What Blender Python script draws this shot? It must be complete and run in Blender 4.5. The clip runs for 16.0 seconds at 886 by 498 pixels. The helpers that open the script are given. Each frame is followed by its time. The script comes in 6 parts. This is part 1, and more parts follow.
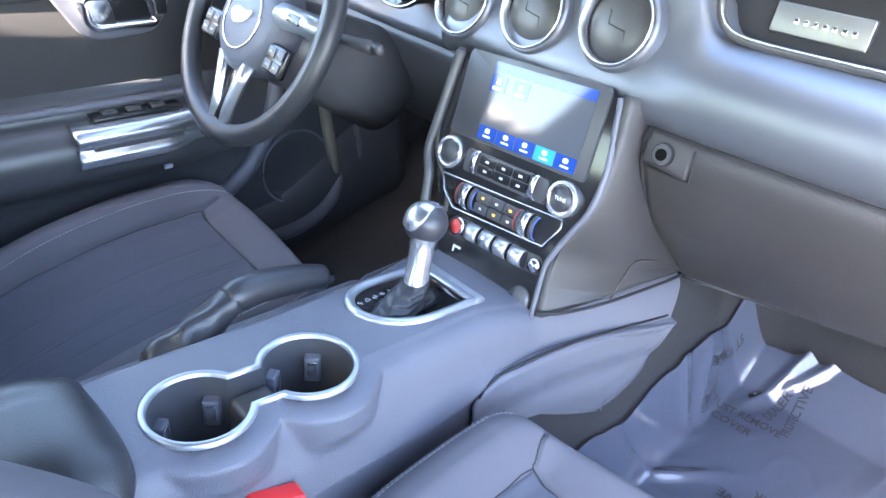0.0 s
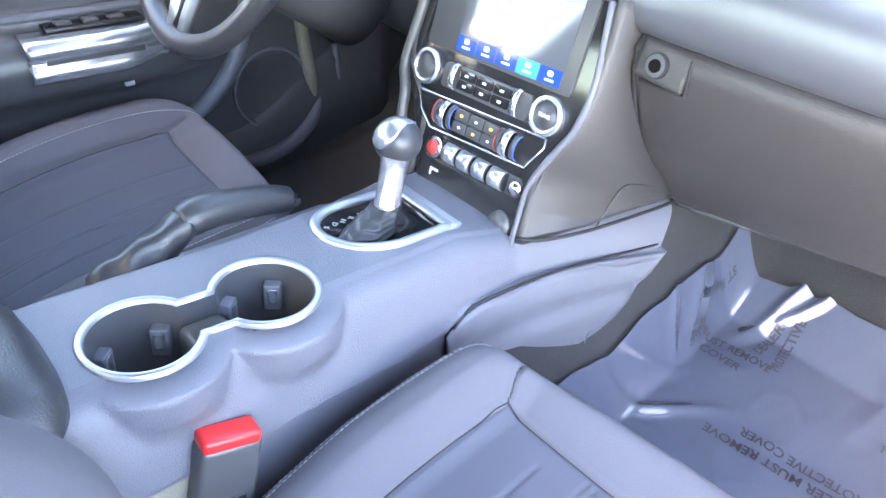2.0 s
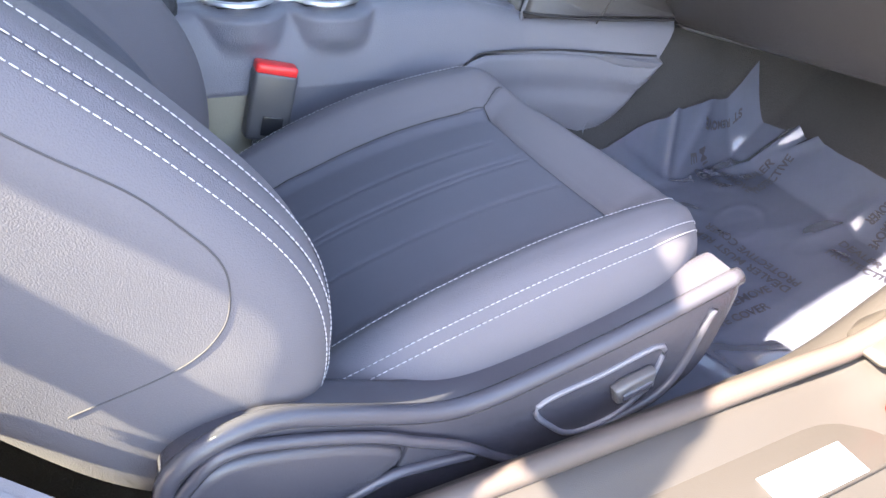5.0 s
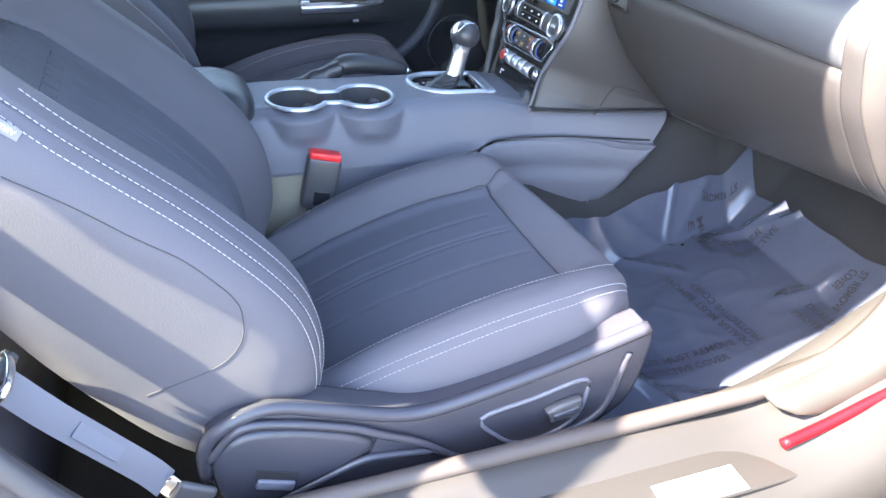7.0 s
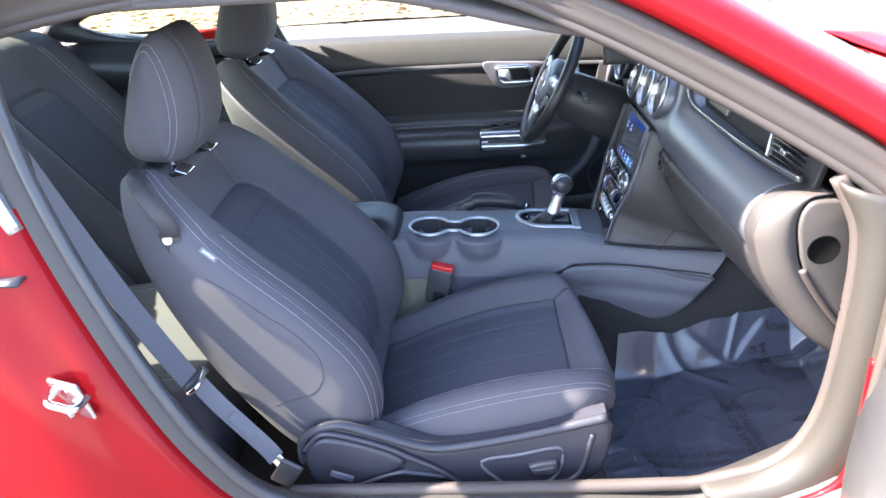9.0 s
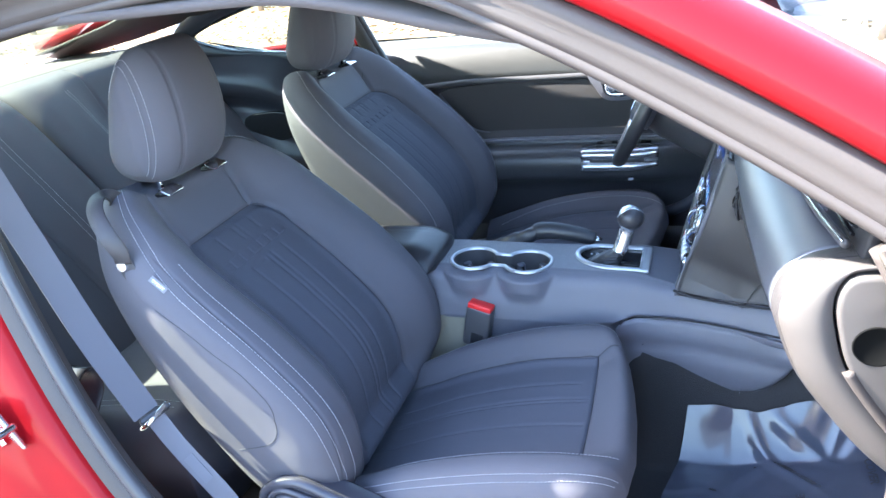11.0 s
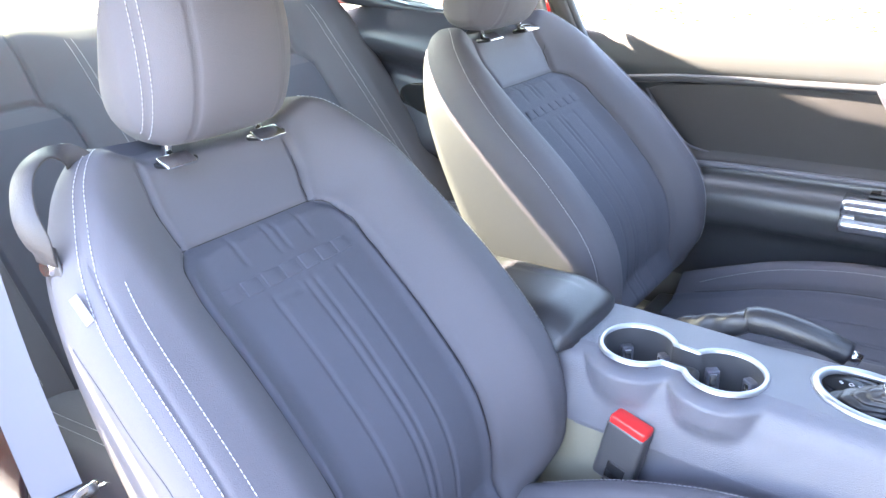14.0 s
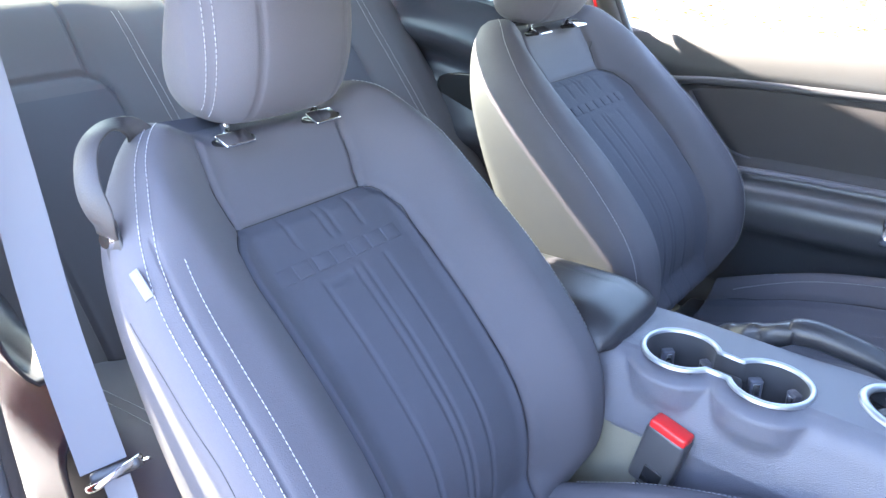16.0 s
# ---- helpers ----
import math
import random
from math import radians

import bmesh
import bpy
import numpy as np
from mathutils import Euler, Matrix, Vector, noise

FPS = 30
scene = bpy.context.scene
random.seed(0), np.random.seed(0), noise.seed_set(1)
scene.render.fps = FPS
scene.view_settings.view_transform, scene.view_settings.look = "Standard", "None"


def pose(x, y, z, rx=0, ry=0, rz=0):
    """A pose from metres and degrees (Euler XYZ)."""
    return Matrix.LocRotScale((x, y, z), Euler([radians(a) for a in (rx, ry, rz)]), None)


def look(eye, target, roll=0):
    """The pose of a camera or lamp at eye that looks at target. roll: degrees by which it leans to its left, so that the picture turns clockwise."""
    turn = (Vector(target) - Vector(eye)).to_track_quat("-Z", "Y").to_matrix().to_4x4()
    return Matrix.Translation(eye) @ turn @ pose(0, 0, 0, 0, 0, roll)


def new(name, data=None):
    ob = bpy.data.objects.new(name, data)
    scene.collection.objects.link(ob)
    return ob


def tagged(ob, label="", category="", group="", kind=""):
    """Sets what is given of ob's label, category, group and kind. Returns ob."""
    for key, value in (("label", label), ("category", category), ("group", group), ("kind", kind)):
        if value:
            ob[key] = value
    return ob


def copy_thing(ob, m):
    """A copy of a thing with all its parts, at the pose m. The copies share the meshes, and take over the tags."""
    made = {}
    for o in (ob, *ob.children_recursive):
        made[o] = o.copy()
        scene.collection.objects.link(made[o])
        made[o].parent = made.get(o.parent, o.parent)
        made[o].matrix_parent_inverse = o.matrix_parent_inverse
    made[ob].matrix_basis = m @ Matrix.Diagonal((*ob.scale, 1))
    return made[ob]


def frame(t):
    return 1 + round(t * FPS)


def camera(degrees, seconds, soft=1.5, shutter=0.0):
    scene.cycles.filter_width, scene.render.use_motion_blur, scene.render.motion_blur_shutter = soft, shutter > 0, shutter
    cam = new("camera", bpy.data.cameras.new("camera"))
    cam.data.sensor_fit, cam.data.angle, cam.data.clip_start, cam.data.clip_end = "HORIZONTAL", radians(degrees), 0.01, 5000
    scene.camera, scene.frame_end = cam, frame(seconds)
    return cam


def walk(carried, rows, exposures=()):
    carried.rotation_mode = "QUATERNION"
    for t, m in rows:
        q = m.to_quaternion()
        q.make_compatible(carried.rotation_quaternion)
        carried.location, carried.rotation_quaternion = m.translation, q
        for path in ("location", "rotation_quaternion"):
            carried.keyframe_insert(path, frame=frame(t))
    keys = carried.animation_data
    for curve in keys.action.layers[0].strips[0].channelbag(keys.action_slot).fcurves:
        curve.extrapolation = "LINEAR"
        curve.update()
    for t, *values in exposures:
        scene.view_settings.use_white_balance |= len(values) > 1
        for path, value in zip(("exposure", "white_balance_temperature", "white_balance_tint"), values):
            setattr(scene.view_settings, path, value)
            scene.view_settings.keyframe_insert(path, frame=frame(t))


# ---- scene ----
from mathutils.bvhtree import BVHTree

cam = camera(61.84, 16.0)
PATH = [
    (0, (0.5727, -0.0358, 1.1772), (-0.6712, 1.1695, 0.1772), 5.13),
    (0.5, (0.5223, 0.0021, 1.1330), (-0.6784, 1.1881, 0.0598), 5.36),
    (1, (0.5023, 0.0317, 1.1180), (-0.6822, 1.2028, 0.0109), 5.35),
    (1.5, (0.4998, 0.0319, 1.1132), (-0.6721, 1.1987, -0.0116), 5.57),
    (2, (0.5575, 0.0149, 1.1333), (-0.6010, 1.1773, -0.0099), 6.06),
    (2.5, (0.6892, -0.0137, 1.1644), (-0.5056, 1.0957, 0.0061), 6.18),
    (3, (0.8163, -0.0395, 1.1653), (-0.4520, 0.9541, -0.0197), 5.42),
    (3.5, (0.9195, -0.0550, 1.1441), (-0.3775, 0.8881, -0.0511), 6.29),
    (4, (0.9765, -0.0565, 1.1033), (-0.3635, 0.8268, -0.0900), 6.38),
    (4.5, (1.0101, -0.0507, 1.0355), (-0.3745, 0.7922, -0.1359), 6.71),
    (4.7, (1.0053, -0.0590, 1.0004), (-0.3815, 0.7919, -0.1626), 7.14),
    (6.8, (1.1952, -0.0077, 1.1395), (-0.3302, 0.6404, 0.0200), 3.91),
    (7, (1.2459, -0.0031, 1.1683), (-0.3262, 0.5847, 0.0806), 2.93),
    (7.5, (1.3756, 0.0377, 1.2788), (-0.2656, 0.4817, 0.2255), 1.01),
    (8, (1.5044, 0.1158, 1.3508), (-0.2087, 0.3832, 0.3540), -1.19),
    (8.5, (1.6531, 0.2460, 1.4126), (-0.1080, 0.2756, 0.4652), -3.18),
    (9, (1.6716, 0.3165, 1.4382), (-0.1124, 0.1767, 0.5449), -3.96),
    (9.2, (1.6556, 0.3490, 1.4369), (-0.1294, 0.1179, 0.5649), -4.44),
    (11.3, (1.3712, 0.6493, 1.3572), (-0.2952, -0.0781, 0.5241), -8.40),
    (11.5, (1.3526, 0.6434, 1.3484), (-0.2990, -0.1101, 0.5092), -8.47),
    (12, (1.3094, 0.6429, 1.3372), (-0.3052, -0.1718, 0.4832), -8.16),
    (12.5, (1.2167, 0.6380, 1.3224), (-0.3526, -0.2733, 0.4817), -7.03),
    (13, (1.0843, 0.6083, 1.2860), (-0.4556, -0.3586, 0.4530), -5.55),
    (13.5, (0.9834, 0.5629, 1.2509), (-0.5048, -0.5033, 0.4456), -4.61),
    (14, (0.8930, 0.4973, 1.2197), (-0.5455, -0.6468, 0.4312), -3.52),
    (14.5, (0.8404, 0.4427, 1.1876), (-0.5471, -0.7572, 0.3906), -2.95),
    (15, (0.8218, 0.4230, 1.1745), (-0.5170, -0.8211, 0.3619), -2.41),
    (15.5, (0.8271, 0.4229, 1.1832), (-0.5035, -0.8245, 0.3625), -1.98),
    (16, (0.9175, 0.4544, 1.2212), (-0.4952, -0.7053, 0.4092), -0.64),
]
EXPOSURES = [
    (0.0, 4.63, 6650, 13), (0.5, 5.05, 6800, 13), (1.5, 5.15, 7000, 13), (2.5, 5.08, 7500, 15), (3.0, 4.92, 7700, 15), (3.5, 4.57, 7700, 15), (4.0, 4.30, 7750, 15), (4.5, 4.10, 7700, 15), (7.0, 4.00, 6750, 12), (7.5, 4.09, 6800, 12), (8.0, 4.10, 6800, 12), (8.5, 3.70, 6600, 14), (9.0, 3.25, 6650, 14), (9.2, 3.20, 6600, 14),
    (11.5, 3.84, 6100, 8), (12.0, 3.95, 6100, 8), (12.5, 4.09, 6100, 12), (13.0, 4.30, 6300, 12), (13.5, 4.73, 7300, 15), (14.0, 4.95, 7400, 16), (15.0, 4.90, 7600, 18), (15.5, 4.85, 7300, 18), (16.0, 4.55, 6650, 15),
]
walk(cam, [(t, look(eye, target, roll)) for t, eye, target, roll in PATH], EXPOSURES)

# ---- light ----
world = bpy.data.worlds.new("sky")
scene.world = world
world.use_nodes = True
sky = world.node_tree.nodes.new("ShaderNodeTexSky")
sky.sky_type, sky.sun_disc = "NISHITA", False
SUN = Vector((0.062, -0.734, 0.676)).normalized()
sky.sun_elevation, sky.sun_rotation = math.asin(SUN.z), math.atan2(SUN.x, SUN.y)
background = world.node_tree.nodes["Background"]
background.inputs["Strength"].default_value = 0.15
world.node_tree.links.new(sky.outputs["Color"], background.inputs["Color"])
sun = new("sun", bpy.data.lights.new("sun", "SUN"))
sun.data.energy, sun.data.angle, sun.data.color = 5.0, radians(0.6), (1.0, 0.93, 0.82)
sun.matrix_world = look(SUN * 30, (0, 0, 0))


# ---- materials ----
def material(name, color, rough=0.5, metal=0.0, vary=0.12, scale=60.0, bump=0.1, grain=600.0, spec=0.5, sheen=0.0, coat=0.0, tint=None):
    """A surface with broad stains, fine grain and relief."""
    m = bpy.data.materials.new(name)
    m.use_nodes = True
    nt, p = m.node_tree, m.node_tree.nodes["Principled BSDF"]
    p.inputs["Roughness"].default_value, p.inputs["Metallic"].default_value = rough, metal
    p.inputs["Specular IOR Level"].default_value, p.inputs["Coat Weight"].default_value = spec, coat
    p.inputs["Coat Roughness"].default_value = 0.08
    p.inputs["Sheen Weight"].default_value = sheen
    coord = nt.nodes.new("ShaderNodeTexCoord")
    broad, fine = nt.nodes.new("ShaderNodeTexNoise"), nt.nodes.new("ShaderNodeTexNoise")
    broad.inputs["Scale"].default_value, broad.inputs["Detail"].default_value = scale / 10, 5
    fine.inputs["Scale"].default_value, fine.inputs["Detail"].default_value = grain, 2
    mix, ramp = nt.nodes.new("ShaderNodeMix"), nt.nodes.new("ShaderNodeMath")
    ramp.operation = "MULTIPLY_ADD"
    mix.data_type = "RGBA"
    low = [c * (1 - vary) for c in color]
    high = [min(1, c * (1 + vary)) for c in (tint or color)]
    mix.inputs["A"].default_value, mix.inputs["B"].default_value = (*low, 1), (*high, 1)
    ramp.inputs[1].default_value, ramp.inputs[2].default_value = 0.5, 0.0
    add = nt.nodes.new("ShaderNodeMath")
    add.operation = "ADD"
    half = nt.nodes.new("ShaderNodeMath")
    half.operation = "MULTIPLY"
    half.inputs[1].default_value = 0.5
    for n in (broad, fine):
        nt.links.new(coord.outputs["Object"], n.inputs["Vector"])
    nt.links.new(fine.outputs["Fac"], half.inputs[0])
    nt.links.new(broad.outputs["Fac"], ramp.inputs[0])
    nt.links.new(ramp.outputs[0], add.inputs[0])
    nt.links.new(half.outputs[0], add.inputs[1])
    nt.links.new(add.outputs[0], mix.inputs["Factor"])
    nt.links.new(mix.outputs["Result"], p.inputs["Base Color"])
    if bump:
        b = nt.nodes.new("ShaderNodeBump")
        b.inputs["Strength"].default_value, b.inputs["Distance"].default_value = bump, 0.001
        nt.links.new(fine.outputs["Fac"], b.inputs["Height"])
        nt.links.new(b.outputs["Normal"], p.inputs["Normal"])
    return m


def glowing(name, color, strength):
    m = bpy.data.materials.new(name)
    m.use_nodes = True
    p = m.node_tree.nodes["Principled BSDF"]
    p.inputs["Base Color"].default_value = (*[c * 0.5 for c in color], 1)
    p.inputs["Emission Color"].default_value, p.inputs["Emission Strength"].default_value = (*color, 1), strength
    p.inputs["Roughness"].default_value = 0.08
    return m


HINGE = material("pale_pillar_paint", (0.039, 0.035, 0.031), 0.45, vary=0.12, grain=700, bump=0.15)
CLOTH = material("seat_cloth", (0.093, 0.089, 0.104), 0.72, vary=0.18, grain=900, bump=0.45, sheen=0.03, spec=0.25)
INSERT = material("seat_insert_cloth", (0.077, 0.078, 0.097), 0.8, vary=0.2, grain=1400, bump=0.6, sheen=0.03, spec=0.2)
PLASTIC = material("grained_plastic", (0.118, 0.119, 0.144), 0.33, vary=0.12, grain=750, bump=0.9)
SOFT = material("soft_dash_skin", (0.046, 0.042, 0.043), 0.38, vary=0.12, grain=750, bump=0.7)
BLACK = material("black_plastic", (0.060, 0.059, 0.064), 0.33, vary=0.1, grain=800, bump=0.15)
GLOSS = material("gloss_black", (0.018, 0.018, 0.020), 0.12, vary=0.1, bump=0.0)
BELTTOP = material("upper_door_skin", (0.044, 0.044, 0.044), 0.42, vary=0.1, grain=900, bump=0.3)
LEATHER = material("black_leather", (0.029, 0.029, 0.034), 0.36, vary=0.15, grain=500, bump=0.4)
CHROME = material("satin_chrome", (0.78, 0.79, 0.82), 0.16, 1.0, vary=0.06, bump=0.0)
SILVER = material("silver_paint", (0.58, 0.60, 0.65), 0.26, 0.88, vary=0.06, bump=0.02)
BADGE = material("brushed_badge_metal", (0.27, 0.27, 0.27), 0.38, 0.85, vary=0.1, grain=1200, bump=0.1)
ALU = material("brushed_dash_panel", (0.185, 0.192, 0.222), 0.40, 0.7, vary=0.1, grain=1500, bump=0.12)
THREAD = material("pale_thread", (0.40, 0.39, 0.42), 0.7, vary=0.1, bump=0.0)
CARPET = material("grey_carpet", (0.042, 0.041, 0.043), 0.95, vary=0.4, grain=500, bump=1.0, spec=0.1)
BELT = material("seat_belt_webbing", (0.150, 0.146, 0.165), 0.55, vary=0.08, grain=1500, bump=0.3)
COVER = material("dark_seat_cover_plastic", (0.042, 0.042, 0.054), 0.26, vary=0.12, grain=900, bump=0.35)
RED = material("red_buckle_plastic", (0.75, 0.03, 0.03), 0.3, vary=0.06, bump=0.0)
PAINT = material("red_car_paint", (0.30, 0.004, 0.008), 0.5, vary=0.06, bump=0.0, coat=0.22, spec=0.12)
RUBBER = material("rubber_seal", (0.060, 0.049, 0.045), 0.55, vary=0.15, grain=300, bump=0.15)
SILL = material("grey_sill_plastic", (0.034, 0.031, 0.029), 0.5, vary=0.1, grain=900, bump=0.2)
# paler than SOFT; on the dashboard corner this stands in for sunlight
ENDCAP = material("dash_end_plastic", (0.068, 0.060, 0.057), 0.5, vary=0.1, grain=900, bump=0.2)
PILLAR = material("pillar_trim_cloth", (0.085, 0.072, 0.068), 0.7, vary=0.1, grain=900, bump=0.3)
STRAP = material("grey_strap", (0.044, 0.040, 0.043), 0.55, vary=0.12, grain=500, bump=0.4)
TUNNEL = material("beige_tunnel_trim", (0.20, 0.185, 0.145), 0.8, vary=0.15, grain=500, bump=0.4)
SATIN = material("satin_silver_trim", (0.44, 0.46, 0.50), 0.40, 0.85, vary=0.06, grain=1500, bump=0.05)
TOGGLE = material("silver_toggle", (0.56, 0.58, 0.62), 0.30, 0.8, vary=0.06, bump=0.0)
BALLGRIP = material("grey_grip", (0.040, 0.039, 0.046), 0.33, vary=0.1, grain=700, bump=0.1)
HOLE = material("duct_black", (0.003, 0.003, 0.003), 0.9, vary=0.1, bump=0.0, spec=0.1)
SEAM = material("dark_cloth_crease", (0.040, 0.038, 0.044), 0.8, vary=0.1, bump=0.0)
JOINT = material("dark_joint", (0.014, 0.013, 0.016), 0.7, vary=0.1, bump=0.0)
HEADLINER = material("headliner_cloth", (0.085, 0.075, 0.075), 0.9, vary=0.08, grain=900, bump=0.3)
DOORCLOTH = material("door_insert_cloth", (0.046, 0.043, 0.045), 0.8, vary=0.2, grain=1200, bump=0.5)
LABEL = material("pale_woven_label", (0.30, 0.30, 0.34), 0.7, vary=0.05, bump=0.1)
TAGCLOTH = material("grey_woven_tag", (0.17, 0.17, 0.19), 0.8, vary=0.1, bump=0.2)
INK = material("dark_print", (0.012, 0.012, 0.02), 0.5, vary=0.05, bump=0.0)
WHITE = material("white_print", (0.75, 0.75, 0.78), 0.5, vary=0.05, bump=0.0)
ASPHALT = material("asphalt", (0.095, 0.093, 0.090), 0.9, vary=0.35, scale=12, grain=90, bump=0.6)
LITTER = material("dead_leaves", (0.22, 0.15, 0.085), 0.9, vary=0.5, scale=30, grain=25, bump=0.8)
GRASS = material("dry_grass", (0.14, 0.15, 0.05), 0.9, vary=0.5, scale=25, grain=40, bump=0.8, tint=(0.24, 0.19, 0.07))
WOOD = material("weathered_fence_wood", (0.24, 0.17, 0.12), 0.85, vary=0.3, scale=40, grain=80, bump=0.5)
LEAF = material("leaves", (0.06, 0.085, 0.03), 0.7, vary=0.4, scale=30, bump=0.0)
BARK = material("bark", (0.12, 0.09, 0.07), 0.9, vary=0.4, grain=60, bump=0.8)


def clear(name, color=(1, 1, 1), rough=0.0, alpha=0.12):
    """A thin pane: mostly clear, with a mirror-like gloss."""
    m = bpy.data.materials.new(name)
    m.use_nodes = True
    nt = m.node_tree
    out = nt.nodes["Material Output"]
    nt.nodes.remove(nt.nodes["Principled BSDF"])
    through_it, shine, mix, fresnel = (nt.nodes.new(k) for k in ("ShaderNodeBsdfTransparent", "ShaderNodeBsdfGlossy", "ShaderNodeMixShader", "ShaderNodeFresnel"))
    through_it.inputs["Color"].default_value = (*color, 1)
    shine.inputs["Roughness"].default_value = rough
    fresnel.inputs["IOR"].default_value = 1.0 + alpha * 4
    nt.links.new(fresnel.outputs[0], mix.inputs[0])
    nt.links.new(through_it.outputs[0], mix.inputs[1])
    nt.links.new(shine.outputs[0], mix.inputs[2])
    nt.links.new(mix.outputs[0], out.inputs["Surface"])
    return m


GLASS = clear("window_glass", (0.90, 0.95, 0.91))
TINTED = clear("green_tinted_glass", (0.90, 0.96, 0.80))
REARTINT = clear("dark_green_tinted_glass", (0.50, 0.57, 0.46))


# ---- mesh helpers ----
def thing(name, at, label, category, group="", kind=""):
    ob = new(name)
    ob.empty_display_size = 0.05
    ob.location = at
    bpy.context.view_layer.update()
    return tagged(ob, label, category, group, kind)


def put(ob, parent):
    if parent:
        ob.parent = parent
        ob.matrix_parent_inverse = parent.matrix_world.inverted()
    return ob


def mesh_part(name, verts, faces, mat, parent=None, label="", smooth=True, solid=0.0):
    me = bpy.data.meshes.new(name)
    me.from_pydata([tuple(map(float, v)) for v in verts], [], faces)
    me.materials.append(mat)
    if smooth:
        me.shade_smooth()
    ob = put(new(name, me), parent)
    if solid:
        mod = ob.modifiers.new("thickness", "SOLIDIFY")
        mod.thickness, mod.offset = solid, 0
    bpy.context.view_layer.update()
    return tagged(ob, label) if label else ob


def part(name, bm, mat, parent=None, label="", smooth=True):
    bmesh.ops.recalc_face_normals(bm, faces=bm.faces)
    me = bpy.data.meshes.new(name)
    bm.to_mesh(me)
    bm.free()
    me.materials.append(mat)
    if smooth:
        me.shade_smooth()
        me.set_sharp_from_angle(angle=radians(38))
    ob = put(new(name, me), parent)
    bpy.context.view_layer.update()
    return tagged(ob, label) if label else ob


def box(bm, centre, size, bevel=0.0, turn=None, seg=3):
    """A box with rounded edges, added to bm."""
    made = bmesh.ops.create_cube(bm, size=1.0)["verts"]
    bmesh.ops.scale(bm, vec=size, verts=made)
    if bevel:
        edges = list({e for v in made for e in v.link_edges})
        made = [v for v in bmesh.ops.bevel(bm, geom=edges, offset=bevel, segments=seg, affect="EDGES", profile=0.5)["verts"]]
        made = list({v for v in made} | {v for f in {f for v in made for f in v.link_faces} for v in f.verts})
    m = Matrix.Translation(centre) @ (turn.to_4x4() if turn else Matrix())
    bmesh.ops.transform(bm, matrix=m, verts=made)
    return bm


def block(name, centre, size, mat, parent=None, bevel=0.004, turn=None, label=""):
    return part(name, box(bmesh.new(), centre, size, bevel, turn), mat, parent, label)


def ring_loft(rings, closed=True, cap=True):
    """Vertices and faces through rings of equal length."""
    rings = np.asarray(rings, float)
    n, m, _ = rings.shape
    faces = []
    for i in range(n - 1):
        for j in range(m if closed else m - 1):
            k = (j + 1) % m
            faces.append((i * m + j, i * m + k, (i + 1) * m + k, (i + 1) * m + j))
    if cap and closed:
        faces += [tuple(range(m))[::-1], tuple(range((n - 1) * m, n * m))]
    return rings.reshape(-1, 3), faces


def smooth_line(points, n, closed=False):
    """A smooth line through points, at n even steps."""
    p = np.asarray(points, float)
    if closed:
        p = np.vstack([p[-1], p, p[0], p[1]])
    else:
        p = np.vstack([2 * p[0] - p[1], p, 2 * p[-1] - p[-2]])
    out = []
    for i in range(1, len(p) - 2):
        for s in np.linspace(0, 1, 24, endpoint=False):
            a, b, c, d = p[i - 1 : i + 3]
            out.append(0.5 * (2 * b + (c - a) * s + (2 * a - 5 * b + 4 * c - d) * s**2 + (3 * b - a - 3 * c + d) * s**3))
    out.append(p[-2])
    out = np.array(out)
    run = np.r_[0, np.cumsum(np.linalg.norm(np.diff(out, axis=0), axis=1))]
    at = np.linspace(0, run[-1], n + 1 if closed else n)[:n]
    return np.stack([np.interp(at, run, out[:, k]) for k in range(out.shape[1])], 1)


def tube(points, radius, sides=10, closed=False, flat=1.0, up=(0, 0, 1)):
    """Verts and faces of a tube along points; radius one number or one a point; flat squeezes it along its normal."""
    p = np.asarray(points, float)
    r = np.broadcast_to(np.asarray(radius, float), (len(p),))
    tang = np.roll(p, -1, 0) - np.roll(p, 1, 0) if closed else np.gradient(p, axis=0)
    tang /= np.linalg.norm(tang, axis=1, keepdims=True) + 1e-12
    side = np.cross(tang, up)
    side /= np.linalg.norm(side, axis=1, keepdims=True) + 1e-9
    norm = np.cross(side, tang)
    ang = np.linspace(0, 2 * np.pi, sides, endpoint=False)
    rings = p[:, None] + r[:, None, None] * (np.cos(ang)[None, :, None] * side[:, None] + flat * np.sin(ang)[None, :, None] * norm[:, None])
    if closed:
        rings = np.concatenate([rings, rings[:1]])
    return ring_loft(rings, True, not closed)


def tube_part(name, points, radius, mat, parent=None, label="", sides=10, closed=False, flat=1.0, up=(0, 0, 1), n=0):
    pts = smooth_line(points, n, closed) if n else points
    return mesh_part(name, *tube(pts, radius, sides, closed, flat, up), mat, parent, label)


def slab(name, outline, axis, low, high, mat, parent=None, bevel=0.0, label="", smooth=True):
    """A plate with the given outline (two coordinates a point), thick along axis from low to high."""
    n = "xyz".index(axis)

    def at(p, v):
        q = list(p)
        q.insert(n, v)
        return q

    bm = bmesh.new()
    a = [bm.verts.new(at(p, low)) for p in outline]
    b = [bm.verts.new(at(p, high)) for p in outline]
    bm.faces.new(a)
    bm.faces.new(b[::-1])
    for i in range(len(a)):
        j = (i + 1) % len(a)
        bm.faces.new((a[i], b[i], b[j], a[j]))
    bmesh.ops.recalc_face_normals(bm, faces=bm.faces)
    if bevel:
        rim = [e for e in bm.edges if abs(e.verts[0].co[n] - e.verts[1].co[n]) < 1e-6]
        bmesh.ops.bevel(bm, geom=rim, offset=bevel, segments=3, affect="EDGES", profile=0.5)
    return part(name, bm, mat, parent, label, smooth)


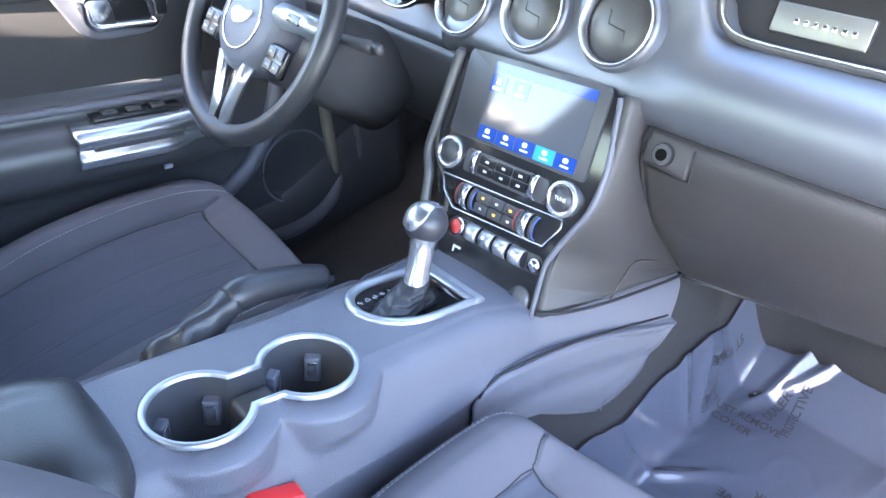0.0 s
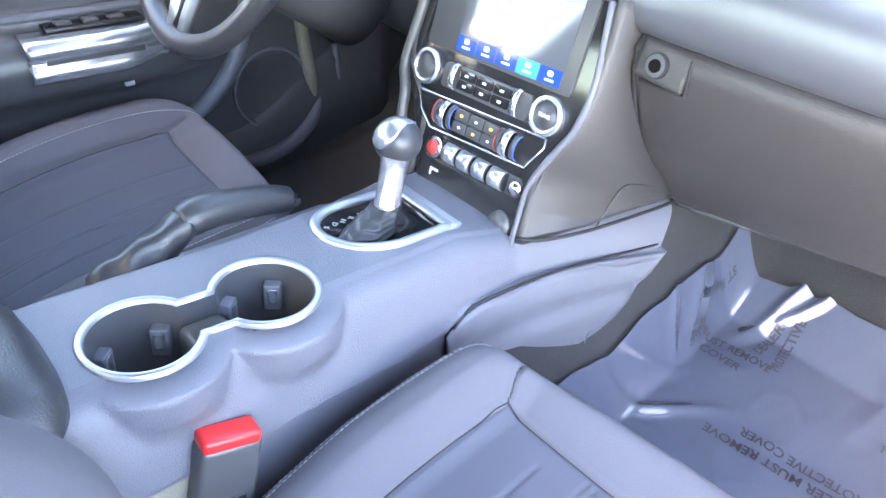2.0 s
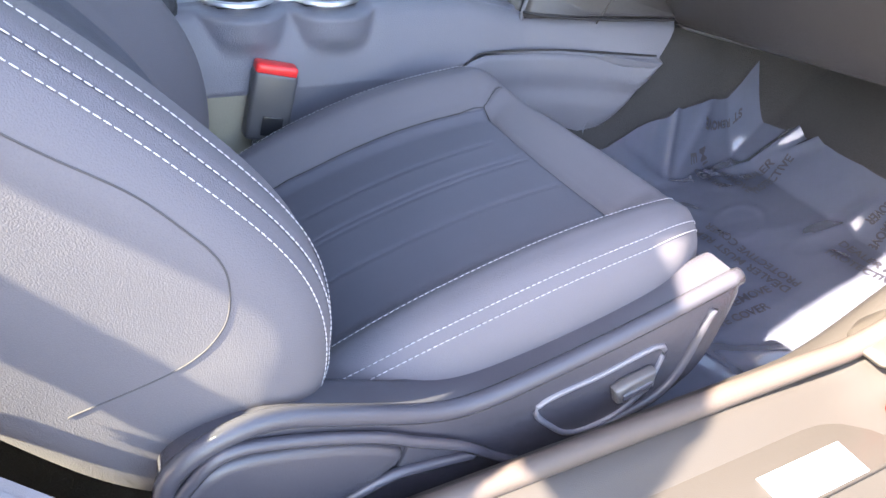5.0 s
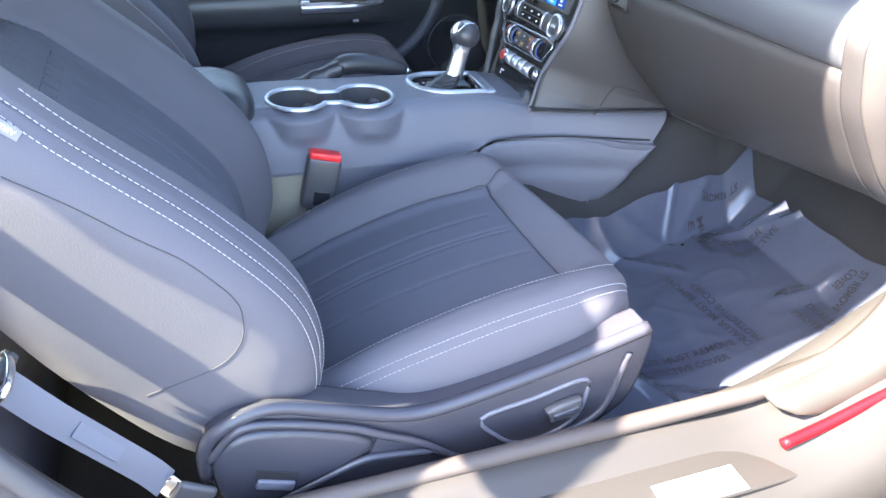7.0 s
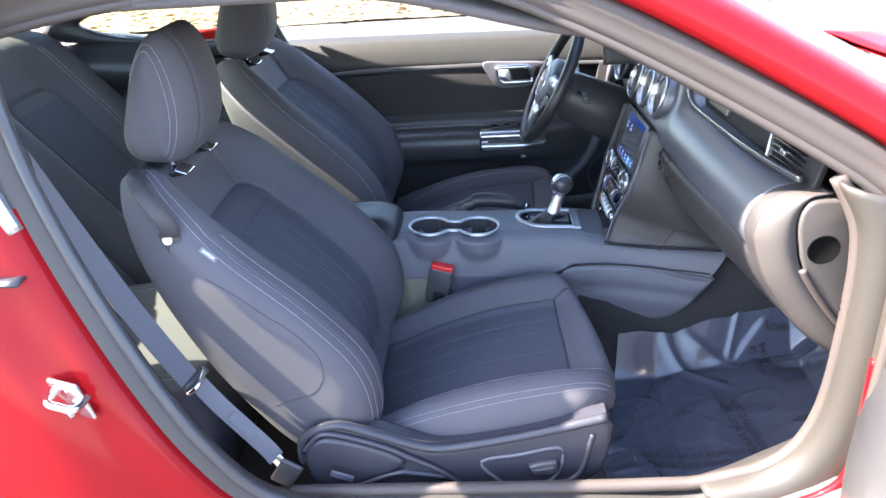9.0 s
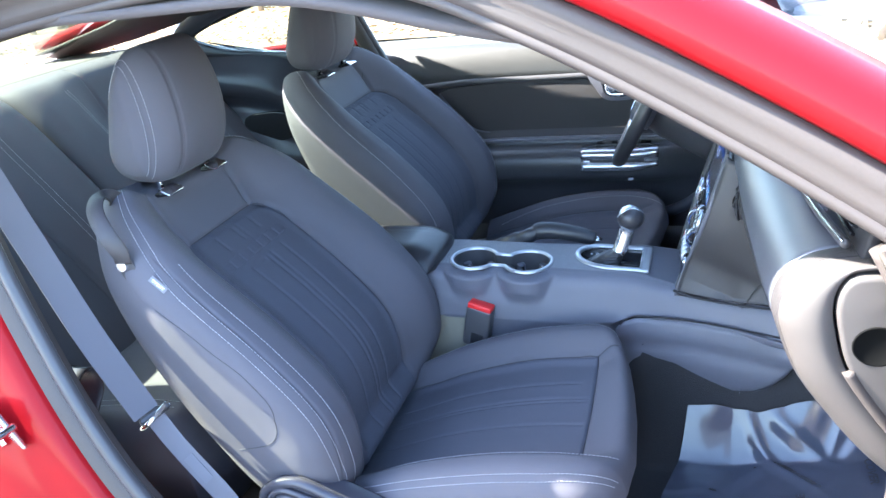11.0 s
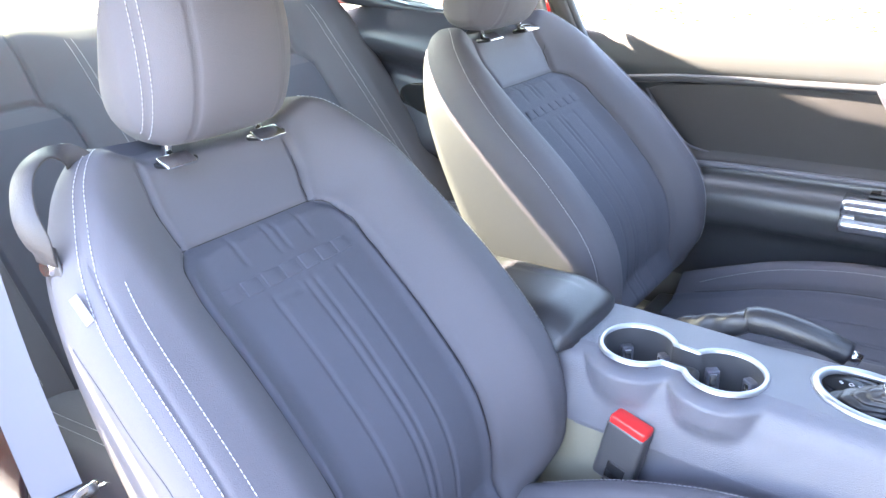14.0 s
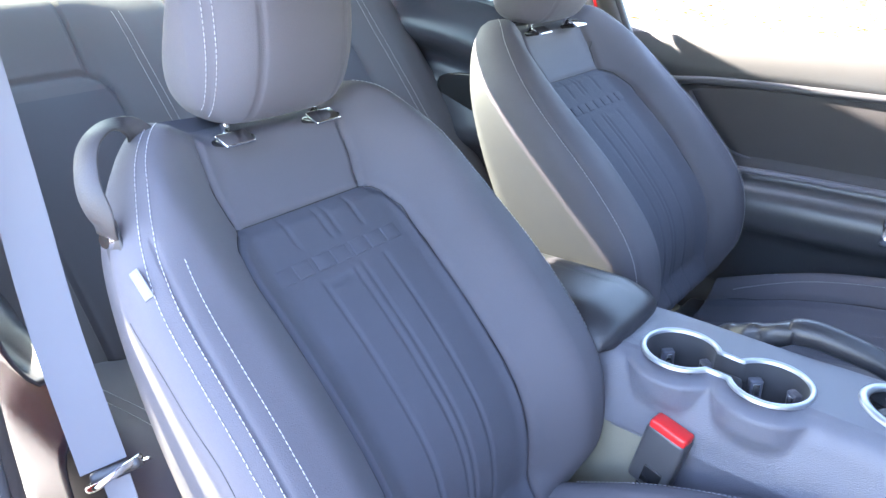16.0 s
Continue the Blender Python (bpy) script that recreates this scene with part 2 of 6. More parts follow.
def stitches(name, lines, parent, label="", length=0.0046, gap=0.0015, width=0.00056, mat=None):
    """Short threads along each line of points; one mesh a line."""
    for line in lines:
        verts, faces = [], []
        p = np.asarray(line, float)
        run = np.r_[0, np.cumsum(np.linalg.norm(np.diff(p, axis=0), axis=1))]
        for s in np.arange(0, run[-1] - length, length + gap):
            q = np.stack([np.interp((s, s + length / 2, s + length), run, p[:, k]) for k in range(3)], 1)
            v, f = tube(q, [width * 0.6, width, width * 0.6], 5)
            faces += [tuple(i + len(verts) for i in face) for face in f]
            verts += list(v)
        mesh_part(name, verts, faces, mat or THREAD, parent, label)


def arc(cx, cy, r, a0, a1, n):
    return [(cx + r * math.cos(radians(a)), cy + r * math.sin(radians(a))) for a in np.linspace(a0, a1, n)]


def rounded(x0, y0, x1, y1, r, n=6):
    """The outline of a rounded rectangle."""
    return arc(x1 - r, y1 - r, r, 0, 90, n) + arc(x0 + r, y1 - r, r, 90, 180, n) + arc(x0 + r, y0 + r, r, 180, 270, n) + arc(x1 - r, y0 + r, r, 270, 360, n)


def written(name, text, size, m, mat, parent, label="", length=0.0, wide=0.0):
    """Flat raised writing, as a mesh."""
    curve = bpy.data.curves.new(name, "FONT")
    curve.body, curve.size, curve.extrude, curve.align_x, curve.align_y = text, size, 0.0003, "CENTER", "CENTER"
    curve.resolution_u, curve.offset = 3, wide
    tmp = bpy.data.objects.new(name, curve)
    scene.collection.objects.link(tmp)
    bpy.context.view_layer.update()
    me = bpy.data.meshes.new_from_object(tmp.evaluated_get(bpy.context.evaluated_depsgraph_get()))
    bpy.data.objects.remove(tmp)
    across = [v.co.x for v in me.vertices]
    k = length / (max(across) - min(across)) if length else 1.0
    me.transform(m @ Matrix.Diagonal((k, 1, 1, 1)))
    me.materials.clear()
    me.materials.append(mat)
    ob = put(new(name, me), parent)
    return tagged(ob, label) if label else ob


def seam_depth(x, z, lines, width, depth):
    """How deep the sewn grooves along polylines press in at each (x, z)."""
    out = np.zeros_like(x)
    for line in lines:
        p = np.asarray(line, float)
        near = np.full_like(x, 9.0)
        for a, b in zip(p[:-1], p[1:]):
            ab = b - a
            k = np.clip(((x - a[0]) * ab[0] + (z - a[1]) * ab[1]) / (ab @ ab + 1e-12), 0, 1)
            near = np.minimum(near, np.hypot(x - a[0] - k * ab[0], z - a[1] - k * ab[1]))
        out = np.maximum(out, depth * np.exp(-((near / width) ** 2)))
    return out


def ease(a, b, v):
    k = np.clip((v - a) / (b - a), 0, 1)
    return k * k * (3 - 2 * k)


# ---- front seats ----
XC = 0.370  # centre line of the passenger's seat


def backrest(seat):
    # stations from the bottom up: crest of the bolster (y, z), rear (y, z), half width
    front = smooth_line([(0.070, 0.500), (0.100, 0.580), (0.084, 0.690), (0.006, 0.795), (-0.110, 0.905), (-0.170, 0.965), (-0.215, 1.005), (-0.245, 1.028), (-0.285, 1.031)], 150)
    rear = smooth_line([(-0.030, 0.455), (-0.115, 0.545), (-0.190, 0.655), (-0.252, 0.780), (-0.300, 0.900), (-0.326, 0.970), (-0.332, 1.002), (-0.320, 1.018)], 150)
    wide = smooth_line([(0, 0.244), (0.1, 0.259), (0.3, 0.262), (0.52, 0.260), (0.69, 0.254), (0.81, 0.242), (0.89, 0.218), (0.945, 0.190), (1, 0.135)], 150)[:, 1]
    a = np.concatenate([np.linspace(-1, -0.86, 22), np.linspace(-0.855, 0.855, 190), np.linspace(0.86, 1, 22)])
    aa = np.abs(a)
    inset_top = 0.908
    seams = [
        [(-0.119, 0.45), (-0.119, inset_top - 0.030), (-0.110, inset_top - 0.009), (-0.089, inset_top), (0.105, inset_top), (0.126, inset_top - 0.009), (0.135, inset_top - 0.030), (0.135, 0.45)],
        [(0.105, inset_top), (0.112, 0.955), (0.108, 1.02)],
        [(-0.085, inset_top), (-0.098, 0.955), (-0.100, 1.02)],
    ]
    flutes = [[(0.052, 0.842), (0.048, 0.45)], [(0.052, 0.842), (0.012, 0.842)], [(0.002, 0.842), (0.004, 0.45)], [(-0.012, 0.842), (-0.008, 0.45)], [(-0.050, 0.842), (-0.042, 0.45)],
              [(0.052, 0.882), (0.052, 0.905)], [(0.002, 0.882), (0.002, 0.905)], [(-0.012, 0.882), (-0.012, 0.905)], [(-0.050, 0.882), (-0.050, 0.905)]]
    piping = [[(s * 0.93 * w, z) for w, (y, z) in zip(wide[8:118:6], front[8:118:6])] for s in (-1, 1)]

    def inside(x, z, soft=0.0):
        """Whether a point lies in the rounded insert (1) or not (0)."""
        over = np.clip(z - (inset_top - 0.030), 0, None)
        half = 0.127 - 0.030 * (1 - np.sqrt(np.clip(1 - (over / 0.030) ** 2, 0, 1)))
        half = np.where(z > inset_top, -1, half)
        return ease(0, soft, half - np.abs(x - 0.008)) if soft else half > np.abs(x - 0.008)

    rings = []
    for i in range(150):
        f, r, w, v = front[i], rear[i], wide[i], i / 149
        out = f - r
        deep = np.linalg.norm(out)
        out = out / deep
        x = a * w + 0.014 * ease(0.70, 1.0, a) * ease(0.05, 0.25, v) * ease(0.86, 0.66, v)
        recess = 0.056 * ease(1.0, 0.74, v) * ease(0.0, 0.12, v) + 0.006 * ease(1.0, 0.8, v)
        xl = np.abs(x)
        d = deep - recess * (1 - ease(0.095, 0.195, xl)) - 0.012 * ease(0.6, 0.95, v) * (1 - ease(0, 0.2, xl))
        side = min(0.056, deep * 0.45)
        d = d - side * (1 - np.sqrt(np.clip(1 - np.clip((aa - 0.80) / 0.20, 0, 1) ** 2.2, 0, 1)))
        zz = np.full_like(x, f[1]) - recess * (1 - ease(0.095, 0.195, xl)) * out[1]
        d = d - seam_depth(x, zz, seams, 0.0045, 0.007) - seam_depth(x, zz, flutes, 0.003, 0.0022) - seam_depth(x, zz, piping, 0.002, 0.0022)
        d = d + 0.004 * inside(x, zz, 0.006)
        dip = 0.026 * ease(0.78, 0.93, v)
        fx = np.stack([XC + x, r[0] + out[0] * d, r[1] + out[1] * d - dip * (1 - ease(0.085, 0.150, xl))], 1)
        ab = np.linspace(1, -1, 40)
        back = min(0.036, deep * 0.4) * (1 - np.sqrt(np.clip(1 - np.abs(ab) ** 4, 0, 1))) - 0.012 * (1 - ab**2)
        bx = np.stack([XC + ab * (w - 0.004 * ease(0.1, 0.3, v)), r[0] + out[0] * back, r[1] + out[1] * back - dip * (1 - ease(0.085, 0.150, np.abs(ab * w)))], 1)
        steps = np.linspace(0, 1, 8)[1:-1, None]
        right_flank, left_flank = fx[-1] + (bx[1] - fx[-1]) * steps, bx[-2] + (fx[0] - bx[-2]) * steps
        rings.append(np.concatenate([fx, right_flank, bx[1:-1], left_flank]))
    rings = np.array(rings)
    verts, faces = ring_loft(rings)
    m = rings.shape[1]
    inset, shell = [], []
    for f in faces:
        c = np.mean([verts[k] for k in f], 0)
        on_front = all(k % m < len(a) for k in f) and len(f) == 4
        (inset if on_front and bool(inside(np.array(c[0] - XC), np.array(c[2]))) else shell).append(f)
    mesh_part("backrest", verts, shell, CLOTH, seat)
    used = sorted({k for f in inset for k in f})
    where = {k: n for n, k in enumerate(used)}
    mesh_part("backrest_insert", verts[used], [tuple(where[k] for k in f) for f in inset], INSERT, seat, "fluted dark cloth insert with embossed strip")
    # dark seam lines round the insert and over the shoulders
    def on_front(x, z):
        k = int(np.argmin(np.abs(rings[:, len(a) // 2, 2] - z)))
        j = int(np.argmin(np.abs(rings[k, : len(a), 0] - XC - x)))
        k = int(np.argmin(np.abs(rings[:, j, 2] - z)))
        return rings[k, j] + (0, 0.0002, 0.0002)

    border = [(-0.119, 0.56), (-0.119, 0.70), (-0.119, 0.80), (-0.119, 0.878), (-0.110, 0.899), (-0.089, 0.908), (0.0, 0.908), (0.105, 0.908), (0.126, 0.899), (0.135, 0.878), (0.135, 0.80), (0.135, 0.70), (0.135, 0.56)]
    for line in (border, [(0.106, 0.912), (0.110, 0.935), (0.112, 0.960)], [(-0.087, 0.912), (-0.093, 0.935), (-0.098, 0.960)]):
        fine = [np.array(p) + (np.array(q) - p) * k for p, q in zip(line[:-1], line[1:]) for k in np.linspace(0, 1, 8, endpoint=False)] + [np.array(line[-1])]
        tube_part("seam_line", smooth_line([on_front(*p) for p in fine[::2]], len(fine)), 0.0008, JOINT, seat, "dark sewn seam", 6)
    # embossed strip of plain raised blocks
    k = int(np.argmin(np.abs(rings[:, len(a) // 2, 2] - 0.862)))
    for n in range(7):
        j = int(np.argmin(np.abs(rings[k, : len(a), 0] - (XC + 0.094 - 0.0287 * n))))
        at = Vector(rings[k, j])
        up = (Vector(rings[k + 4, j]) - Vector(rings[k - 4, j])).normalized()
        turn = Matrix((Vector((1, 0, 0)), up.cross(Vector((1, 0, 0))), up)).transposed()
        strip = bmesh.new()
        box(strip, at, (0.0235, 0.0028, 0.0195), 0.0012, turn)
        box(strip, at + up.cross(Vector((1, 0, 0))) * -0.0004, (0.0150, 0.0026, 0.0110), 0.0008, turn)
        part("embossed_block", strip, INSERT, seat)
    # pale seam threads along both bolsters
    lines = []
    for s in (1, -1):
        for u0, lo, hi in ((0.905, 8, 146), (0.945, 8, 146), (0.835, 10, 112)):
            k = int(np.argmin(np.abs(a - s * u0)))
            if u0 < 0.85 and s < 0:
                continue
            if u0 == 0.905 and s < 0:
                continue
            line = rings[lo:hi, k].copy()
            line[:, 1] += 0.0012
            line[:, 2] += 0.0008
            lines.append(line)
    stitches("seam_stitching", lines, seat, "pale double seam stitching")


def cushion(seat):
    # stations from the rear: y, crest height, base height, half width
    st = smooth_line([(0.02, 0.500, 0.40, 0.215), (0.10, 0.533, 0.42, 0.235), (0.20, 0.575, 0.445, 0.245), (0.32, 0.609, 0.475, 0.248), (0.43, 0.626, 0.505, 0.246), (0.500, 0.624, 0.525, 0.238), (0.540, 0.606, 0.535, 0.222), (0.560, 0.570, 0.540, 0.200)], 150)
    a = np.concatenate([np.linspace(-1, -0.86, 22), np.linspace(-0.855, 0.855, 180), np.linspace(0.86, 1, 22)])
    aa = np.abs(a)
    seams = [[(-0.147, -0.1), (-0.148, 0.462), (0.148, 0.462), (0.147, -0.1)], [(-0.148, 0.462), (-0.160, 0.50), (-0.166, 0.53)], [(0.148, 0.462), (0.154, 0.50)]]
    flutes = [[(-0.074, 0.42), (-0.066, 0.0)], [(-0.026, 0.45), (-0.018, 0.0)], [(-0.016, 0.45), (-0.008, 0.0)], [(0.050, 0.45), (0.054, 0.0)]]
    rings = []
    for y, top, base, w in st:
        x = a * w
        xl = np.abs(x)
        dip = 0.046 * ease(0.565, 0.45, y) * (1 - ease(0.125, 0.190, xl)) + 0.006 * (1 - ease(0.0, 0.2, xl)) * ease(0.56, 0.50, y)
        z = top - dip
        high = top - base
        z = z - high * 0.62 * (1 - np.sqrt(np.clip(1 - np.clip((aa - 0.80) / 0.20, 0, 1) ** 2.2, 0, 1)))
        yy = np.full_like(x, y)
        z = z - seam_depth(x, yy, seams, 0.0035, 0.005) - seam_depth(x, yy, flutes, 0.003, 0.0016)
        fx = np.stack([XC + 0.006 + x, yy, z], 1)
        ab = np.linspace(1, -1, 30)
        bz = base + 0.02 * np.abs(ab) ** 6
        bx = np.stack([XC + 0.006 + ab * w, np.full(30, y - 0.01), bz], 1)
        rings.append(np.concatenate([fx, bx[1:-1]]))
    flat = np.array(rings)
    rings = flat.copy()
    # narrower towards the console, with a slanting front edge and rounded corners
    u = flat[:, :, 0] - XC - 0.006
    rings[:, :, 0] = XC + 0.006 + np.where(u < 0, u * np.interp(flat[:, :, 1], [0.1, 0.2, 0.3, 0.45], [0.86, 0.885, 0.905, 0.89]), u)
    edge = np.interp(rings[:, :, 0], [0.13, 0.16, 0.19, 0.25, 0.32, 0.40, 0.50, 0.56, 0.59, 0.61, 0.63], [0.452, 0.470, 0.484, 0.502, 0.516, 0.528, 0.536, 0.530, 0.518, 0.500, 0.474])
    rings[:, :, 1] = np.where(flat[:, :, 1] > 0.42, 0.42 + (flat[:, :, 1] - 0.42) * (edge - 0.42) / 0.14, flat[:, :, 1])
    verts, faces = ring_loft(rings)
    before = ring_loft(flat)[0]
    m = rings.shape[1]
    inset, shell = [], []
    for f in faces:
        c = np.mean([before[k] for k in f], 0)
        top = all(k % m < len(a) for k in f) and len(f) == 4
        (inset if top and abs(c[0] - XC - 0.006) < 0.147 and c[1] < 0.460 else shell).append(f)
    mesh_part("cushion", verts, shell, CLOTH, seat)
    used = sorted({k for f in inset for k in f})
    where = {k: n for n, k in enumerate(used)}
    mesh_part("cushion_insert", verts[used], [tuple(where[k] for k in f) for f in inset], INSERT, seat, "dark cloth insert with three flutes")
    def on_top(x, y):
        k = int(np.argmin(np.abs(st[:, 0] - y)))
        j = int(np.argmin(np.abs(flat[k, : len(a), 0] - XC - 0.006 - x)))
        return rings[k, j] + (0, 0, 0.0003)

    for line in ([(-0.147, 0.06), (-0.148, 0.462), (0.148, 0.462), (0.147, 0.06)], [(-0.148, 0.462), (-0.160, 0.50), (-0.166, 0.53)]):
        fine = [np.array(p) + (np.array(q) - p) * k for p, q in zip(line[:-1], line[1:]) for k in np.linspace(0, 1, 14, endpoint=False)] + [np.array(line[-1])]
        tube_part("cushion_seam", np.array([on_top(*p) for p in fine]), 0.0009, JOINT, seat, "dark sewn seam", 6)
    lines = []
    for u0, lo, hi in ((0.895, 12, 143), (0.925, 12, 143), (0.70, 12, 138), (-0.885, 20, 138), (-0.925, 20, 120)):
        k = int(np.argmin(np.abs(a - u0)))
        line = rings[lo:hi, k] + (0, 0, 0.0012)
        lines.append(line)
    stitches("cushion_stitching", lines, seat, "pale double seam stitching")


def headrest(seat):
    # outline in side view, swept across with a rounded plan: front pad, seam, side gusset
    prof = smooth_line([(-0.240, 1.013), (-0.207, 1.037), (-0.188, 1.076), (-0.181, 1.125), (-0.186, 1.180), (-0.202, 1.220), (-0.226, 1.240), (-0.256, 1.234), (-0.284, 1.195), (-0.312, 1.120), (-0.330, 1.065), (-0.326, 1.030), (-0.296, 1.013)], 72, True)
    mid = np.array([-0.262, 1.118])
    us = np.sin(np.linspace(-np.pi / 2, np.pi / 2, 81))
    rings = []
    for u in us:
        k = 0.30 + 0.70 * (1 - abs(u) ** 5.5) ** 0.42
        p = mid + (prof - mid) * k
        ahead = ease(-0.275, -0.19, p[:, 0])
        p = p + np.stack([-0.040 * abs(u) ** 2.6 * ahead, np.zeros(len(p))], 1)
        groove = 0.0030 * math.exp(-(((u - 0.52) / 0.012) ** 2)) + 0.0030 * math.exp(-(((u + 0.52) / 0.012) ** 2)) + 0.0022 * math.exp(-(((abs(u) - 0.875) / 0.012) ** 2))
        p = p - (p - mid) / np.linalg.norm(p - mid, axis=1, keepdims=True) * groove
        rings.append([(XC - 0.006 + u * (0.113 - 0.012 * max(0.0, (z - 1.10) / 0.14) ** 2), y, z) for y, z in p])
    rings = np.array(rings)
    pad = mesh_part("headrest_pad", *ring_loft(rings), CLOTH, seat)
    lines = []
    for u0 in (0.845, 0.905):
        k = int(np.argmin(np.abs(us - u0)))
        line = rings[k, :44]
        out = line - np.array([XC + 0.05, mid[0], mid[1]])
        lines.append(line + 0.0009 * out / np.linalg.norm(out, axis=1, keepdims=True))
    stitches("headrest_stitching", lines, pad, "pale double stitching")
    for dx in (-0.066, 0.066):
        tube_part("post", [(XC + dx, -0.262, 0.97), (XC + dx, -0.256, 1.06)], 0.0062, CHROME, seat, "chrome headrest post", 16)
        block("post_guide", (XC + dx, -0.246, 0.996), (0.042, 0.032, 0.008), GLOSS, seat, 0.004, Euler((radians(8), 0, 0)).to_matrix(), "glossy black guide collar")
        block("guide_clip", (XC + dx + 0.004, -0.236, 1.0005), (0.040, 0.024, 0.005), CHROME, seat, 0.002, Euler((radians(-22), 0, 0)).to_matrix(), "bright metal guide clip")


def side_trim(seat, s=1):
    """The plastic cover on the outer side, with its switch and lever."""
    x0, x1 = XC + s * 0.232, XC + s * 0.285
    top = smooth_line([(-0.046, 0.500), (-0.042, 0.545), (-0.027, 0.566), (0.000, 0.580), (0.038, 0.584), (0.093, 0.564), (0.164, 0.536), (0.213, 0.529), (0.288, 0.540), (0.388, 0.562), (0.500, 0.592)], 60)
    low = smooth_line([(0.512, 0.574), (0.510, 0.535), (0.494, 0.470), (0.440, 0.432), (0.380, 0.418), (0.300, 0.410), (0.18, 0.405), (0.05, 0.402), (-0.01, 0.424), (-0.038, 0.460)], 30)
    outline = [tuple(p) for p in top] + [tuple(p) for p in low]
    slab("side_cover", outline, "x", min(x0, x1), max(x0, x1), COVER, seat, 0.012, "dark plastic side cover")
    tube_part("cover_lip", np.array([(x1 - s * 0.004, y, z) for y, z in top]), 0.009, COVER, seat, sides=12)
    # raised hinge pod, its slot and lever
    pod = [tuple(p) for p in smooth_line([(-0.036, 0.532), (-0.004, 0.562), (0.045, 0.556), (0.108, 0.532), (0.142, 0.508), (0.122, 0.486), (0.050, 0.456), (-0.006, 0.438), (-0.034, 0.470)], 60, True)]
    slab("hinge_pod", pod, "x", min(x1 - s * 0.01, x1 + s * 0.009), max(x1 - s * 0.01, x1 + s * 0.009), COVER, seat, 0.009, "bulging hinge cover")
    slab("lever_slot", [(0.008, 0.508), (0.052, 0.490), (0.044, 0.470), (0.002, 0.484)], "x", min(x1, x1 + s * 0.0098), max(x1, x1 + s * 0.0098), JOINT, seat)
    block("recline_lever", (x1 + s * 0.011, 0.026, 0.480), (0.006, 0.044, 0.014), PLASTIC, seat, 0.003, Euler((radians(-22), 0, 0)).to_matrix(), "grey recline lever")
    # sweeping ridges round the pod and the switch panel
    sweep = smooth_line([(x1 + s * 0.002, -0.040, 0.530), (x1 + s * 0.004, -0.004, 0.570), (x1 + s * 0.004, 0.045, 0.564), (x1 + s * 0.005, 0.115, 0.538), (x1 + s * 0.006, 0.150, 0.518), (x1 + s * 0.006, 0.201, 0.488), (x1 + s * 0.005, 0.248, 0.448), (x1 + s * 0.003, 0.292, 0.424), (x1 + s * 0.002, 0.390, 0.440), (x1 + s * 0.001, 0.452, 0.468), (x1, 0.476, 0.560)], 90)
    tube_part("cover_ridge", sweep, 0.0055, COVER, seat, sides=10)
    brace = smooth_line([(x1, -0.008, 0.432), (x1 + s * 0.003, 0.047, 0.450), (x1 + s * 0.006, 0.125, 0.481), (x1 + s * 0.006, 0.160, 0.480), (x1 + s * 0.005, 0.215, 0.470)], 40)
    tube_part("cover_ridge", brace, 0.0055, COVER, seat, sides=10)
    slab("ridge_web", [(0.138, 0.486), (0.148, 0.514), (0.168, 0.500), (0.205, 0.476)], "x", min(x1 - s * 0.004, x1 + s * 0.004), max(x1 - s * 0.004, x1 + s * 0.004), COVER, seat, 0.002)
    rim = smooth_line([(0.280, 0.500), (0.350, 0.516), (0.418, 0.530), (0.424, 0.500), (0.412, 0.464), (0.380, 0.444), (0.335, 0.441), (0.306, 0.460)], 50, True)
    tube_part("switch_bezel", [(x1 + s * 0.0005, y, z) for y, z in rim], 0.0030, PLASTIC, seat, "", 8, True)
    slab("seat_switch", [(0.364, 0.496), (0.380, 0.503), (0.412, 0.508), (0.415, 0.486), (0.405, 0.478), (0.372, 0.476)], "x", min(x1, x1 + s * 0.013), max(x1, x1 + s * 0.013), BLACK, seat, 0.004, "black seat adjusting switch")
    block("switch_cap", (x1 + s * 0.0125, 0.392, 0.489), (0.005, 0.036, 0.010), COVER, seat, 0.002, Euler((radians(12), 0, 0)).to_matrix())


def front_seat():
    seat = thing("front_seat", (XC, 0.2, 0.33), "dark grey cloth front seat with pale double stitching and reclined back", "car seat", "front seats")
    backrest(seat)
    cushion(seat)
    headrest(seat)
    # pan, rails and the shield at the foot
    block("seat_pan", (XC, 0.24, 0.415), (0.40, 0.44, 0.06), BLACK, seat, 0.012, Euler((radians(8), 0, 0)).to_matrix())
    for dx in (-0.19, 0.19):
        block("seat_rail", (XC + dx, 0.24, 0.355), (0.045, 0.56, 0.05), BLACK, seat, 0.006)
    return seat


seat_p = front_seat()
seat_d = copy_thing(seat_p, Matrix.Translation(Vector((XC, 0.2, 0.33)) + Vector((-0.743, -0.072, 0.030))) @ Matrix.Diagonal((-1, 1, 1, 1)))
tagged(seat_d, "dark grey cloth driver's seat with pale double stitching, beside the console")
side_trim(seat_p, 1)
curve = smooth_line([(-0.155, 0.880), (-0.112, 0.849), (-0.070, 0.813), (-0.032, 0.782), (-0.006, 0.752), (0.010, 0.729), (0.015, 0.707), (0.009, 0.672), (-0.019, 0.641), (-0.090, 0.609)], 90)
tree_of_faces = BVHTree.FromPolygons([tuple(v.co) for v in seat_p.children[0].data.vertices], [tuple(f.vertices) for f in seat_p.children[0].data.polygons])
curve = [tree_of_faces.ray_cast(Vector((1.5, y, z)), Vector((-1, 0, 0)))[0] for y, z in curve]
tube_part("pressed_seam", np.array([tuple(q) for q in curve if q]), 0.0007, SEAM, seat_p, "thin pressed seam on the side", 6)
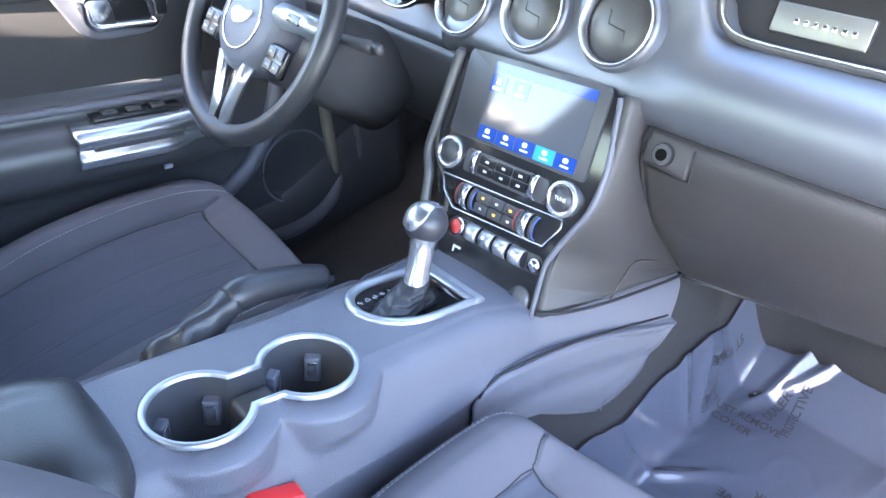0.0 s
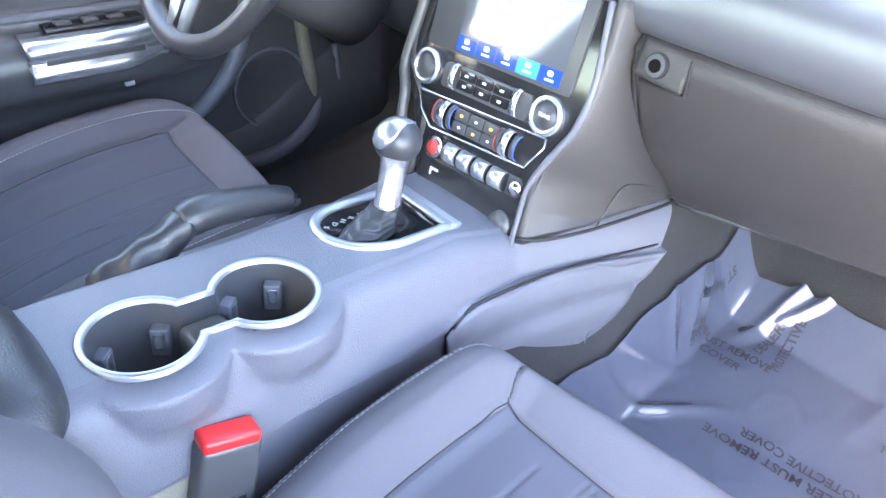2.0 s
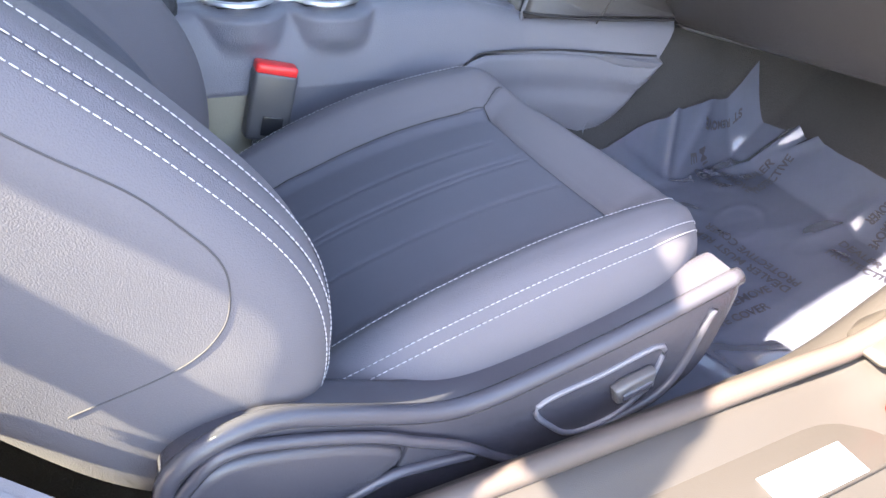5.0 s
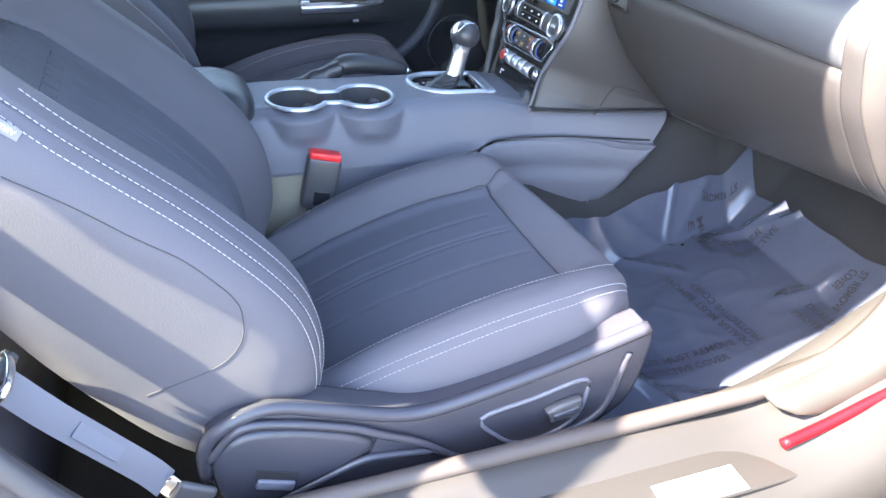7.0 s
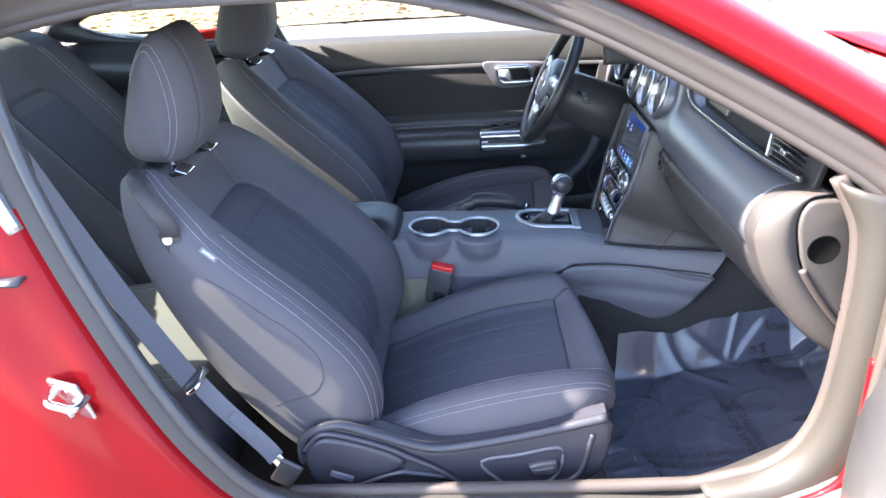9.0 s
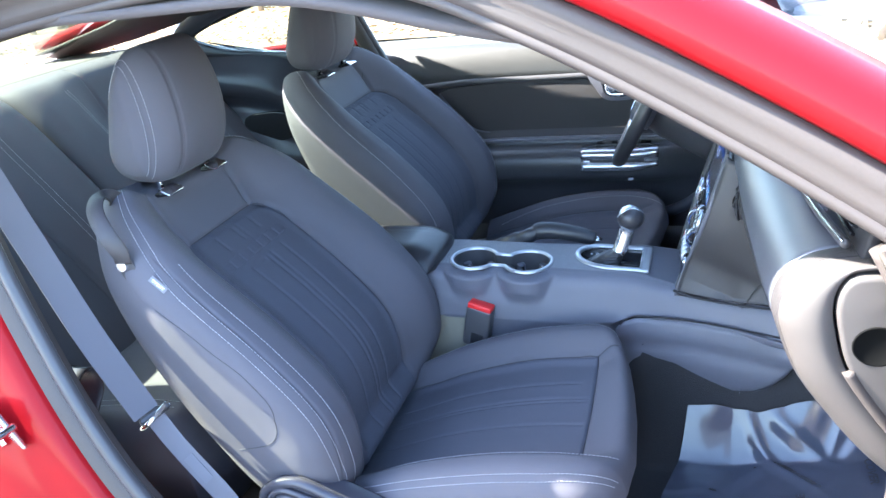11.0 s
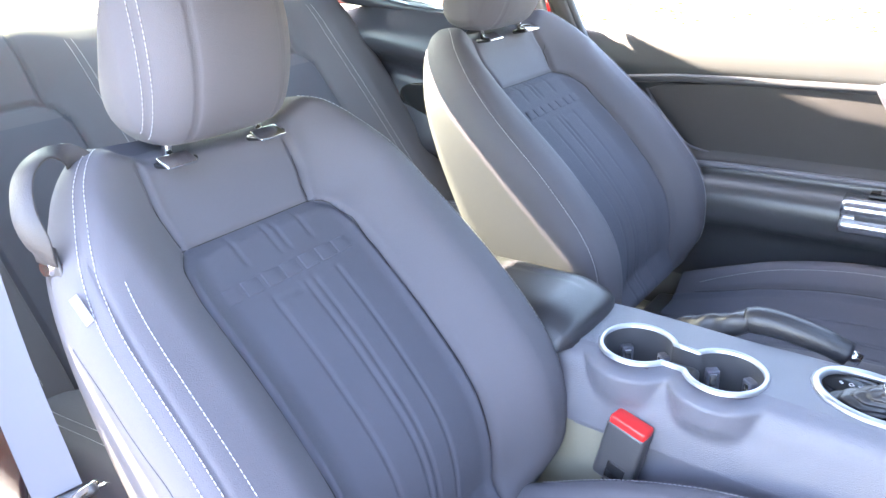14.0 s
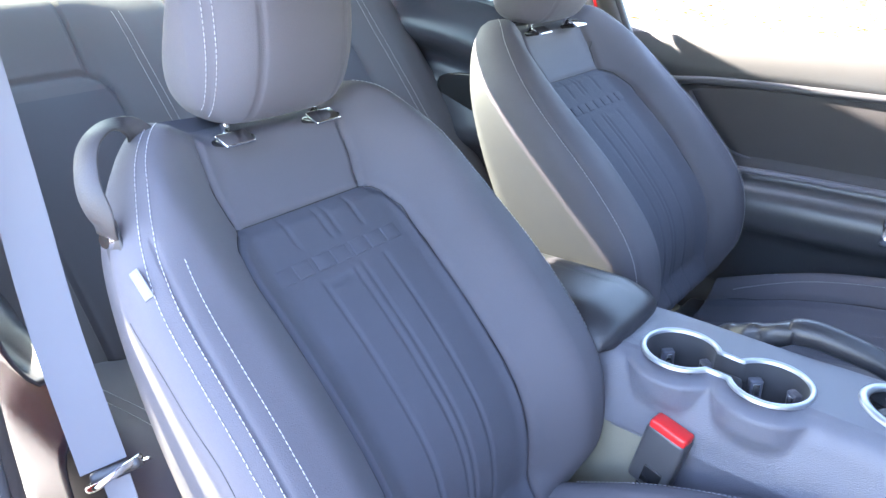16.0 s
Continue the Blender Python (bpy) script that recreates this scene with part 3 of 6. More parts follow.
# the driver's cushion is set lower at the front
hinge = Vector((-0.37, 0.0, 0.52))
lower = Matrix.Translation(hinge + Vector((0, 0.055, -0.022))) @ Matrix.Rotation(radians(-5.5), 4, "X") @ Matrix.Translation(-hinge)
for piece in seat_d.children:
    if piece.name.startswith("cushion"):
        piece.matrix_world = lower @ piece.matrix_world


def belt_guide():
    """The strap loop that holds the belt, with its snap."""
    g = thing("belt_guide", (XC + 0.225, -0.25, 0.95), "grey leather belt guide strap with metal snap on the seat", "strap")
    line = smooth_line([(XC + 0.150, -0.268, 1.008), (XC + 0.176, -0.268, 1.030), (XC + 0.204, -0.262, 1.036), (XC + 0.232, -0.244, 1.024), (XC + 0.250, -0.218, 0.998), (XC + 0.250, -0.205, 0.970), (XC + 0.246, -0.208, 0.948)], 40)
    tang = np.gradient(line, axis=0)
    rings = []
    for p, t in zip(line, tang):
        t = t / np.linalg.norm(t)
        nrm = np.array([0.75, 0.30, 0.58])
        nrm = nrm - (nrm @ t) * t
        nrm /= np.linalg.norm(nrm)
        sd = np.cross(t, nrm)
        rings.append([p + sd * 0.0125 * c + nrm * 0.0015 * s for c, s in ((-1, -1), (0, -1.2), (1, -1), (1.1, 0), (1, 1), (0, 1.2), (-1, 1), (-1.1, 0))])
    mesh_part("strap", *ring_loft(rings), STRAP, g)
    m = Matrix.Translation((XC + 0.246, -0.212, 0.943)) @ Euler((0, radians(82), radians(8))).to_matrix().to_4x4()
    bm = bmesh.new()
    bmesh.ops.create_cone(bm, cap_ends=True, segments=24, radius1=0.0105, radius2=0.008, depth=0.006, matrix=m)
    part("snap", bm, CHROME, g, "bright metal snap button")
    block("strap_end", (XC + 0.242, -0.208, 0.940), (0.004, 0.032, 0.040), STRAP, g, 0.0025, Euler((radians(25), radians(-8), 0)).to_matrix())


belt_guide()


def airbag_tag():
    g = thing("airbag_label", (0.611, -0.137, 0.905), "small pale woven label reading airbag sewn into the seat seam", "label")
    right, up = Vector((0.0, 0.72, -0.69)).normalized(), Vector((-0.60, 0.55, 0.58)).normalized()
    nrm = right.cross(up).normalized()
    up = nrm.cross(right)
    frame_m = Matrix((right, up, nrm)).transposed().to_4x4()
    at = Matrix.Translation((0.622, -0.148, 0.917)) @ frame_m
    bm = bmesh.new()
    box(bm, (0, 0, 0), (0.031, 0.0105, 0.0016), 0.0006)
    bmesh.ops.transform(bm, matrix=at, verts=bm.verts)
    part("tag", bm, TAGCLOTH, g)
    written("lettering", "AIRBAG", 0.0066, at @ pose(0, 0, 0.0009, 0, 0, 180), WHITE, g)


airbag_tag()


# ---- floor and body shell ----
def floor_z(x, y):
    """Height of the carpet: flat under the seats, rising to the toe board, the tunnel and the sills."""
    a = abs(x)
    z = 0.335 + 0.22 * max(0.0, y - 0.68) + 0.9 * max(0.0, y - 0.98)
    z += 0.22 * max(0.0, (0.16 + 0.08 * ease(0.36, 0.52, y) - max(a, 0.13)) / 0.10) ** 1.3 + 0.06 * max(0.0, (a - 0.62) / 0.06) ** 1.5
    return z


def shell():
    car = thing("car_body", (0, 0, 0.2), "red coupe body with an open passenger doorway and dark trim", "car")
    # floor pan with tunnel and toe board
    xs = np.linspace(-0.70, 0.70, 141)
    ys = np.concatenate([np.linspace(-0.62, 0.62, 70), np.linspace(0.63, 1.30, 70)])
    rows = []
    for y in ys:
        rows.append([(x, y, floor_z(x, y) + 0.004 * noise.noise((x * 9, y * 9, 0))) for x in xs])
    mesh_part("floor_carpet", *ring_loft(rows, False), CARPET, car, "worn dark grey floor carpet")
    # sill: inner trim, step and seal (both sides)
    for s in (1, -1):
        prof = [(0.645, 0.34), (0.660, 0.43), (0.680, 0.468), (0.705, 0.478), (0.735, 0.472), (0.746, 0.458), (0.835, 0.446), (0.850, 0.40), (0.83, 0.28)]
        rings = []
        for y in np.linspace(-0.42, 1.00, 60):
            lift = 0.10 * ease(0.52, 0.85, y) ** 2 + 0.5 * max(0.0, y - 0.80)
            rings.append([(s * x, y, z + (lift if z > 0.42 else 0)) for x, z in prof])
        mesh_part("sill_trim", *ring_loft(rings, False), SILL if s > 0 else BLACK, car, "pale grey plastic door sill trim" if s > 0 else "black door sill trim", solid=0.006)
    block("scuff_plate", (0.785, 0.27, 0.4555), (0.072, 0.80, 0.008), SILL, car, 0.003, label="dark scuff plate on the sill")
    block("sill_sticker", (0.800, 0.508, 0.4605), (0.038, 0.115, 0.0015), LABEL, car, 0.0005, label="white sticker on the sill")
    # front edge of the door opening: hinge pillar
    line = smooth_line([(0.735, 0.66, 0.500), (0.742, 0.77, 0.545), (0.748, 0.822, 0.640), (0.750, 0.834, 0.800), (0.748, 0.828, 0.960), (0.728, 0.795, 1.040)], 50)
    rings = []
    for p in line:
        rings.append([p + np.array(q) for q in ((-0.05, 0.045, 0.0), (-0.035, -0.004, 0.004), (-0.012, -0.016, 0.006), (0.012, -0.012, 0.004), (0.028, 0.008, 0), (0.030, 0.05, -0.01), (0.028, 0.13, -0.02))])
    mesh_part("hinge_pillar", *ring_loft(rings, False), HINGE, car, "pale hinge pillar and rubber seal", solid=0.006)
    seal = np.vstack([smooth_line([(0.700, -0.06, 0.478), (0.702, 0.25, 0.482), (0.706, 0.50, 0.488), (0.716, 0.64, 0.503)], 40), (line + (-0.018, -0.012, 0.006))[2:]])
    edge = smooth_line([(0.782, 0.640, 0.474), (0.783, 0.690, 0.489), (0.785, 0.738, 0.509), (0.788, 0.803, 0.541), (0.790, 0.835, 0.575), (0.790, 0.846, 0.624), (0.790, 0.846, 0.690), (0.790, 0.843, 0.80)], 50)
    tube_part("door_flange", edge, 0.0075, PAINT, car, "glossy red body flange round the doorway", 12)
    tube_part("front_seal", smooth_line(seal[::3], 120), 0.012, RUBBER, car, "brown-grey rubber door seal", 12)
    block("hinge_pillar_side", (0.79, 0.95, 0.70), (0.03, 0.22, 0.62), HINGE, car, 0.01)
    # upper frame: roof rail and windscreen pillar
    rail = smooth_line([(0.668, -0.52, 1.215), (0.626, -0.40, 1.262), (0.602, -0.20, 1.294), (0.600, 0.05, 1.311), (0.606, 0.28, 1.291), (0.632, 0.45, 1.226), (0.664, 0.62, 1.138), (0.705, 0.78, 1.045), (0.728, 0.84, 1.000)], 90)
    tang = np.gradient(rail, axis=0)
    tang /= np.linalg.norm(tang, axis=1, keepdims=True)
    up = np.cross(np.array([1.0, 0, 0]), tang)
    up /= np.linalg.norm(up, axis=1, keepdims=True)
    right = np.array([1.0, 0, 0])
    for s in (1, -1):
        sx = np.array([1 if s > 0 else -0.955, 1, 1])
        inner, band, outer = [], [], []
        for p, n in zip(rail, up):
            # right rail only: added unseen width that keeps sun off sill, seat cover and film
            shade_flare = (0.115 * ease(-0.36, -0.43, p[1]) + 0.012 * ease(-0.05, -0.15, p[1])) * (s > 0)
            inner.append([(p + right * a + n * b) * sx for a, b in ((-0.090, 0.044), (-0.060, 0.022), (-0.020, 0.008), (0.000, 0.012), (0.002, 0.022))])
            band.append([(p + right * a + n * b) * sx for a, b in ((0.000, 0.010), (0.010, 0.022), (0.016, 0.030), (0.012, 0.036), (0.018, 0.044), (0.018, 0.058), (0.010, 0.068))])
            outer.append([(p + right * a + n * b) * sx for a, b in ((0.008, 0.066 - 0.8 * shade_flare), (0.034 + shade_flare, 0.074 - shade_flare), (0.040 + shade_flare, 0.090 - 0.5 * shade_flare), (0.026 + 0.8 * shade_flare, 0.110), (-0.020, 0.124), (-0.060, 0.126))])
        mesh_part("pillar_trim", *ring_loft(inner, False), PILLAR, car, "brown-grey pillar and roof rail trim", solid=0.005)
        mesh_part("frame_band", *ring_loft(band, False), RUBBER, car, "brown-grey door frame band", solid=0.004)
        mesh_part("roof_rail", *ring_loft(outer, False), PAINT, car, "glossy red roof rail and windscreen pillar", solid=0.005)
        tube_part("rail_seal", (rail + right * 0.004 + up * 0.014) * sx, 0.008, RUBBER, car, "brown-grey rubber door seal", 12)
    # roof and headliner
    for nm, mat, dz in (("headliner", HEADLINER, 0.020), ("roof_skin", PAINT, 0.115)):
        rows = []
        for y in np.linspace(-0.70, 0.52, 34):
            half = 0.612
            edge = 1.285 - 0.025 * ease(-0.2, -0.95, y) - 0.075 * ease(0.1, 0.52, y)
            x = np.linspace(-half, half, 25)
            rows.append(np.stack([x, np.full(25, y), edge + dz + 0.035 * (1 - (x / half) ** 2)], 1))
        mesh_part(nm, *ring_loft(rows, False), mat, car, solid=0.012)
    # rear door post of the right-hand opening, with seal, and the red flank behind it
    post = smooth_line([(0.660, -0.405, 1.262), (0.688, -0.385, 1.150), (0.715, -0.352, 1.040), (0.742, -0.298, 0.900), (0.768, -0.232, 0.760), (0.782, -0.165, 0.640), (0.780, -0.090, 0.540), (0.762, 0.02, 0.480)], 60)
    for s in (1, -1):
        sx = np.array([1 if s > 0 else -0.955, 1, 1])
        rings = [[(p + q) * sx for q in np.array([(-0.020, -0.030, 0.004), (-0.030, -0.014, 0.008), (-0.026, 0.008, 0.010), (0.0, 0.014, 0.008), (0.012, -0.012, 0.0), (0.016, -0.03, 0.0)])] for p in post]
        mesh_part("door_post_trim", *ring_loft(rings, False), RUBBER, car, "dark door post trim", solid=0.005)
        tube_part("rear_seal", (post + (-0.004, 0.014, 0.006)) * sx, 0.011, BLACK, car, "black rubber door seal", 12)
        rings = []
        for p in post[14:]:
            rings.append([(p + q) * sx for q in np.array([(0.012, -0.012, 0.0), (0.030, -0.030, 0.002), (0.034, -0.065, 0.004), (0.046, -0.10, 0.005), (0.062, -0.125, 0.005), (0.078, -0.20, 0.0), (0.085, -0.60, -0.02), (0.07, -1.3, -0.03)])])
        mesh_part("quarter_panel", *ring_loft(rings, False), PAINT, car, "glossy red rear quarter panel", solid=0.004)
    # latch striker
    striker = block("latch_striker", (0.816, -0.318, 0.782), (0.008, 0.060, 0.074), SILVER, car, 0.004, Euler((0, radians(12), radians(-20))).to_matrix(), "bright steel door latch striker plate")
    tube_part("striker_loop", [(0.817, -0.338, 0.800), (0.850, -0.332, 0.802), (0.856, -0.312, 0.797), (0.854, -0.292, 0.792), (0.820, -0.290, 0.788)], 0.0062, CHROME, striker, "steel loop", 12, n=30)
    for dy, dz in ((-0.010, -0.022), (-0.004, 0.026)):
        bm = bmesh.new()
        bmesh.ops.create_cone(bm, cap_ends=True, segments=20, radius1=0.0105, radius2=0.009, depth=0.007, matrix=Matrix.Translation((0.824, -0.318 + dy, 0.780 + dz)) @ Euler((0, radians(100), radians(-20))).to_matrix().to_4x4())
        part("striker_bolt", bm, CHROME, striker)
    # quarter window frame behind the post
    tube_part("quarter_window_trim", [(0.738, -0.372, 1.020), (0.720, -0.42, 1.12), (0.690, -0.52, 1.215)], 0.014, SILVER, car, "bright quarter window trim", 12, n=20)
    # windscreen, scuttle, bonnet and nose
    glass = mesh_part("windscreen", [(-0.60, 0.53, 1.262), (0.60, 0.53, 1.262), (0.70, 0.92, 1.02), (0.45, 1.22, 1.00), (0, 1.32, 0.99), (-0.45, 1.22, 1.00), (-0.70, 0.92, 1.02)], [(0, 1, 2, 3, 4, 5, 6)], GLASS, car, "clear windscreen", smooth=False)
    glass.visible_shadow = False
    rows = []
    for y in np.linspace(0.98, 2.25, 24):
        x = np.linspace(-0.86, 0.86, 33)
        k = (y - 0.98) / 1.27
        rows.append(np.stack([x, y + 0.30 * (1 - (x / 0.86) ** 2) * (1 - k), 1.0 - 0.22 * k**1.6 - 0.10 * np.abs(x / 0.86) ** 4 + 0.015 * np.exp(-((np.abs(x) - 0.4) / 0.1) ** 2)], 1))
    mesh_part("bonnet", *ring_loft(rows, False), PAINT, car, "glossy red bonnet", solid=0.004)
    rows = []
    for y in np.linspace(0.86, 2.25, 20):
        rows.append([(0.84, y, 0.93 - 0.10 * ((y - 0.86) / 1.4) ** 2), (0.90, y, 0.84), (0.93, y, 0.70), (0.91, y, 0.45), (0.86, y, 0.25)])
    for s in (1, -1):
        mesh_part("front_wing", *ring_loft([[(s * x, y, z) for x, y, z in r] for r in rows], False), PAINT, car, "glossy red front wing", solid=0.004)
    # rear: bulkhead, shelf, rear window and tail, closing the cabin
    rows = [[(x, y, z) for x in np.linspace(-0.62, 0.62, 9)] for y, z in ((-1.13, 1.085), (-1.25, 1.082), (-1.50, 1.075))]
    mesh_part("rear_shelf", *ring_loft(rows, False), HEADLINER, car, "grey rear shelf", solid=0.02)
    mesh_part("rear_window", [(-0.55, -0.70, 1.305), (0.55, -0.70, 1.305), (0.52, -1.46, 1.10), (-0.52, -1.46, 1.10)], [(0, 1, 2, 3)], REARTINT, car, "green-tinted rear window", smooth=False)
    for s in (1, -1):
        tail = [[(s * x, y, z) for x, z in ((0.50 - 0.02 * k, 1.300 - 0.19 * k), (0.555, 1.275 - 0.175 * k), (0.625, 1.205 - 0.13 * k))] for y, k in ((-0.72, 0.0), (-0.95, 0.32), (-1.15, 0.62), (-1.48, 1.0))]
        mesh_part("rear_pillar", *ring_loft([[(x + s * 0.03, y, z + 0.03) for x, y, z in r] for r in tail], False), PAINT, car, "red rear roof pillar", solid=0.02)
        mesh_part("rear_pillar_trim", *ring_loft(tail, False), PILLAR, car, "brown-grey cloth rear pillar trim", solid=0.006)
    block("boot_lid", (0, -1.78, 1.00), (1.5, 0.60, 0.08), PAINT, car, 0.03)
    return car, rail, post


car, rail, post = shell()


def open_door():
    """The passenger door, swung wide open on its two hinges, window wound down."""
    d = thing("passenger_door", (0.90, 0.92, 0.40), "red passenger door standing wide open on pale hinges", "car door")
    m = Matrix.Translation((0.872, 0.905, 0)) @ Matrix.Rotation(radians(-9), 4, "Z")  # local x runs along the door, local y points forwards

    def leaf(name, y, points, mat, label, solid):
        return mesh_part(name, *ring_loft([[tuple(m @ Vector((x, y + dy, z))) for x, dy, z in r] for r in points], False), mat, d, label, solid=solid)

    skin = [[(x, 0.010 + 0.05 * math.sin(math.pi * k) - 0.03 * ease(0.7, 1, k), 0.30 + 0.66 * k) for k in np.linspace(0, 1, 14)] for x in np.linspace(0.0, 1.12, 12)]
    leaf("outer_skin", 0.03, skin, PAINT, "glossy red outer skin", 0.004)
    core = [[(x, -0.095 + 0.02 * math.cos(5 * k), 0.32 + 0.62 * k) for k in np.linspace(0, 1, 14)] for x in np.linspace(0.02, 1.10, 12)]
    leaf("inner_panel", 0.0, core, BLACK, "black inner door trim", 0.006)
    # hinge-side shut face with its rounded corners
    shut = [[(0.0 + dx, y, z) for dx, y in ((0.030, -0.092), (0.006, -0.084), (0.0, -0.060), (0.004, -0.02), (0.0, 0.020), (0.006, 0.040))] for z in np.linspace(0.31, 0.95, 24)]
    leaf("shut_face", 0.0, shut, HINGE, "pale painted hinge-side edge", 0.004)
    tube_part("door_seal", [m @ Vector(p) for p in ((0.03, -0.104, 0.93), (0.020, -0.104, 0.70), (0.026, -0.104, 0.40), (0.08, -0.104, 0.335), (0.60, -0.104, 0.325), (1.08, -0.104, 0.34))], 0.009, RUBBER, d, "rubber door seal", 10, n=60)
    for z in (0.50, 0.83):
        h = block("door_hinge", m @ Vector((-0.020, -0.030, z)), (0.050, 0.040, 0.062), HINGE, d, 0.010, Euler((0, 0, radians(-25))).to_matrix(), "pale painted door hinge")
        tube_part("hinge_pin", [m @ Vector((-0.022, -0.054, z - 0.045)), m @ Vector((-0.022, -0.054, z + 0.045))], 0.0105, SILVER, h, "bare steel hinge pin", 14)
        tube_part("hinge_bolt", [m @ Vector((0.004, -0.066, z - 0.012)), m @ Vector((0.004, -0.076, z - 0.012))], 0.009, SILVER, h, "steel bolt", 6)
    block("check_strap", m @ Vector((-0.045, -0.040, 0.665)), (0.110, 0.016, 0.026), SILVER, d, 0.004, Euler((0, 0, radians(-30))).to_matrix(), "steel door check strap")


open_door()


# ---- centre console ----
def console():
    c = thing("centre_console", (0.04, 0.40, 0.34), "grey grained plastic centre console with two cup holders", "console")

    def top(y):
        return np.interp(y, [-0.30, 0.06, 0.12, 0.33, 0.50, 0.575, 0.85, 0.95], [0.690, 0.694, 0.696, 0.690, 0.682, 0.664, 0.650, 0.645])

    ys = np.linspace(-0.32, 0.868, 262)
    cups = [(0.066, 0.164, 0.047), (0.068, 0.279, 0.047)]
    rings = []
    for y in ys:
        t = top(y)
        right = np.interp(y, [-0.3, 0.1, 0.5, 0.575, 0.66, 0.79, 0.93], [0.124, 0.124, 0.117, 0.122, 0.138, 0.160, 0.178])
        left = np.interp(y, [-0.3, 0.1, 0.3, 0.45, 0.56, 0.865], [-0.055, -0.040, -0.038, -0.050, -0.075, -0.15])
        base = np.interp(y, [-0.3, 0.05, 0.2, 0.40, 0.46, 0.50, 0.62, 0.81, 0.865], [0.60, 0.60, 0.595, 0.59, 0.598, 0.618, 0.616, 0.600, 0.596])
        tuck = 0.016 * ease(0.44, 0.50, y)
        pts = [(left - 0.008, 0.56), (left - 0.006, t - 0.06), (left, t - 0.012), (left + 0.008, t - 0.002)]
        pts += [(x, t + 0.003 * (1 - ((x - 0.04) / 0.09) ** 2)) for x in np.linspace(left + 0.014, right - 0.030, 60)]
        pts += [tuple(q) for q in smooth_line([(right - 0.027, t - 0.0006), (right - 0.018, t - 0.003), (right - 0.009, t - 0.010), (right - 0.002, t - 0.022), (right + 0.004, t - 0.040), (right + 0.012, t - 0.065), (right + 0.018, base)], 26)]
        pts += [(right + 0.016 - tuck, base - 0.004), (right + 0.016 - tuck, base - 0.10), (right + 0.010 - tuck, 0.36)]
        ring = []
        for x, z in pts:
            # the cup holders bulge out of the flank
            for cx, cy, r in cups:
                d = math.hypot(x - cx, y - cy)
                if x > cx and z > base + 0.005:
                    want = cx + math.sqrt(max(0.0, (r + 0.026) ** 2 - (y - cy) ** 2)) if abs(y - cy) < r + 0.026 else 0
                    k = ease(t - 0.066, t - 0.034, z) * ease(t - 0.001, t - 0.010, z)
                    x = max(x, x * (1 - k) + want * k)
            # the front end is cut off on a slant
            ahead = np.interp(z, [0.36, 0.50, 0.533, 0.589, 0.642, 0.70], [0.690, 0.692, 0.745, 0.797, 0.838, 0.868])
            slant = y if y < 0.68 or x < 0.05 else 0.68 + (y - 0.68) * (ahead - 0.68) / 0.188
            ring.append((x, slant, z))
        rings.append(ring)
    rings = np.array(rings)
    verts, faces = ring_loft(rings, False)

    def hollow(f):
        p = np.mean([verts[k] for k in f], 0)
        if p[2] < top(p[1]) - 0.004:
            return False
        x, y = p[0], p[1]
        if any(math.hypot(x - cx, y - cy) < r + 0.0015 for cx, cy, r in cups):
            return True
        if abs(x - 0.067) < 0.0245 and 0.17 < y < 0.28:
            return True
        return abs(x - gate(y)[0]) < gate(y)[1] and 0.375 < y < 0.508

    def gate(y):
        k = np.clip((0.440 - y) / 0.066, 0, 1)
        return 0.025 - 0.008 * k, 0.048 * math.sqrt(max(0.0, 1 - k**2.2))

    def lower(f):
        p = np.mean([verts[k] for k in f], 0)
        return p[0] > 0.09 and p[2] < 0.600 - 0.9 * max(0.0, p[1] - 0.105)

    mesh_part("console_body", verts, [f for f in faces if not hollow(f) and not lower(f)], PLASTIC, c)
    mesh_part("tunnel_side", verts, [f for f in faces if lower(f)], TUNNEL, c, "beige trim along the tunnel")
    # kick panels below the console's flank, with a rounded rear end
    for sgn in (1, -1):
        rows = []
        for y in np.linspace(0.462, 0.806, 70):
            hi = np.interp(y, [0.462, 0.475, 0.505, 0.62, 0.81, 0.85], [0.585, 0.602, 0.613, 0.612, 0.596, 0.592])
            lo = np.interp(y, [0.462, 0.58, 0.64, 0.68, 0.715, 0.74, 0.77, 0.795, 0.806], [0.44, 0.445, 0.456, 0.464, 0.476, 0.494, 0.528, 0.575, 0.594])
            w = np.interp(y, [0.46, 0.575, 0.66, 0.79, 0.85], [0.132, 0.139, 0.153, 0.173, 0.180])
            z = np.linspace(hi, lo, 16)
            k = np.linspace(0, 1, 16)
            bow = 0.010 * np.sin(k * np.pi * 0.8) - 0.006 * np.exp(-(((z - hi + 0.055) / 0.014) ** 2)) - 0.014 * ease(0.9, 1.0, k)
            rows.append(np.stack([sgn * (w + bow), np.full(16, y), z], 1))
        mesh_part("kick_panel", *ring_loft(rows, False), PLASTIC, c, "smooth grey kick panel with a crease", solid=0.004)
    line = smooth_line([(0.143, 0.690, 0.650), (0.1465, 0.712, 0.690), (0.148, 0.726, 0.702), (0.151, 0.760, 0.694), (0.156, 0.823, 0.672)], 40)
    tube_part("pocket_seam", line, 0.0014, SILL, c, "thin bright seam of a side pocket", 6)
    block("rear_console_side", (0.118, 0.05, 0.47), (0.03, 0.72, 0.25), TUNNEL, c, 0.01)
    # armrest lid
    rings = []
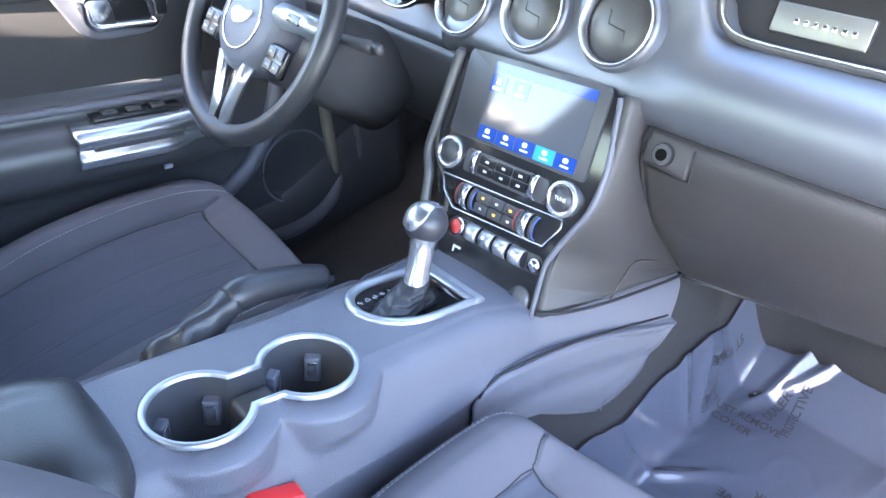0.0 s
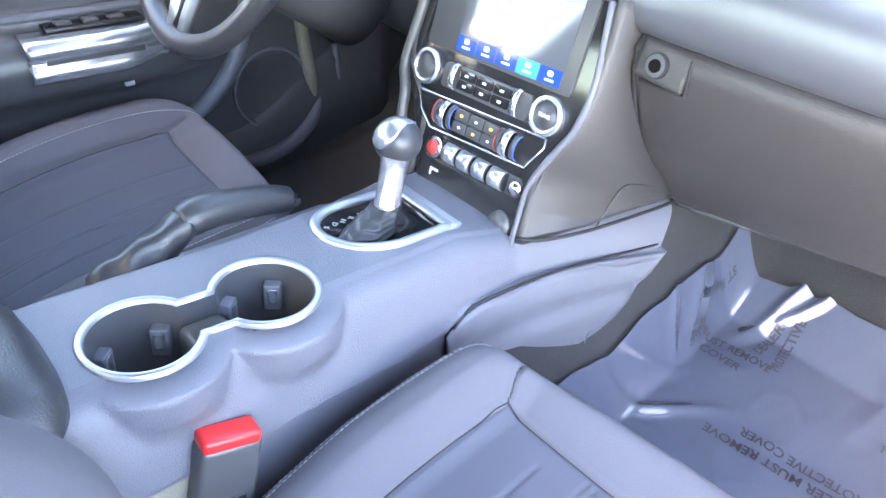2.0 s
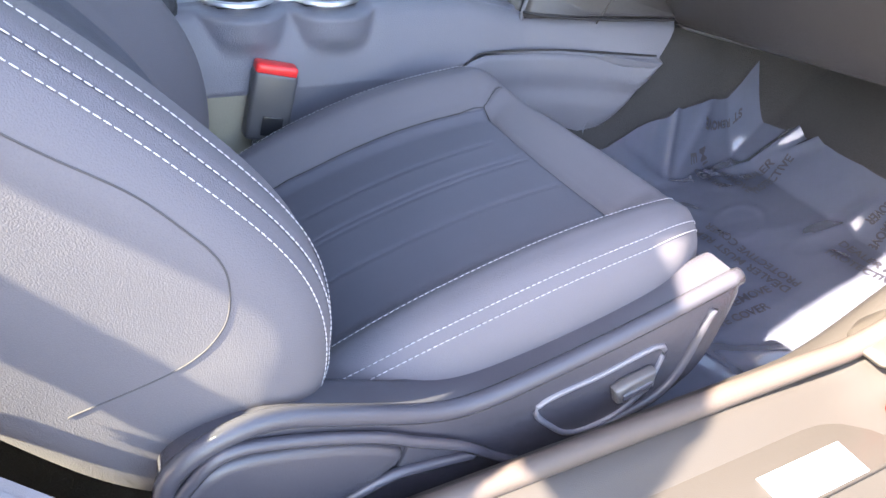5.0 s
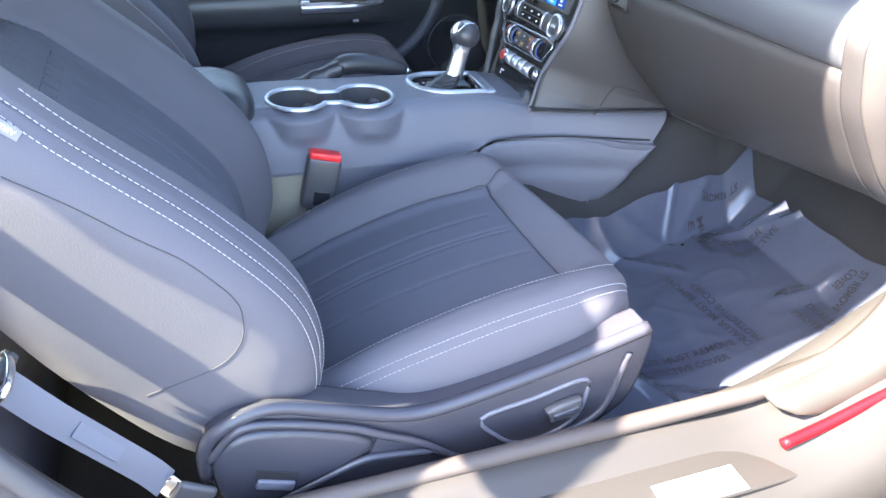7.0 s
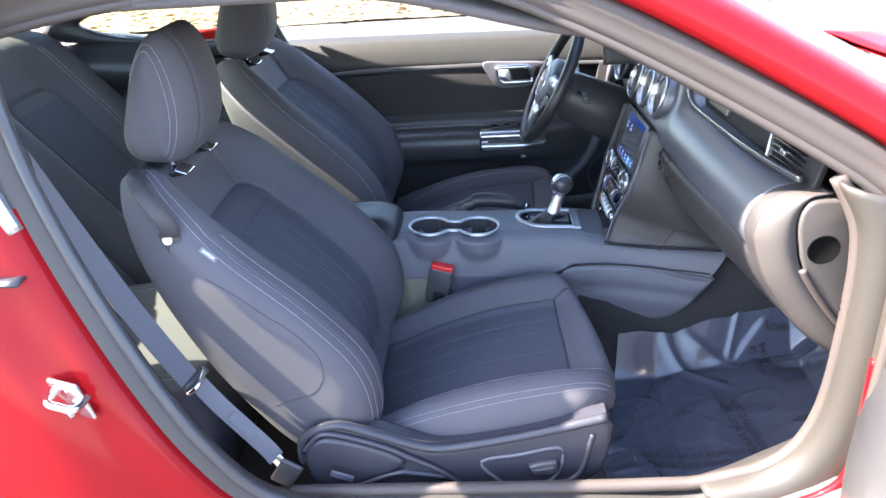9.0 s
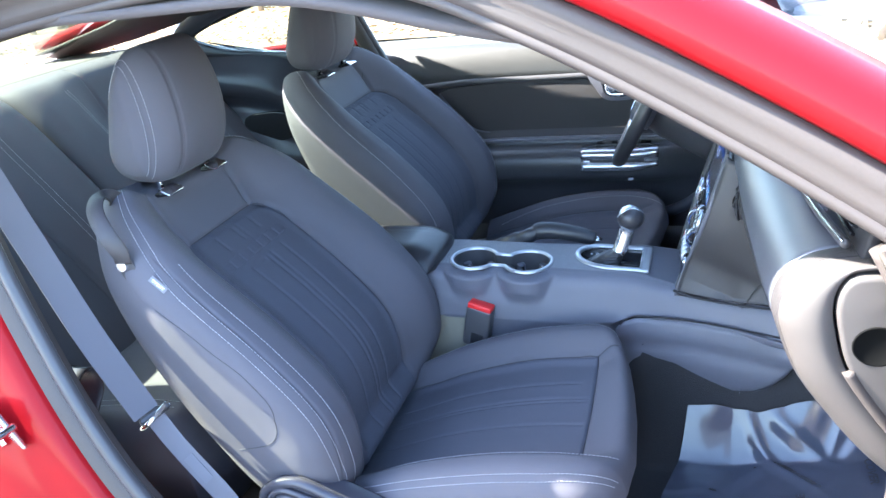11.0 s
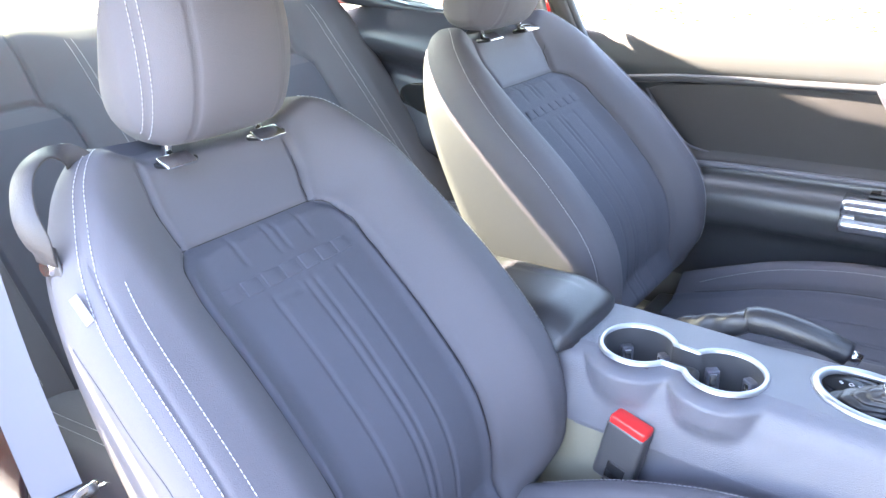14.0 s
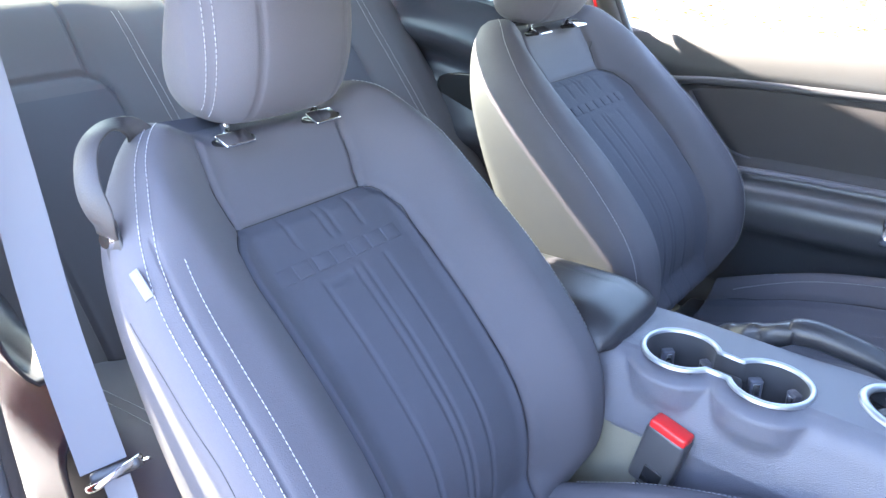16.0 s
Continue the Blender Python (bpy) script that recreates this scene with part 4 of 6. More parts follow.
    for y in np.linspace(-0.30, 0.098, 40):
        t = 0.735 - 0.018 * ease(0.03, 0.10, y) + 0.004 * ease(-0.3, 0, y)
        front = np.clip((0.098 - y) / 0.03, 0, 1)
        ring = []
        for u in np.linspace(-1, 1, 31):
            xx = 0.044 + u * (0.094 + 0.002)
            cut = 0.030 * abs(u) ** 3
            yy = min(y, 0.098 - cut) if y > -0.2 else y
            z = t - 0.050 * abs(u) ** 5 - (1 - math.sqrt(max(0, 1 - (1 - front) ** 2))) * 0.030 - 0.0025 * math.exp(-(((u + 0.35) / 0.03) ** 2)) * (y < 0.05)
            ring.append((xx, yy, max(z, 0.690)))
        ring += [(0.136, ring[-1][1], 0.684), (-0.050, ring[0][1], 0.684)]
        rings.append(ring)
    mesh_part("armrest_lid", *ring_loft(rings), LEATHER, c, "padded dark armrest lid with a sewn seam")
    # cup holder rim: one chrome outline round two wells and the neck
    def waist(r, w):
        a = math.degrees(math.asin(w / r))
        (x1, y1, _), (x2, y2, _) = cups
        rear_arc = [(x1 + r * math.sin(radians(t)), y1 + r * math.cos(radians(t))) for t in np.linspace(a, 360 - a, 40)]
        front_arc = [(x2 + r * math.sin(radians(t)), y2 + r * math.cos(radians(t))) for t in np.linspace(180 + a, 540 - a, 40)]
        return rear_arc + front_arc

    rim = [[(x, y, top(y) + h) for x, y in waist(r, w)] for r, w, h in ((0.0530, 0.0275, 0.0005), (0.0524, 0.0270, 0.0044), (0.0512, 0.0262, 0.0056), (0.0480, 0.0240, 0.0060), (0.0462, 0.0228, 0.0048), (0.0455, 0.0222, -0.004))]
    mesh_part("cup_rim", *ring_loft(rim, cap=False), SATIN, c, "satin chrome cup holder rim")
    well = [[(x, y, top(y) + 0.001 - d) for x, y in waist(r, w)] for r, w, d in ((0.0456, 0.0223, 0.0), (0.0445, 0.0215, 0.015), (0.0430, 0.020, 0.050), (0.0405, 0.018, 0.074), (0.036, 0.014, 0.078))]
    verts, faces = ring_loft(well, cap=False)
    mesh_part("cup_liner", verts, faces + [tuple(range(4 * 80, 5 * 80))], BLACK, c, "deep black cup holder liner")
    block("cup_bridge", (0.067, 0.2215, 0.652), (0.044, 0.044, 0.046), BLACK, c, 0.008)
    for (cx, cy, r), angles in zip(cups, ((226, 140), (218, 141))):
        for a in angles:
            px, py = cx + 0.039 * math.cos(radians(a)), cy + 0.039 * math.sin(radians(a))
            clip = block("cup_clip", (px, py, 0.658), (0.012, 0.017, 0.030), PLASTIC, c, 0.002, Euler((0, 0, radians(a))).to_matrix(), "spring clip in the cup holder")
            block("clip_spring", (px - 0.0055 * math.cos(radians(a)), py - 0.0055 * math.sin(radians(a)), 0.660), (0.0016, 0.010, 0.017), SILVER, clip, 0.0005, Euler((0, 0, radians(a))).to_matrix())
    # dark joints along the console's flank and the foot of the stack
    tube_part("joint", [(0.118, 0.570, 0.667), (0.136, 0.60, 0.665), (0.152, 0.67, 0.662), (0.164, 0.78, 0.658), (0.166, 0.825, 0.656)], 0.0022, JOINT, c, "dark joint under the stack", 8, n=20)
    tube_part("joint", [(0.134, 0.470, 0.594), (0.1345, 0.482, 0.608), (0.1365, 0.512, 0.618), (0.147, 0.62, 0.6165), (0.170, 0.77, 0.6045), (0.174, 0.800, 0.602)], 0.0018, JOINT, c, "dark joint above the kick panel", 8, n=40)
    # shift gate
    edge = [(gate(y)[0] + gate(y)[1], y) for y in np.linspace(0.3745, 0.508, 30)] + [(gate(y)[0] - gate(y)[1], y) for y in np.linspace(0.508, 0.3745, 30)]
    tube_part("gate_rim", np.array([(x, y, top(y) + 0.003) for x, y in edge]), 0.0062, SATIN, c, "satin chrome shift gate rim", 10, True, 0.8)
    block("gate_front_bar", (0.025, 0.512, 0.6835), (0.108, 0.020, 0.007), SATIN, c, 0.003, label="satin chrome gate bar")
    pan = [[(x, y, top(y) - d) for x, y in edge] for d in (0.0, 0.010)]
    verts, faces = ring_loft(pan, cap=False)
    mesh_part("gate_floor", verts, faces + [tuple(range(60, 120))], GLOSS, c, "glossy black shift plate")
    for n, ch in enumerate("PRNDS"):
        written("gate_letter", ch, 0.009, pose(-0.009 + 0.0004 * n, 0.443 - 0.0112 * n, 0.6786, 0, 0, -50), WHITE, c, "printed gear letter")
    # open tray ahead of the gate
    block("tray", (0.022, 0.545, 0.648), (0.135, 0.048, 0.004), GLOSS, c, 0.001, Euler((radians(-6), 0, 0)).to_matrix())
    for y in (0.532, 0.545, 0.558):
        block("tray_rib", (0.022, y, 0.652), (0.130, 0.003, 0.004), BLACK, c, 0.001)


console()


def shifter():
    s = thing("gear_lever", (0.022, 0.455, 0.676), "satin chrome gear lever with grey ball grip and black leather boot", "gear lever")
    foot, ball = Vector((0.021, 0.459, 0.699)), Vector((0.006, 0.482, 0.768))
    rings = []
    for k, r in ((0.0, 0.0150), (0.04, 0.0158), (0.10, 0.0150), (0.4, 0.0147), (0.7, 0.0150), (0.84, 0.0158), (0.92, 0.0185), (1.0, 0.0200)):
        p = foot + (ball - foot) * 0.86 * k
        ring = []
        for t in np.linspace(0, 2 * np.pi, 48, endpoint=False):
            # two shallow flutes run up the sleeve
            q = r * (1 - 0.05 * ease(0.05, 0.15, k) * (1 - ease(0.75, 0.85, k)) * max(0.0, math.cos(4 * t)))
            ring.append((p.x + q * 0.95 * math.cos(t), p.y + q * math.sin(t), p.z - 0.2 * q * math.sin(t)))
        rings.append(ring)
    mesh_part("lever_sleeve", *ring_loft(rings), SILVER, s, "satin chrome sleeve")
    bm = bmesh.new()
    bmesh.ops.create_uvsphere(bm, u_segments=36, v_segments=20, radius=0.0265, matrix=Matrix.Translation(ball))
    for v in bm.verts:
        v.co.z = ball.z + (v.co.z - ball.z) * 0.95
    grip = part("ball_grip", bm, BALLGRIP, s, "grey ball grip")
    # a bright cap lies over the rear upper side of the ball
    tip = Matrix.Translation(ball) @ Vector((-0.42, -0.22, 0.84)).to_track_quat("Z", "Y").to_matrix().to_4x4()
    rings = []
    for k, lift in ((70, 0.0262), (69, 0.0272), (65, 0.0276), (61, 0.0273), (40, 0.0272), (30, 0.0271), (20, 0.0271), (10, 0.0270), (3, 0.0270)):
        ring = []
        for t in np.linspace(0, 2 * np.pi, 40, endpoint=False):
            w = radians(k * (1 + 0.22 * math.cos(2 * t + 0.6)))
            q = tip @ Vector((lift * math.sin(w) * math.cos(t), lift * math.sin(w) * math.sin(t), lift * math.cos(w)))
            q.z = ball.z + (q.z - ball.z) * 0.96
            ring.append(tuple(q))
        rings.append(ring)
    mesh_part("grip_cap", *ring_loft(rings), SILVER, grip, "bright satin chrome cap")
    block("release_button", (ball.x - 0.0235, ball.y - 0.004, ball.z - 0.008), (0.008, 0.014, 0.012), SILVER, grip, 0.004)
    rings = []
    for k in np.linspace(0, 1, 26):
        bend = k**1.3
        cx, cy, cz = 0.027 + (0.021 - 0.027) * k, 0.421 + (0.459 - 0.421) * bend, 0.670 + 0.033 * k
        ring = []
        for t in np.linspace(0, 2 * np.pi, 64, endpoint=False):
            fold = 0.0016 * math.sin(7 * t + 6 * k) * (1 - 0.5 * k) + 0.0016 * math.sin(k * 30 + 3 * math.cos(t)) + 0.0012 * noise.noise((6 * math.cos(t), 6 * math.sin(t), 14 * k))
            rx, ry = 0.021 - 0.0055 * k + fold, 0.044 - 0.0285 * k**0.8 + fold
            ring.append((cx + rx * math.cos(t), cy + ry * math.sin(t), cz))
        rings.append(ring)
    mesh_part("boot", *ring_loft(rings), LEATHER, s, "creased black leather boot")


shifter()


def hand_brake():
    b = thing("parking_brake", (-0.08, 0.25, 0.60), "black leather parking brake lever with a creased boot", "hand brake")
    line = smooth_line([(-0.071, 0.262, 0.699), (-0.074, 0.30, 0.701), (-0.078, 0.36, 0.690), (-0.081, 0.393, 0.678)], 30)
    tube_part("lever_grip", line, np.interp(np.linspace(0, 1, 30), [0, 0.1, 0.5, 1], [0.016, 0.0195, 0.0185, 0.016]), LEATHER, b, sides=20)
    tube_part("release_button", [(-0.081, 0.392, 0.679), (-0.082, 0.407, 0.673)], 0.0085, CHROME, b, "bright release button", 14)
    rings = []
    for k in np.linspace(0, 1, 24):
        cx, cy, cz = -0.066 - 0.005 * k, 0.165 + 0.105 * k, 0.636 + 0.062 * k**0.9
        ring = []
        for t in np.linspace(0, 2 * np.pi, 36, endpoint=False):
            fold = (0.0018 * math.sin(17 * k + 2.2 * math.cos(t)) + 0.0024 * math.sin(4 * t + 5 * k)) * (1 - k**3)
            ring.append((cx + (0.026 - 0.008 * k + fold) * math.cos(t), cy, cz + (0.034 - 0.017 * k + fold) * math.sin(t)))
        rings.append(ring)
    mesh_part("boot", *ring_loft(rings), LEATHER, b, "creased leather boot")
    block("brake_shroud", (-0.085, 0.27, 0.60), (0.075, 0.42, 0.07), PLASTIC, b, 0.02)


hand_brake()


# ---- stack: screen, knobs and climate panel ----
def stack():
    s = thing("centre_stack", (0, 0.60, 0.66), "dark centre stack with touch screen, silver knobs and climate controls", "control panel")
    # the panel leans forward and sits a little askew to the level
    up = Vector((0.03, 0.293, 0.956)).normalized()
    right = Vector((0.998, 0.008, 0.050)).normalized()
    nrm = right.cross(up).normalized()  # towards the cabin's front
    up = nrm.cross(right) * -1 if nrm.cross(right).dot(up) < 0 else nrm.cross(right)
    out = -nrm if nrm.y > 0 else nrm
    base = Matrix((right, up, out)).transposed().to_4x4()
    base.translation = Vector((0.0, 0.6195, 0.7945))

    def at(u, v, w=0.0):
        return base @ Vector((u, v, w))

    def plate(name, outline, w0, w1, mat, parent, bevel=0.0, label=""):
        bm = bmesh.new()
        a = [bm.verts.new(at(u, v, w0)) for u, v in outline]
        b = [bm.verts.new(at(u, v, w1)) for u, v in outline]
        bm.faces.new(a), bm.faces.new(b[::-1])
        rim = []
        for i in range(len(a)):
            j = (i + 1) % len(a)
            bm.faces.new((a[i], b[i], b[j], a[j]))
            rim.append(bm.edges.get((b[i], b[j])))
        if bevel:
            bmesh.ops.bevel(bm, geom=rim, offset=bevel, segments=3, affect="EDGES", profile=0.5)
        return part(name, bm, mat, parent, label)

    def ring_at(u, v, r, w):
        return [at(u + r * math.cos(t), v + r * math.sin(t), w) for t in np.linspace(0, 2 * np.pi, 36, endpoint=False)]

    frame_line = [(-0.135, 0.130), (0.135, 0.130), (0.142, 0.02), (0.128, -0.020), (0.108, -0.060), (0.105, -0.160), (-0.075, -0.160), (-0.088, -0.085), (-0.125, -0.035), (-0.140, 0.0)]
    plate("fascia", frame_line, -0.05, 0.0, GLOSS, s, 0.004, "dark gloss fascia")
    rim = np.array([at(u, v, 0.002) for u, v in smooth_line([(0.128, 0.13), (0.140, 0.05), (0.136, 0.0), (0.122, -0.03), (0.108, -0.06), (0.100, -0.09), (0.103, -0.155)], 40)])
    tube_part("fascia_edge", rim, 0.004, PLASTIC, s, sides=8)
    rim = np.array([at(u, v, 0.004) for u, v in smooth_line([(-0.130, 0.13), (-0.140, 0.03), (-0.142, -0.01), (-0.130, -0.04), (-0.124, -0.075), (-0.116, -0.10), (-0.10, -0.155)], 40)])
    tube_part("fascia_edge", rim, 0.007, BLACK, s, sides=12)
    bez = plate("screen_bezel", rounded(-0.112, 0.026, 0.116, 0.138, 0.006), 0.0, 0.004, BLACK, s, 0.0015, "matt black screen surround")
    scr = plate("screen_glass", rounded(-0.062, 0.030, 0.100, 0.131, 0.002), 0.004, 0.0052, SCREEN, bez, label="touch screen showing a pale map with blue bars")
    plate("screen_top_bar", rounded(-0.062, 0.118, 0.100, 0.131, 0.0005), 0.0052, 0.0055, SCREEN_BLUE, scr)
    for n in range(5):
        plate("screen_tab", rounded(-0.0615 + 0.0325 * n, 0.031, -0.0305 + 0.0325 * n, 0.049, 0.001), 0.0052, 0.0056, SCREEN_LIT if n == 3 else SCREEN_BLUE, scr)
        plate("tab_mark", rounded(-0.050 + 0.0325 * n, 0.040, -0.042 + 0.0325 * n, 0.046, 0.002), 0.0056, 0.0058, SCREEN_WHITE, scr)
        plate("tab_word", rounded(-0.052 + 0.0325 * n, 0.0345, -0.039 + 0.0325 * n, 0.037, 0.0008), 0.0056, 0.0058, SCREEN_WHITE, scr)
    for u, v in ((-0.050, 0.103), (-0.012, 0.103)):
        plate("screen_button", rounded(u - 0.012, v - 0.010, u + 0.014, v + 0.012, 0.001), 0.0052, 0.0055, SCREEN_BLUE, scr)
        plate("button_mark", rounded(u - 0.003, v, u + 0.003, v + 0.007, 0.001), 0.0055, 0.0058, SCREEN_WHITE, scr)
        plate("button_word", rounded(u - 0.008, v - 0.007, u + 0.008, v - 0.003, 0.001), 0.0055, 0.0058, SCREEN_WHITE, scr)
    # knobs
    for u, v, nm in ((-0.097, 0.0, "volume_knob"), (0.098, 0.0, "tune_knob")):
        k = mesh_part(nm, *ring_loft([ring_at(u, v, r, w) for r, w in ((0.0225, 0.0), (0.0225, 0.010), (0.0215, 0.0125), (0.0165, 0.013), (0.0155, 0.0105), (0.0150, 0.008))]), SILVER, s, "silver ring knob with dark face")
        mesh_part("knob_face", *ring_loft([ring_at(u, v, r, w) for r, w in ((0.0150, 0.0082), (0.0148, 0.0120), (0.001, 0.0124))]), BLACK, k)
    written("knob_word", "TUNE", 0.0065, base @ pose(0.098, 0.0, 0.0126), WHITE, s, "printed tune")
    # radio key bar
    bar = plate("radio_bar", rounded(-0.070, -0.016, 0.072, 0.014, 0.004), 0.0, 0.006, BLACK, s, 0.002, "black radio key bar")
    for u in (-0.050, 0.052):
        mesh_part("bar_collar", *ring_loft([[at(u + du, 0.0155 * math.cos(t), 0.004 + 0.0085 * math.sin(t)) for t in np.linspace(-0.3, np.pi + 0.3, 20)] for du in (-0.0045, 0.0045)], False), SILVER, bar, "silver collar", solid=0.0015)
    for i in range(3):
        for j in range(2):
            plate("radio_key", rounded(-0.042 + 0.029 * i, -0.012 + 0.0125 * j, -0.016 + 0.029 * i, -0.001 + 0.0125 * j, 0.0015), 0.006, 0.0085, GLOSS, bar, 0.0008)
            plate("key_mark", rounded(-0.032 + 0.029 * i, -0.008 + 0.0125 * j, -0.026 + 0.029 * i, -0.005 + 0.0125 * j, 0.0008), 0.0085, 0.0087, WHITE, bar)
    # climate panel: a trapezium with a bright edge
    trap = [(-0.103, -0.030), (0.104, -0.024), (0.106, -0.034), (0.088, -0.064), (-0.070, -0.070), (-0.094, -0.052)]
    pan = plate("climate_panel", trap, 0.0, 0.004, GLOSS, s, 0.002, "gloss black climate panel")
    tube_part("panel_edge", np.array([at(u, v, 0.004) for u, v in trap]), 0.0014, SILVER, pan, "thin bright edge", 6, True)
    for u in (-0.048, 0.058):
        mesh_part("temperature_roller", *ring_loft([[at(u + du, -0.047 + 0.0165 * math.cos(t), 0.004 + 0.0125 * math.sin(t)) for t in np.linspace(-0.2, np.pi + 0.2, 22)] for du in (-0.006, 0.006)], False), SILVER, pan, "silver temperature roller", solid=0.0015)
        for du, mt in ((-0.0115, BLACK), (0.0115, BLACK), (-0.0155, MARK_RED), (0.0155, MARK_BLUE)):
            mesh_part("roller_band", *ring_loft([[at(u + du + e, -0.047 + 0.0145 * math.cos(t), 0.003 + 0.0105 * math.sin(t)) for t in np.linspace(0, np.pi, 18)] for e in ((-0.0028, 0.0028) if abs(du) < 0.012 else (-0.0007, 0.0007))], False), mt, pan, solid=0.001)
    for i in range(3):
        for j in range(2):
            plate("climate_key", rounded(-0.030 + 0.0245 * i, -0.0605 + 0.0145 * j, -0.0075 + 0.0245 * i, -0.0475 + 0.0145 * j, 0.0015), 0.004, 0.009, BLACK, pan, 0.0008)
            plate("key_light", rounded(-0.021 + 0.0245 * i, -0.0555 + 0.0145 * j, -0.0165 + 0.0245 * i, -0.0525 + 0.0145 * j, 0.0008), 0.009, 0.0092, AMBER if (i + j) % 2 else WHITE, pan)
    # toggle row with the red start button
    row = plate("switch_base", rounded(-0.066, -0.101, 0.094, -0.078, 0.008), 0.0, 0.003, BLACK, s, 0.001, "row of toggle switches")
    start = mesh_part("start_button", *ring_loft([ring_at(-0.050, -0.0895, r, w) for r, w in ((0.0100, 0.003), (0.0100, 0.010), (0.0090, 0.0120), (0.001, 0.0122))]), MARK_RED, row, "red start button")
    mesh_part("start_ring", *ring_loft([ring_at(-0.050, -0.0895, r, w) for r, w in ((0.0135, 0.003), (0.0132, 0.010), (0.0102, 0.0115))], cap=False), CHROME, start)
    for i in range(4):
        u = -0.022 + 0.0262 * i
        t = mesh_part("toggle_switch", *ring_loft([[at(u + du, -0.0895 + 0.0115 * math.cos(a), 0.003 + h * math.sin(a)) for a in np.linspace(-0.1, np.pi + 0.1, 16)] for du, h in ((-0.0105, 0.007), (-0.0085, 0.0105), (0.0, 0.0125), (0.0085, 0.0105), (0.0105, 0.007))], False), TOGGLE, row, "chrome toggle switch", solid=0.001)
        plate("switch_gap", rounded(u + 0.0115, -0.100, u + 0.0145, -0.079, 0.001), 0.003, 0.0065, GLOSS, row)
    mesh_part("row_end_cap", *ring_loft([ring_at(0.086, -0.0895, r, w) for r, w in ((0.0095, 0.003), (0.0085, 0.009), (0.001, 0.0115))]), CHROME, row)
    # lower bay with usb corner and a round socket cap
    plate("lower_bay", rounded(-0.072, -0.158, 0.100, -0.106, 0.004), 0.0, 0.002, GLOSS, s, label="gloss black storage bay")
    plate("usb_mark", [(-0.052, -0.116), (-0.038, -0.116), (-0.038, -0.119), (-0.049, -0.119), (-0.049, -0.126), (-0.052, -0.126)], 0.002, 0.0025, WHITE, s)
    mesh_part("socket_cap", *ring_loft([ring_at(0.078, -0.138, r, w) for r, w in ((0.0165, 0.002), (0.0160, 0.006), (0.001, 0.0075))]), BLACK, s, "round black socket cap")
    # soft flanks
    for sgn in (1, -1):
        rows = []
        for v, u0, u1, deep in ((0.135, 0.136, 0.150, 0.06), (0.06, 0.140, 0.154, 0.08), (0.0, 0.134, 0.156, 0.12), (-0.045, 0.115, 0.156, 0.16), (-0.075, 0.104, 0.152, 0.19), (-0.135, 0.108, 0.152, 0.22), (-0.148, 0.108, 0.152, 0.22)):
            u0 = u0 if sgn > 0 else u0 - (0.018 if v < -0.03 else 0.0)
            rows.append([at(sgn * (u0 - 0.006), v, -0.004), at(sgn * u0, v, 0.002), at(sgn * (u0 + 0.006), v, -0.004), at(sgn * (u0 + (u1 - u0) * 0.62), v - 0.0, -deep * 0.45), at(sgn * u1, v + 0.0, -deep * 1.32)])
        rows = np.array([smooth_line([r[k] for r in rows], 30) for k in range(5)])
        foot = np.interp(rows[:, :, 1], [0.57, 0.67, 0.78, 0.825], [0.667, 0.662, 0.658, 0.656]) + 0.001
        rows[:, :, 2] = np.where(rows[:, :, 1] > 0.60, np.maximum(rows[:, :, 2], foot), rows[:, :, 2])
        mesh_part("stack_flank", *ring_loft(np.array(rows), False), SOFT, s, "soft grey stack side", solid=0.004)
    return at


SCREEN = glowing("screen_map", (0.10, 0.115, 0.145), 0.028)
SCREEN_BLUE = glowing("screen_blue", (0.015, 0.065, 0.34), 0.045)
SCREEN_LIT = glowing("screen_bright_blue", (0.03, 0.35, 0.85), 0.05)
SCREEN_WHITE = glowing("screen_white", (0.75, 0.85, 1.0), 0.05)
AMBER = glowing("amber_key_light", (1.0, 0.55, 0.08), 0.10)
MARK_RED = material("red_mark", (0.45, 0.05, 0.05), 0.3, bump=0.0)
MARK_BLUE = material("blue_mark", (0.05, 0.12, 0.45), 0.3, bump=0.0)
stack()
# ---- dashboard ----
def dashboard():
    d = thing("dashboard", (0, 0.95, 0.66), "grey dashboard with brushed band, round vents and glove box", "dashboard")

    def loft_x(name, prof, mat, label="", x0=-0.70, x1=0.665, n=90, solid=0.004):
        rows = []
        for x in np.linspace(x0, x1, n):
            sweep = 0.040 * (x / 0.69) ** 2
            rows.append([(x, y + sweep, z) for y, z in prof(x)])
        return mesh_part(name, *ring_loft(rows, False), mat, d, label, solid=solid)

    def top_pad(x):
        lip = 1.090 - 0.020 * ease(0.45, 0.69, x)
        return smooth_line([(1.22, 1.000), (1.05, 1.075), (0.88, 1.108), (0.78, 1.108), (0.742, lip), (0.744, lip - 0.014)], 24)

    loft_x("top_pad", top_pad, SOFT, "dark soft dashboard top", n=60)
    cut = [(-0.172, 0.970), (-0.046, 0.982), (0.080, 0.994)]

    def band(x):
        # recess behind the badge on the passenger's side, bulging band below it
        k = ease(0.135, 0.205, x)
        full = np.array([(0.722, 1.080), (0.713, 1.045), (0.704, 1.012), (0.695, 0.985), (0.680, 0.955), (0.670, 0.925), (0.680, 0.902), (0.690, 0.896)])
        low = np.array([(0.766, 1.002), (0.738, 0.999), (0.712, 0.994), (0.690, 0.980), (0.674, 0.955), (0.671, 0.925), (0.680, 0.902), (0.690, 0.896)])
        return smooth_line(full * (1 - k) + low * k, 30)

    loft_x("brushed_band", band, ALU, "brushed grey metallic dashboard band", -0.20, 0.618)
    # dark recess with badge and the outer vent
    block("recess_panel", (0.400, 0.775, 1.036), (0.50, 0.012, 0.085), JOINT, d, 0.004, Euler((radians(-14), 0, radians(4))).to_matrix(), "black recessed strip")
